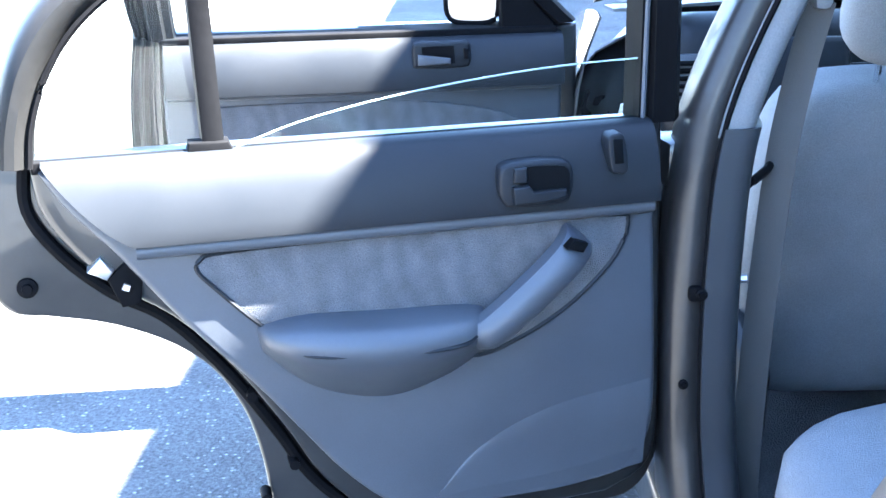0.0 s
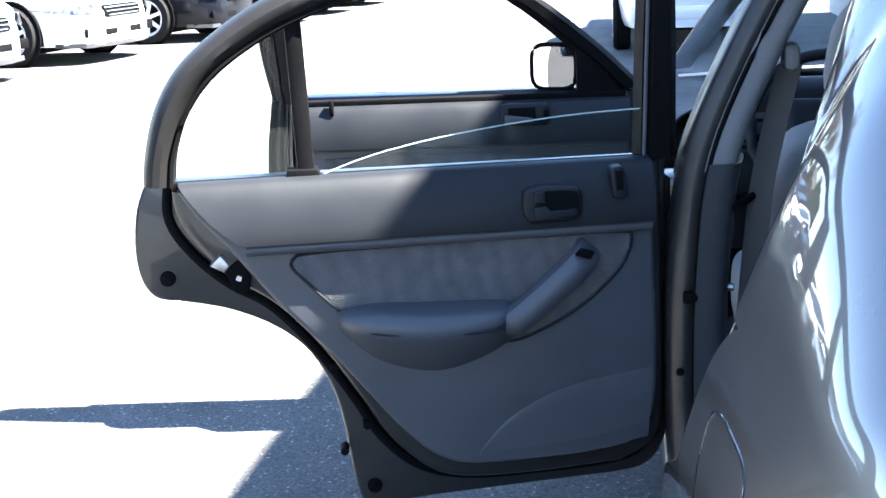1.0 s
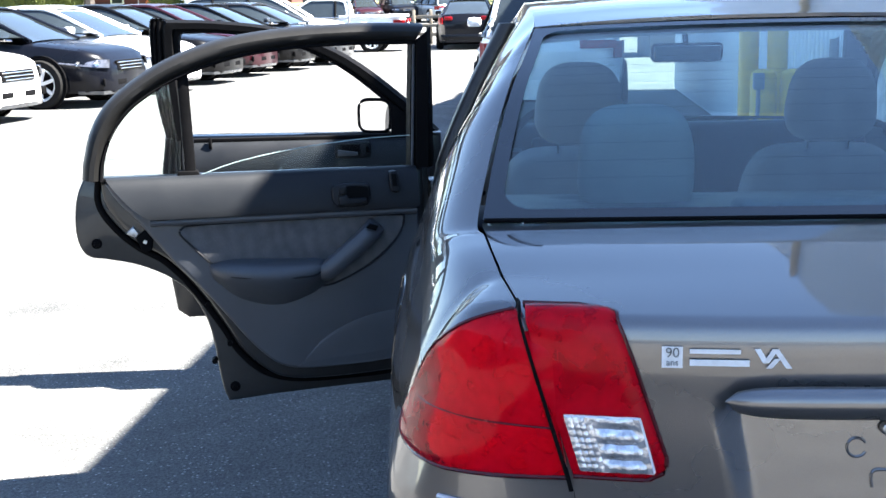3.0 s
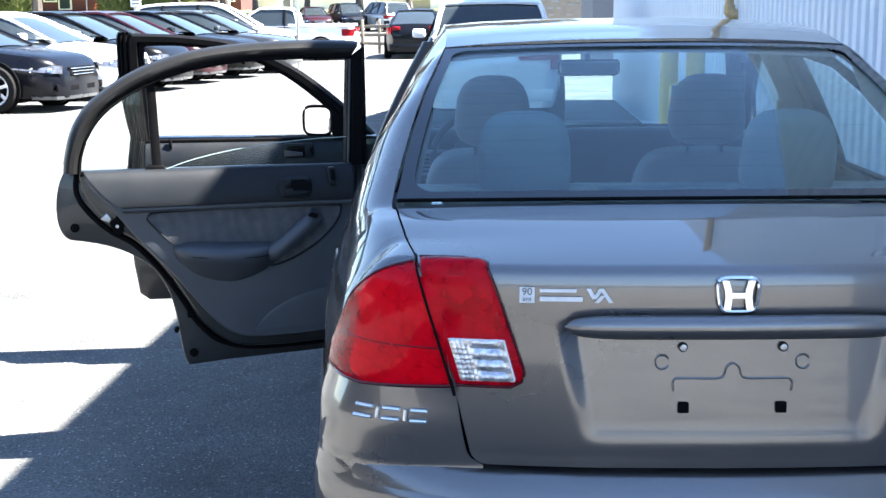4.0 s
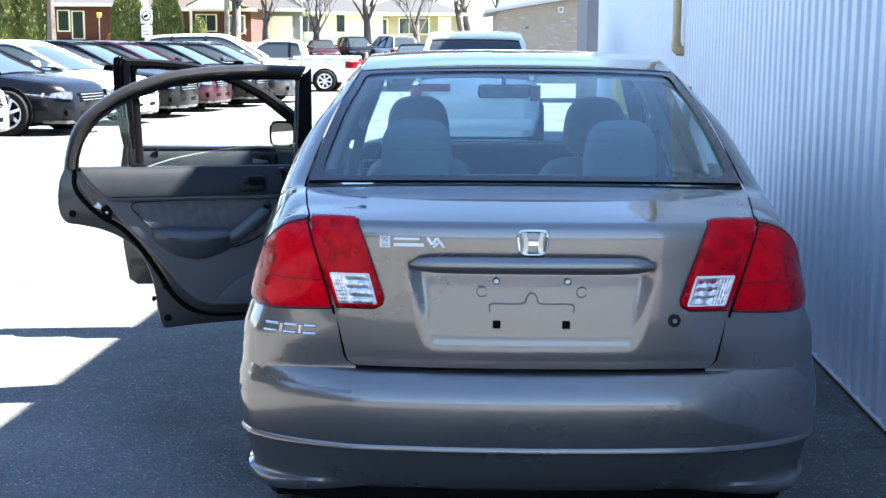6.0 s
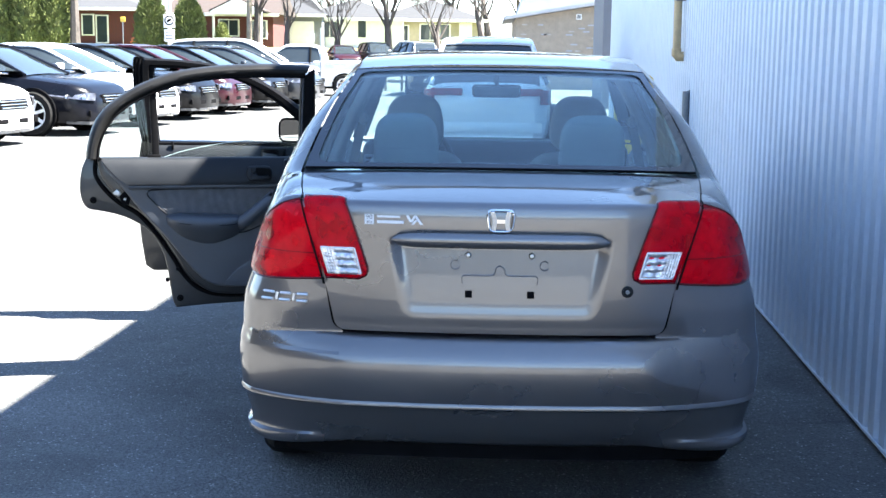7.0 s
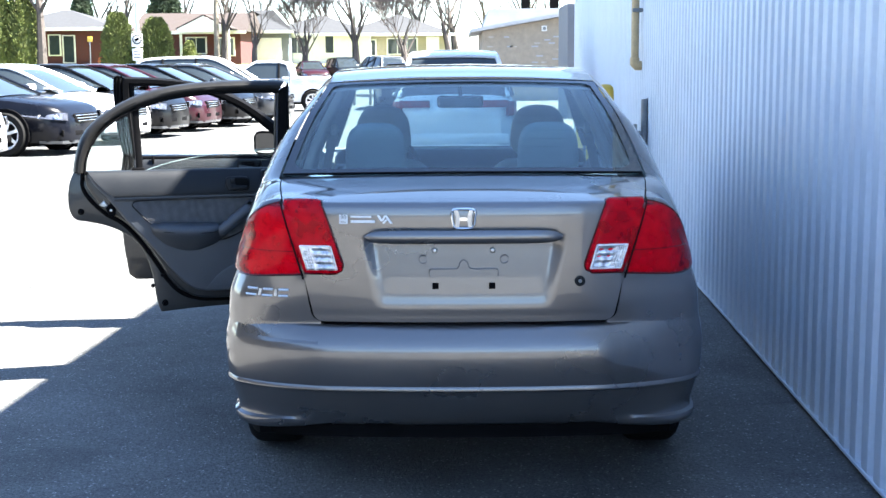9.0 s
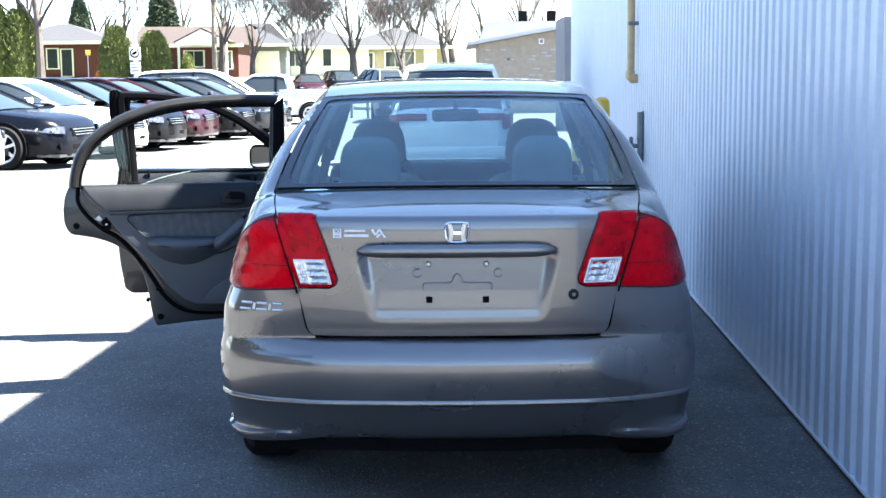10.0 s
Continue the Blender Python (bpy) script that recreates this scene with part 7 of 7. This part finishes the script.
def bare_tree(at, height, seed, lean=(0, 0), spread=0.55, fork=0.3, label="leafless tree with a grey trunk in front of the houses"):
    """Leafless tree: a tapered trunk with limbs, and a crown of fine twigs."""
    rng = random.Random(seed)
    t = empty("bare_tree", label, "tree", (at[0], at[1], rise(at[1])), "bare trees")
    trunk, crown = bmesh.new(), bmesh.new()

    def limb(bm, p, d, length, r, depth):
        pts, rs = [p], [r]
        for i in range(3):
            d = (d + Vector((rng.uniform(-1, 1), rng.uniform(-1, 1), rng.uniform(-0.2, 0.5))) * 0.16).normalized()
            pts.append(pts[-1] + d * length / 3)
            rs.append(r * (1 - 0.18 * (i + 1)))
        tube(bm, pts, rs, 7 if depth < 2 else (4 if depth < 4 else 3), depth < 2)
        if depth >= 6:
            return
        for k in range(rng.choice((3, 3, 4)) if depth else 6):
            a = rng.uniform(0, 2 * math.pi)
            side_d = Vector((math.cos(a), math.sin(a), 0))
            nd = (d * (1 - spread * 0.6) + side_d * spread * rng.uniform(0.6, 1.2) + Vector((0, 0, 0.22))).normalized()
            start = pts[-1] if k < 2 else pts[2]
            limb(trunk if depth < 1 else crown, start, nd, length * rng.uniform(0.66, 0.84), max(0.017, rs[-1] * rng.uniform(0.5, 0.72)), depth + 1)

    limb(trunk, Vector((0, 0, -0.1)), Vector((lean[0], lean[1], 1)).normalized(), height * fork, height * 0.028, 0)
    part("trunk", trunk, BARK, t)
    part("crown", crown, TWIG, t)
    return t


for i, (x, y, h, f) in enumerate(((-27.9, 84.2, 13.4, 0.42), (-28.8, 85, 13.4, 0.40), (-15.6, 84.5, 11, 0.30), (-13.1, 82, 9.5, 0.32), (-10.0, 82, 11, 0.22), (-6.5, 82, 12, 0.30), (-3.25, 82, 12, 0.20), (-0.3, 84, 10, 0.3), (4.7, 86, 11, 0.35),
                                  (-30, 112, 15, 0.3), (-24, 114, 15, 0.3), (-18, 112, 14, 0.3), (-12, 114, 15, 0.3), (-6, 116, 14, 0.3), (0, 116, 15, 0.3), (6, 114, 14, 0.3),
                                  (-33, 118, 16, 0.25), (-27, 120, 17, 0.25), (-21, 119, 16, 0.25), (-15, 121, 17, 0.25), (-9, 119, 16, 0.25), (-3, 121, 17, 0.25), (3, 120, 16, 0.25), (9, 121, 16, 0.25))):
    bare_tree((x, y), h, 11 + i, (random.uniform(-0.06, 0.06), 0), 0.5, f)

for i, (x, y) in enumerate(((-15, -38), (-19, -40), (-24, -38), (-30, -40))):
    bare_tree((x, y), 10, 60 + i, (0, 0), 0.5, 0.28, "leafless tree in front of the grey building across the lot")


def clump_tree(name, label, at, height, radius, material, cone, seed, n=900):
    """Evergreen: a trunk and a crown of many small sprays with an uneven outline."""
    rng = random.Random(seed)
    t = empty(name, label, "tree" if cone > 0.6 else "hedge", (at[0], at[1], rise(at[1])), "evergreens")
    bm = bmesh.new()
    tube(bm, [(0, 0, 0), (0, 0, height * 0.6)], [0.12, 0.05], 8)
    part("trunk", bm, BARK, t)
    bm = bmesh.new()
    prof = [(0.001, 0.0)] + [(radius * 0.84 * ((1 - k) ** cone * (1 - 0.25 * (1 - k) ** 4) + 0.02), height * (0.04 + 0.93 * k)) for k in np.linspace(0, 1, 9)]
    lathe(bm, prof, Matrix.Identity(4), 14)
    for i in range(n * 3):
        k = rng.random() ** 0.8
        z = height * (0.04 + 0.95 * k)
        a = rng.uniform(0, 2 * math.pi)
        rr = radius * ((1 - k) ** cone * (1 - 0.25 * (1 - k) ** 4) + 0.03) * (1.0 + 0.22 * noise.noise(Vector((at[0] + 2 * math.cos(a), 2 * math.sin(a), z * 1.2))))
        q = rng.uniform(0.80, 1.02)
        p = Vector((rr * q * math.cos(a), rr * q * math.sin(a), z))
        s = radius * rng.uniform(0.05, 0.13)
        d = Vector((math.cos(a), math.sin(a), rng.uniform(0.4, 1.8) if cone < 0.6 else rng.uniform(-0.5, 0.2))).normalized()
        u = d.cross(Vector((rng.uniform(-1, 1), rng.uniform(-1, 1), 1))).normalized()
        w = d.cross(u)
        tip = bm.verts.new(p + d * s * 1.7)
        ring = [bm.verts.new(p + (u * math.cos(b) + w * math.sin(b)) * s * 0.5) for b in (0, 2.1, 4.2)]
        for j in range(3):
            bm.faces.new((ring[j], ring[(j + 1) % 3], tip))
    part("crown", bm, material, t)
    return t


for i, (x, y, h, r) in enumerate(((-34.6, 84.5, 5.2, 1.5), (-33.0, 84.5, 5.0, 1.45), (-31.1, 84.5, 5.2, 1.45), (-29.4, 84.8, 4.9, 1.35))):
    clump_tree("cedar_hedge", "tall clipped cedar hedge beside the street", (x, y), h, r, CEDAR, 0.30, 40 + i)
clump_tree("cedar_shrub", "rounded cone of a cedar on the front lawn", (-22.7, 84), 3.7, 1.25, CEDAR, 0.42, 50)
clump_tree("cedar_shrub", "rounded cone of a cedar on the front lawn", (-20.1, 84), 3.3, 1.30, CEDAR, 0.40, 51)
clump_tree("cedar_shrub", "low dark cedar by the carport", (-18.7, 88), 1.8, 0.6, CEDAR, 0.4, 52, 500)
clump_tree("spruce", "tall dark spruce behind the bungalows", (-25.6, 112), 9.5, 2.3, SPRUCE, 0.9, 53, 1400)
clump_tree("spruce", "small spruce behind the bungalows", (-33.0, 112), 7.5, 1.9, SPRUCE, 0.9, 54, 900)

# poles, sign, hydrant, fence
sp = empty("street_sign", "round turn sign on a steel pole by the street", "sign", (-12.4, 47.0, rise(47.0)))
bm = bmesh.new()
tube(bm, [(0, 0, -0.1), (0, 0, 6.5)], 0.09, 10)
part("pole", bm, STEEL, sp)
bm = bmesh.new()
box(bm, (0.44, 0.02, 0.50), (0.02, -0.13, 2.40), bevel=0.01)
face = part("sign_face", bm, SIDING_W, sp)
bm = bmesh.new()
tube(bm, [(0.02 + 0.165 * math.cos(a), -0.143, 2.43 + 0.165 * math.sin(a)) for a in np.linspace(0, 2 * math.pi, 33)], 0.024, 8, False)
part("ring", bm, BLACK, face)
bm = bmesh.new()
strip(bm, [(-0.07, -0.145, 2.39), (0.02, -0.145, 2.43), (0.10, -0.145, 2.47)], (0, 0, 1), 0.10, 0.01, (0, -1, 0))
part("arrow", bm, BLACK, face)
bm = bmesh.new()
box(bm, (0.40, 0.02, 0.46), (0.02, -0.13, 1.85), bevel=0.01)
plate = part("lower_plate", bm, SIDING_W, sp)
for k in range(3):
    bm = bmesh.new()
    box(bm, (0.28, 0.006, 0.05), (0.02, -0.143, 1.98 - 0.12 * k))
    part("text_bar", bm, PIPE_GREY, plate)
bm = bmesh.new()
tube(bm, [(-16.1, 84.2, rise(84.2) - 0.1), (-16.0, 84.2, 13)], [0.18, 0.14], 10)
thing("utility_pole", bm, WOOD_GREY, "weathered wooden utility pole by the street", "pole")
bm = bmesh.new()
tube(bm, [(-4.55, 31.7, 0), (-4.55, 31.7, 2.05)], 0.028, 8)
thing("lot_post", bm, STEEL, "thin grey steel post standing in the lot", "post")
hy = empty("fire_hydrant", "orange fire hydrant on the lawn edge", "hydrant", (-24.0, 84.4, rise(84.4)))
part("barrel", lathe(bmesh.new(), [(0.0001, 0), (0.16, 0), (0.16, 0.06), (0.11, 0.08), (0.11, 0.55), (0.15, 0.58), (0.14, 0.66), (0.07, 0.74), (0.0001, 0.76)], Matrix.Identity(4), 16), ORANGE, hy)
bm = bmesh.new()
tube(bm, [(-0.2, 0, 0.45), (0.2, 0, 0.45)], 0.055, 10)
part("outlets", bm, ORANGE, hy)
ys_ = empty("marker_sign", "small yellow marker sign on a post", "sign", (-24.75, 84.6, rise(84.6)))
bm = bmesh.new()
tube(bm, [(0, 0, -0.1), (0, 0, 2.0)], 0.03, 8)
part("post", bm, STEEL, ys_)
bm = bmesh.new()
box(bm, (0.34, 0.03, 0.34), (0.02, -0.03, 1.95), bevel=0.01)
part("plate", bm, YELLOW, ys_)
fence = empty("rail_fence", "weathered wooden rail fence at the lot edge", "fence", (-3.6, 42.0, rise(42)))
for k in range(7):
    bm = bmesh.new()
    box(bm, (0.10, 0.10, 1.2), (k * 0.55, 0.3 * (k % 2), 0.55), bevel=0.012)
    part("post", bm, WOOD_GREY, fence)
for k in range(3):
    bm = bmesh.new()
    box(bm, (3.5, 0.05, 0.11), (1.65, 0.05, 0.3 + 0.33 * k), (0, 2 - 2 * k, 0), bevel=0.008)
    part("rail", bm, WOOD_GREY, fence)
pf = empty("board_fence", "pale weathered board fence beside the garage", "fence", (-18.6, 98.0, rise(98)))
for k in range(16):
    bm = bmesh.new()
    box(bm, (0.17, 0.03, 1.7), (k * 0.19, 0, 0.85))
    part("board", bm, FENCE_PALE, pf, smooth=False)
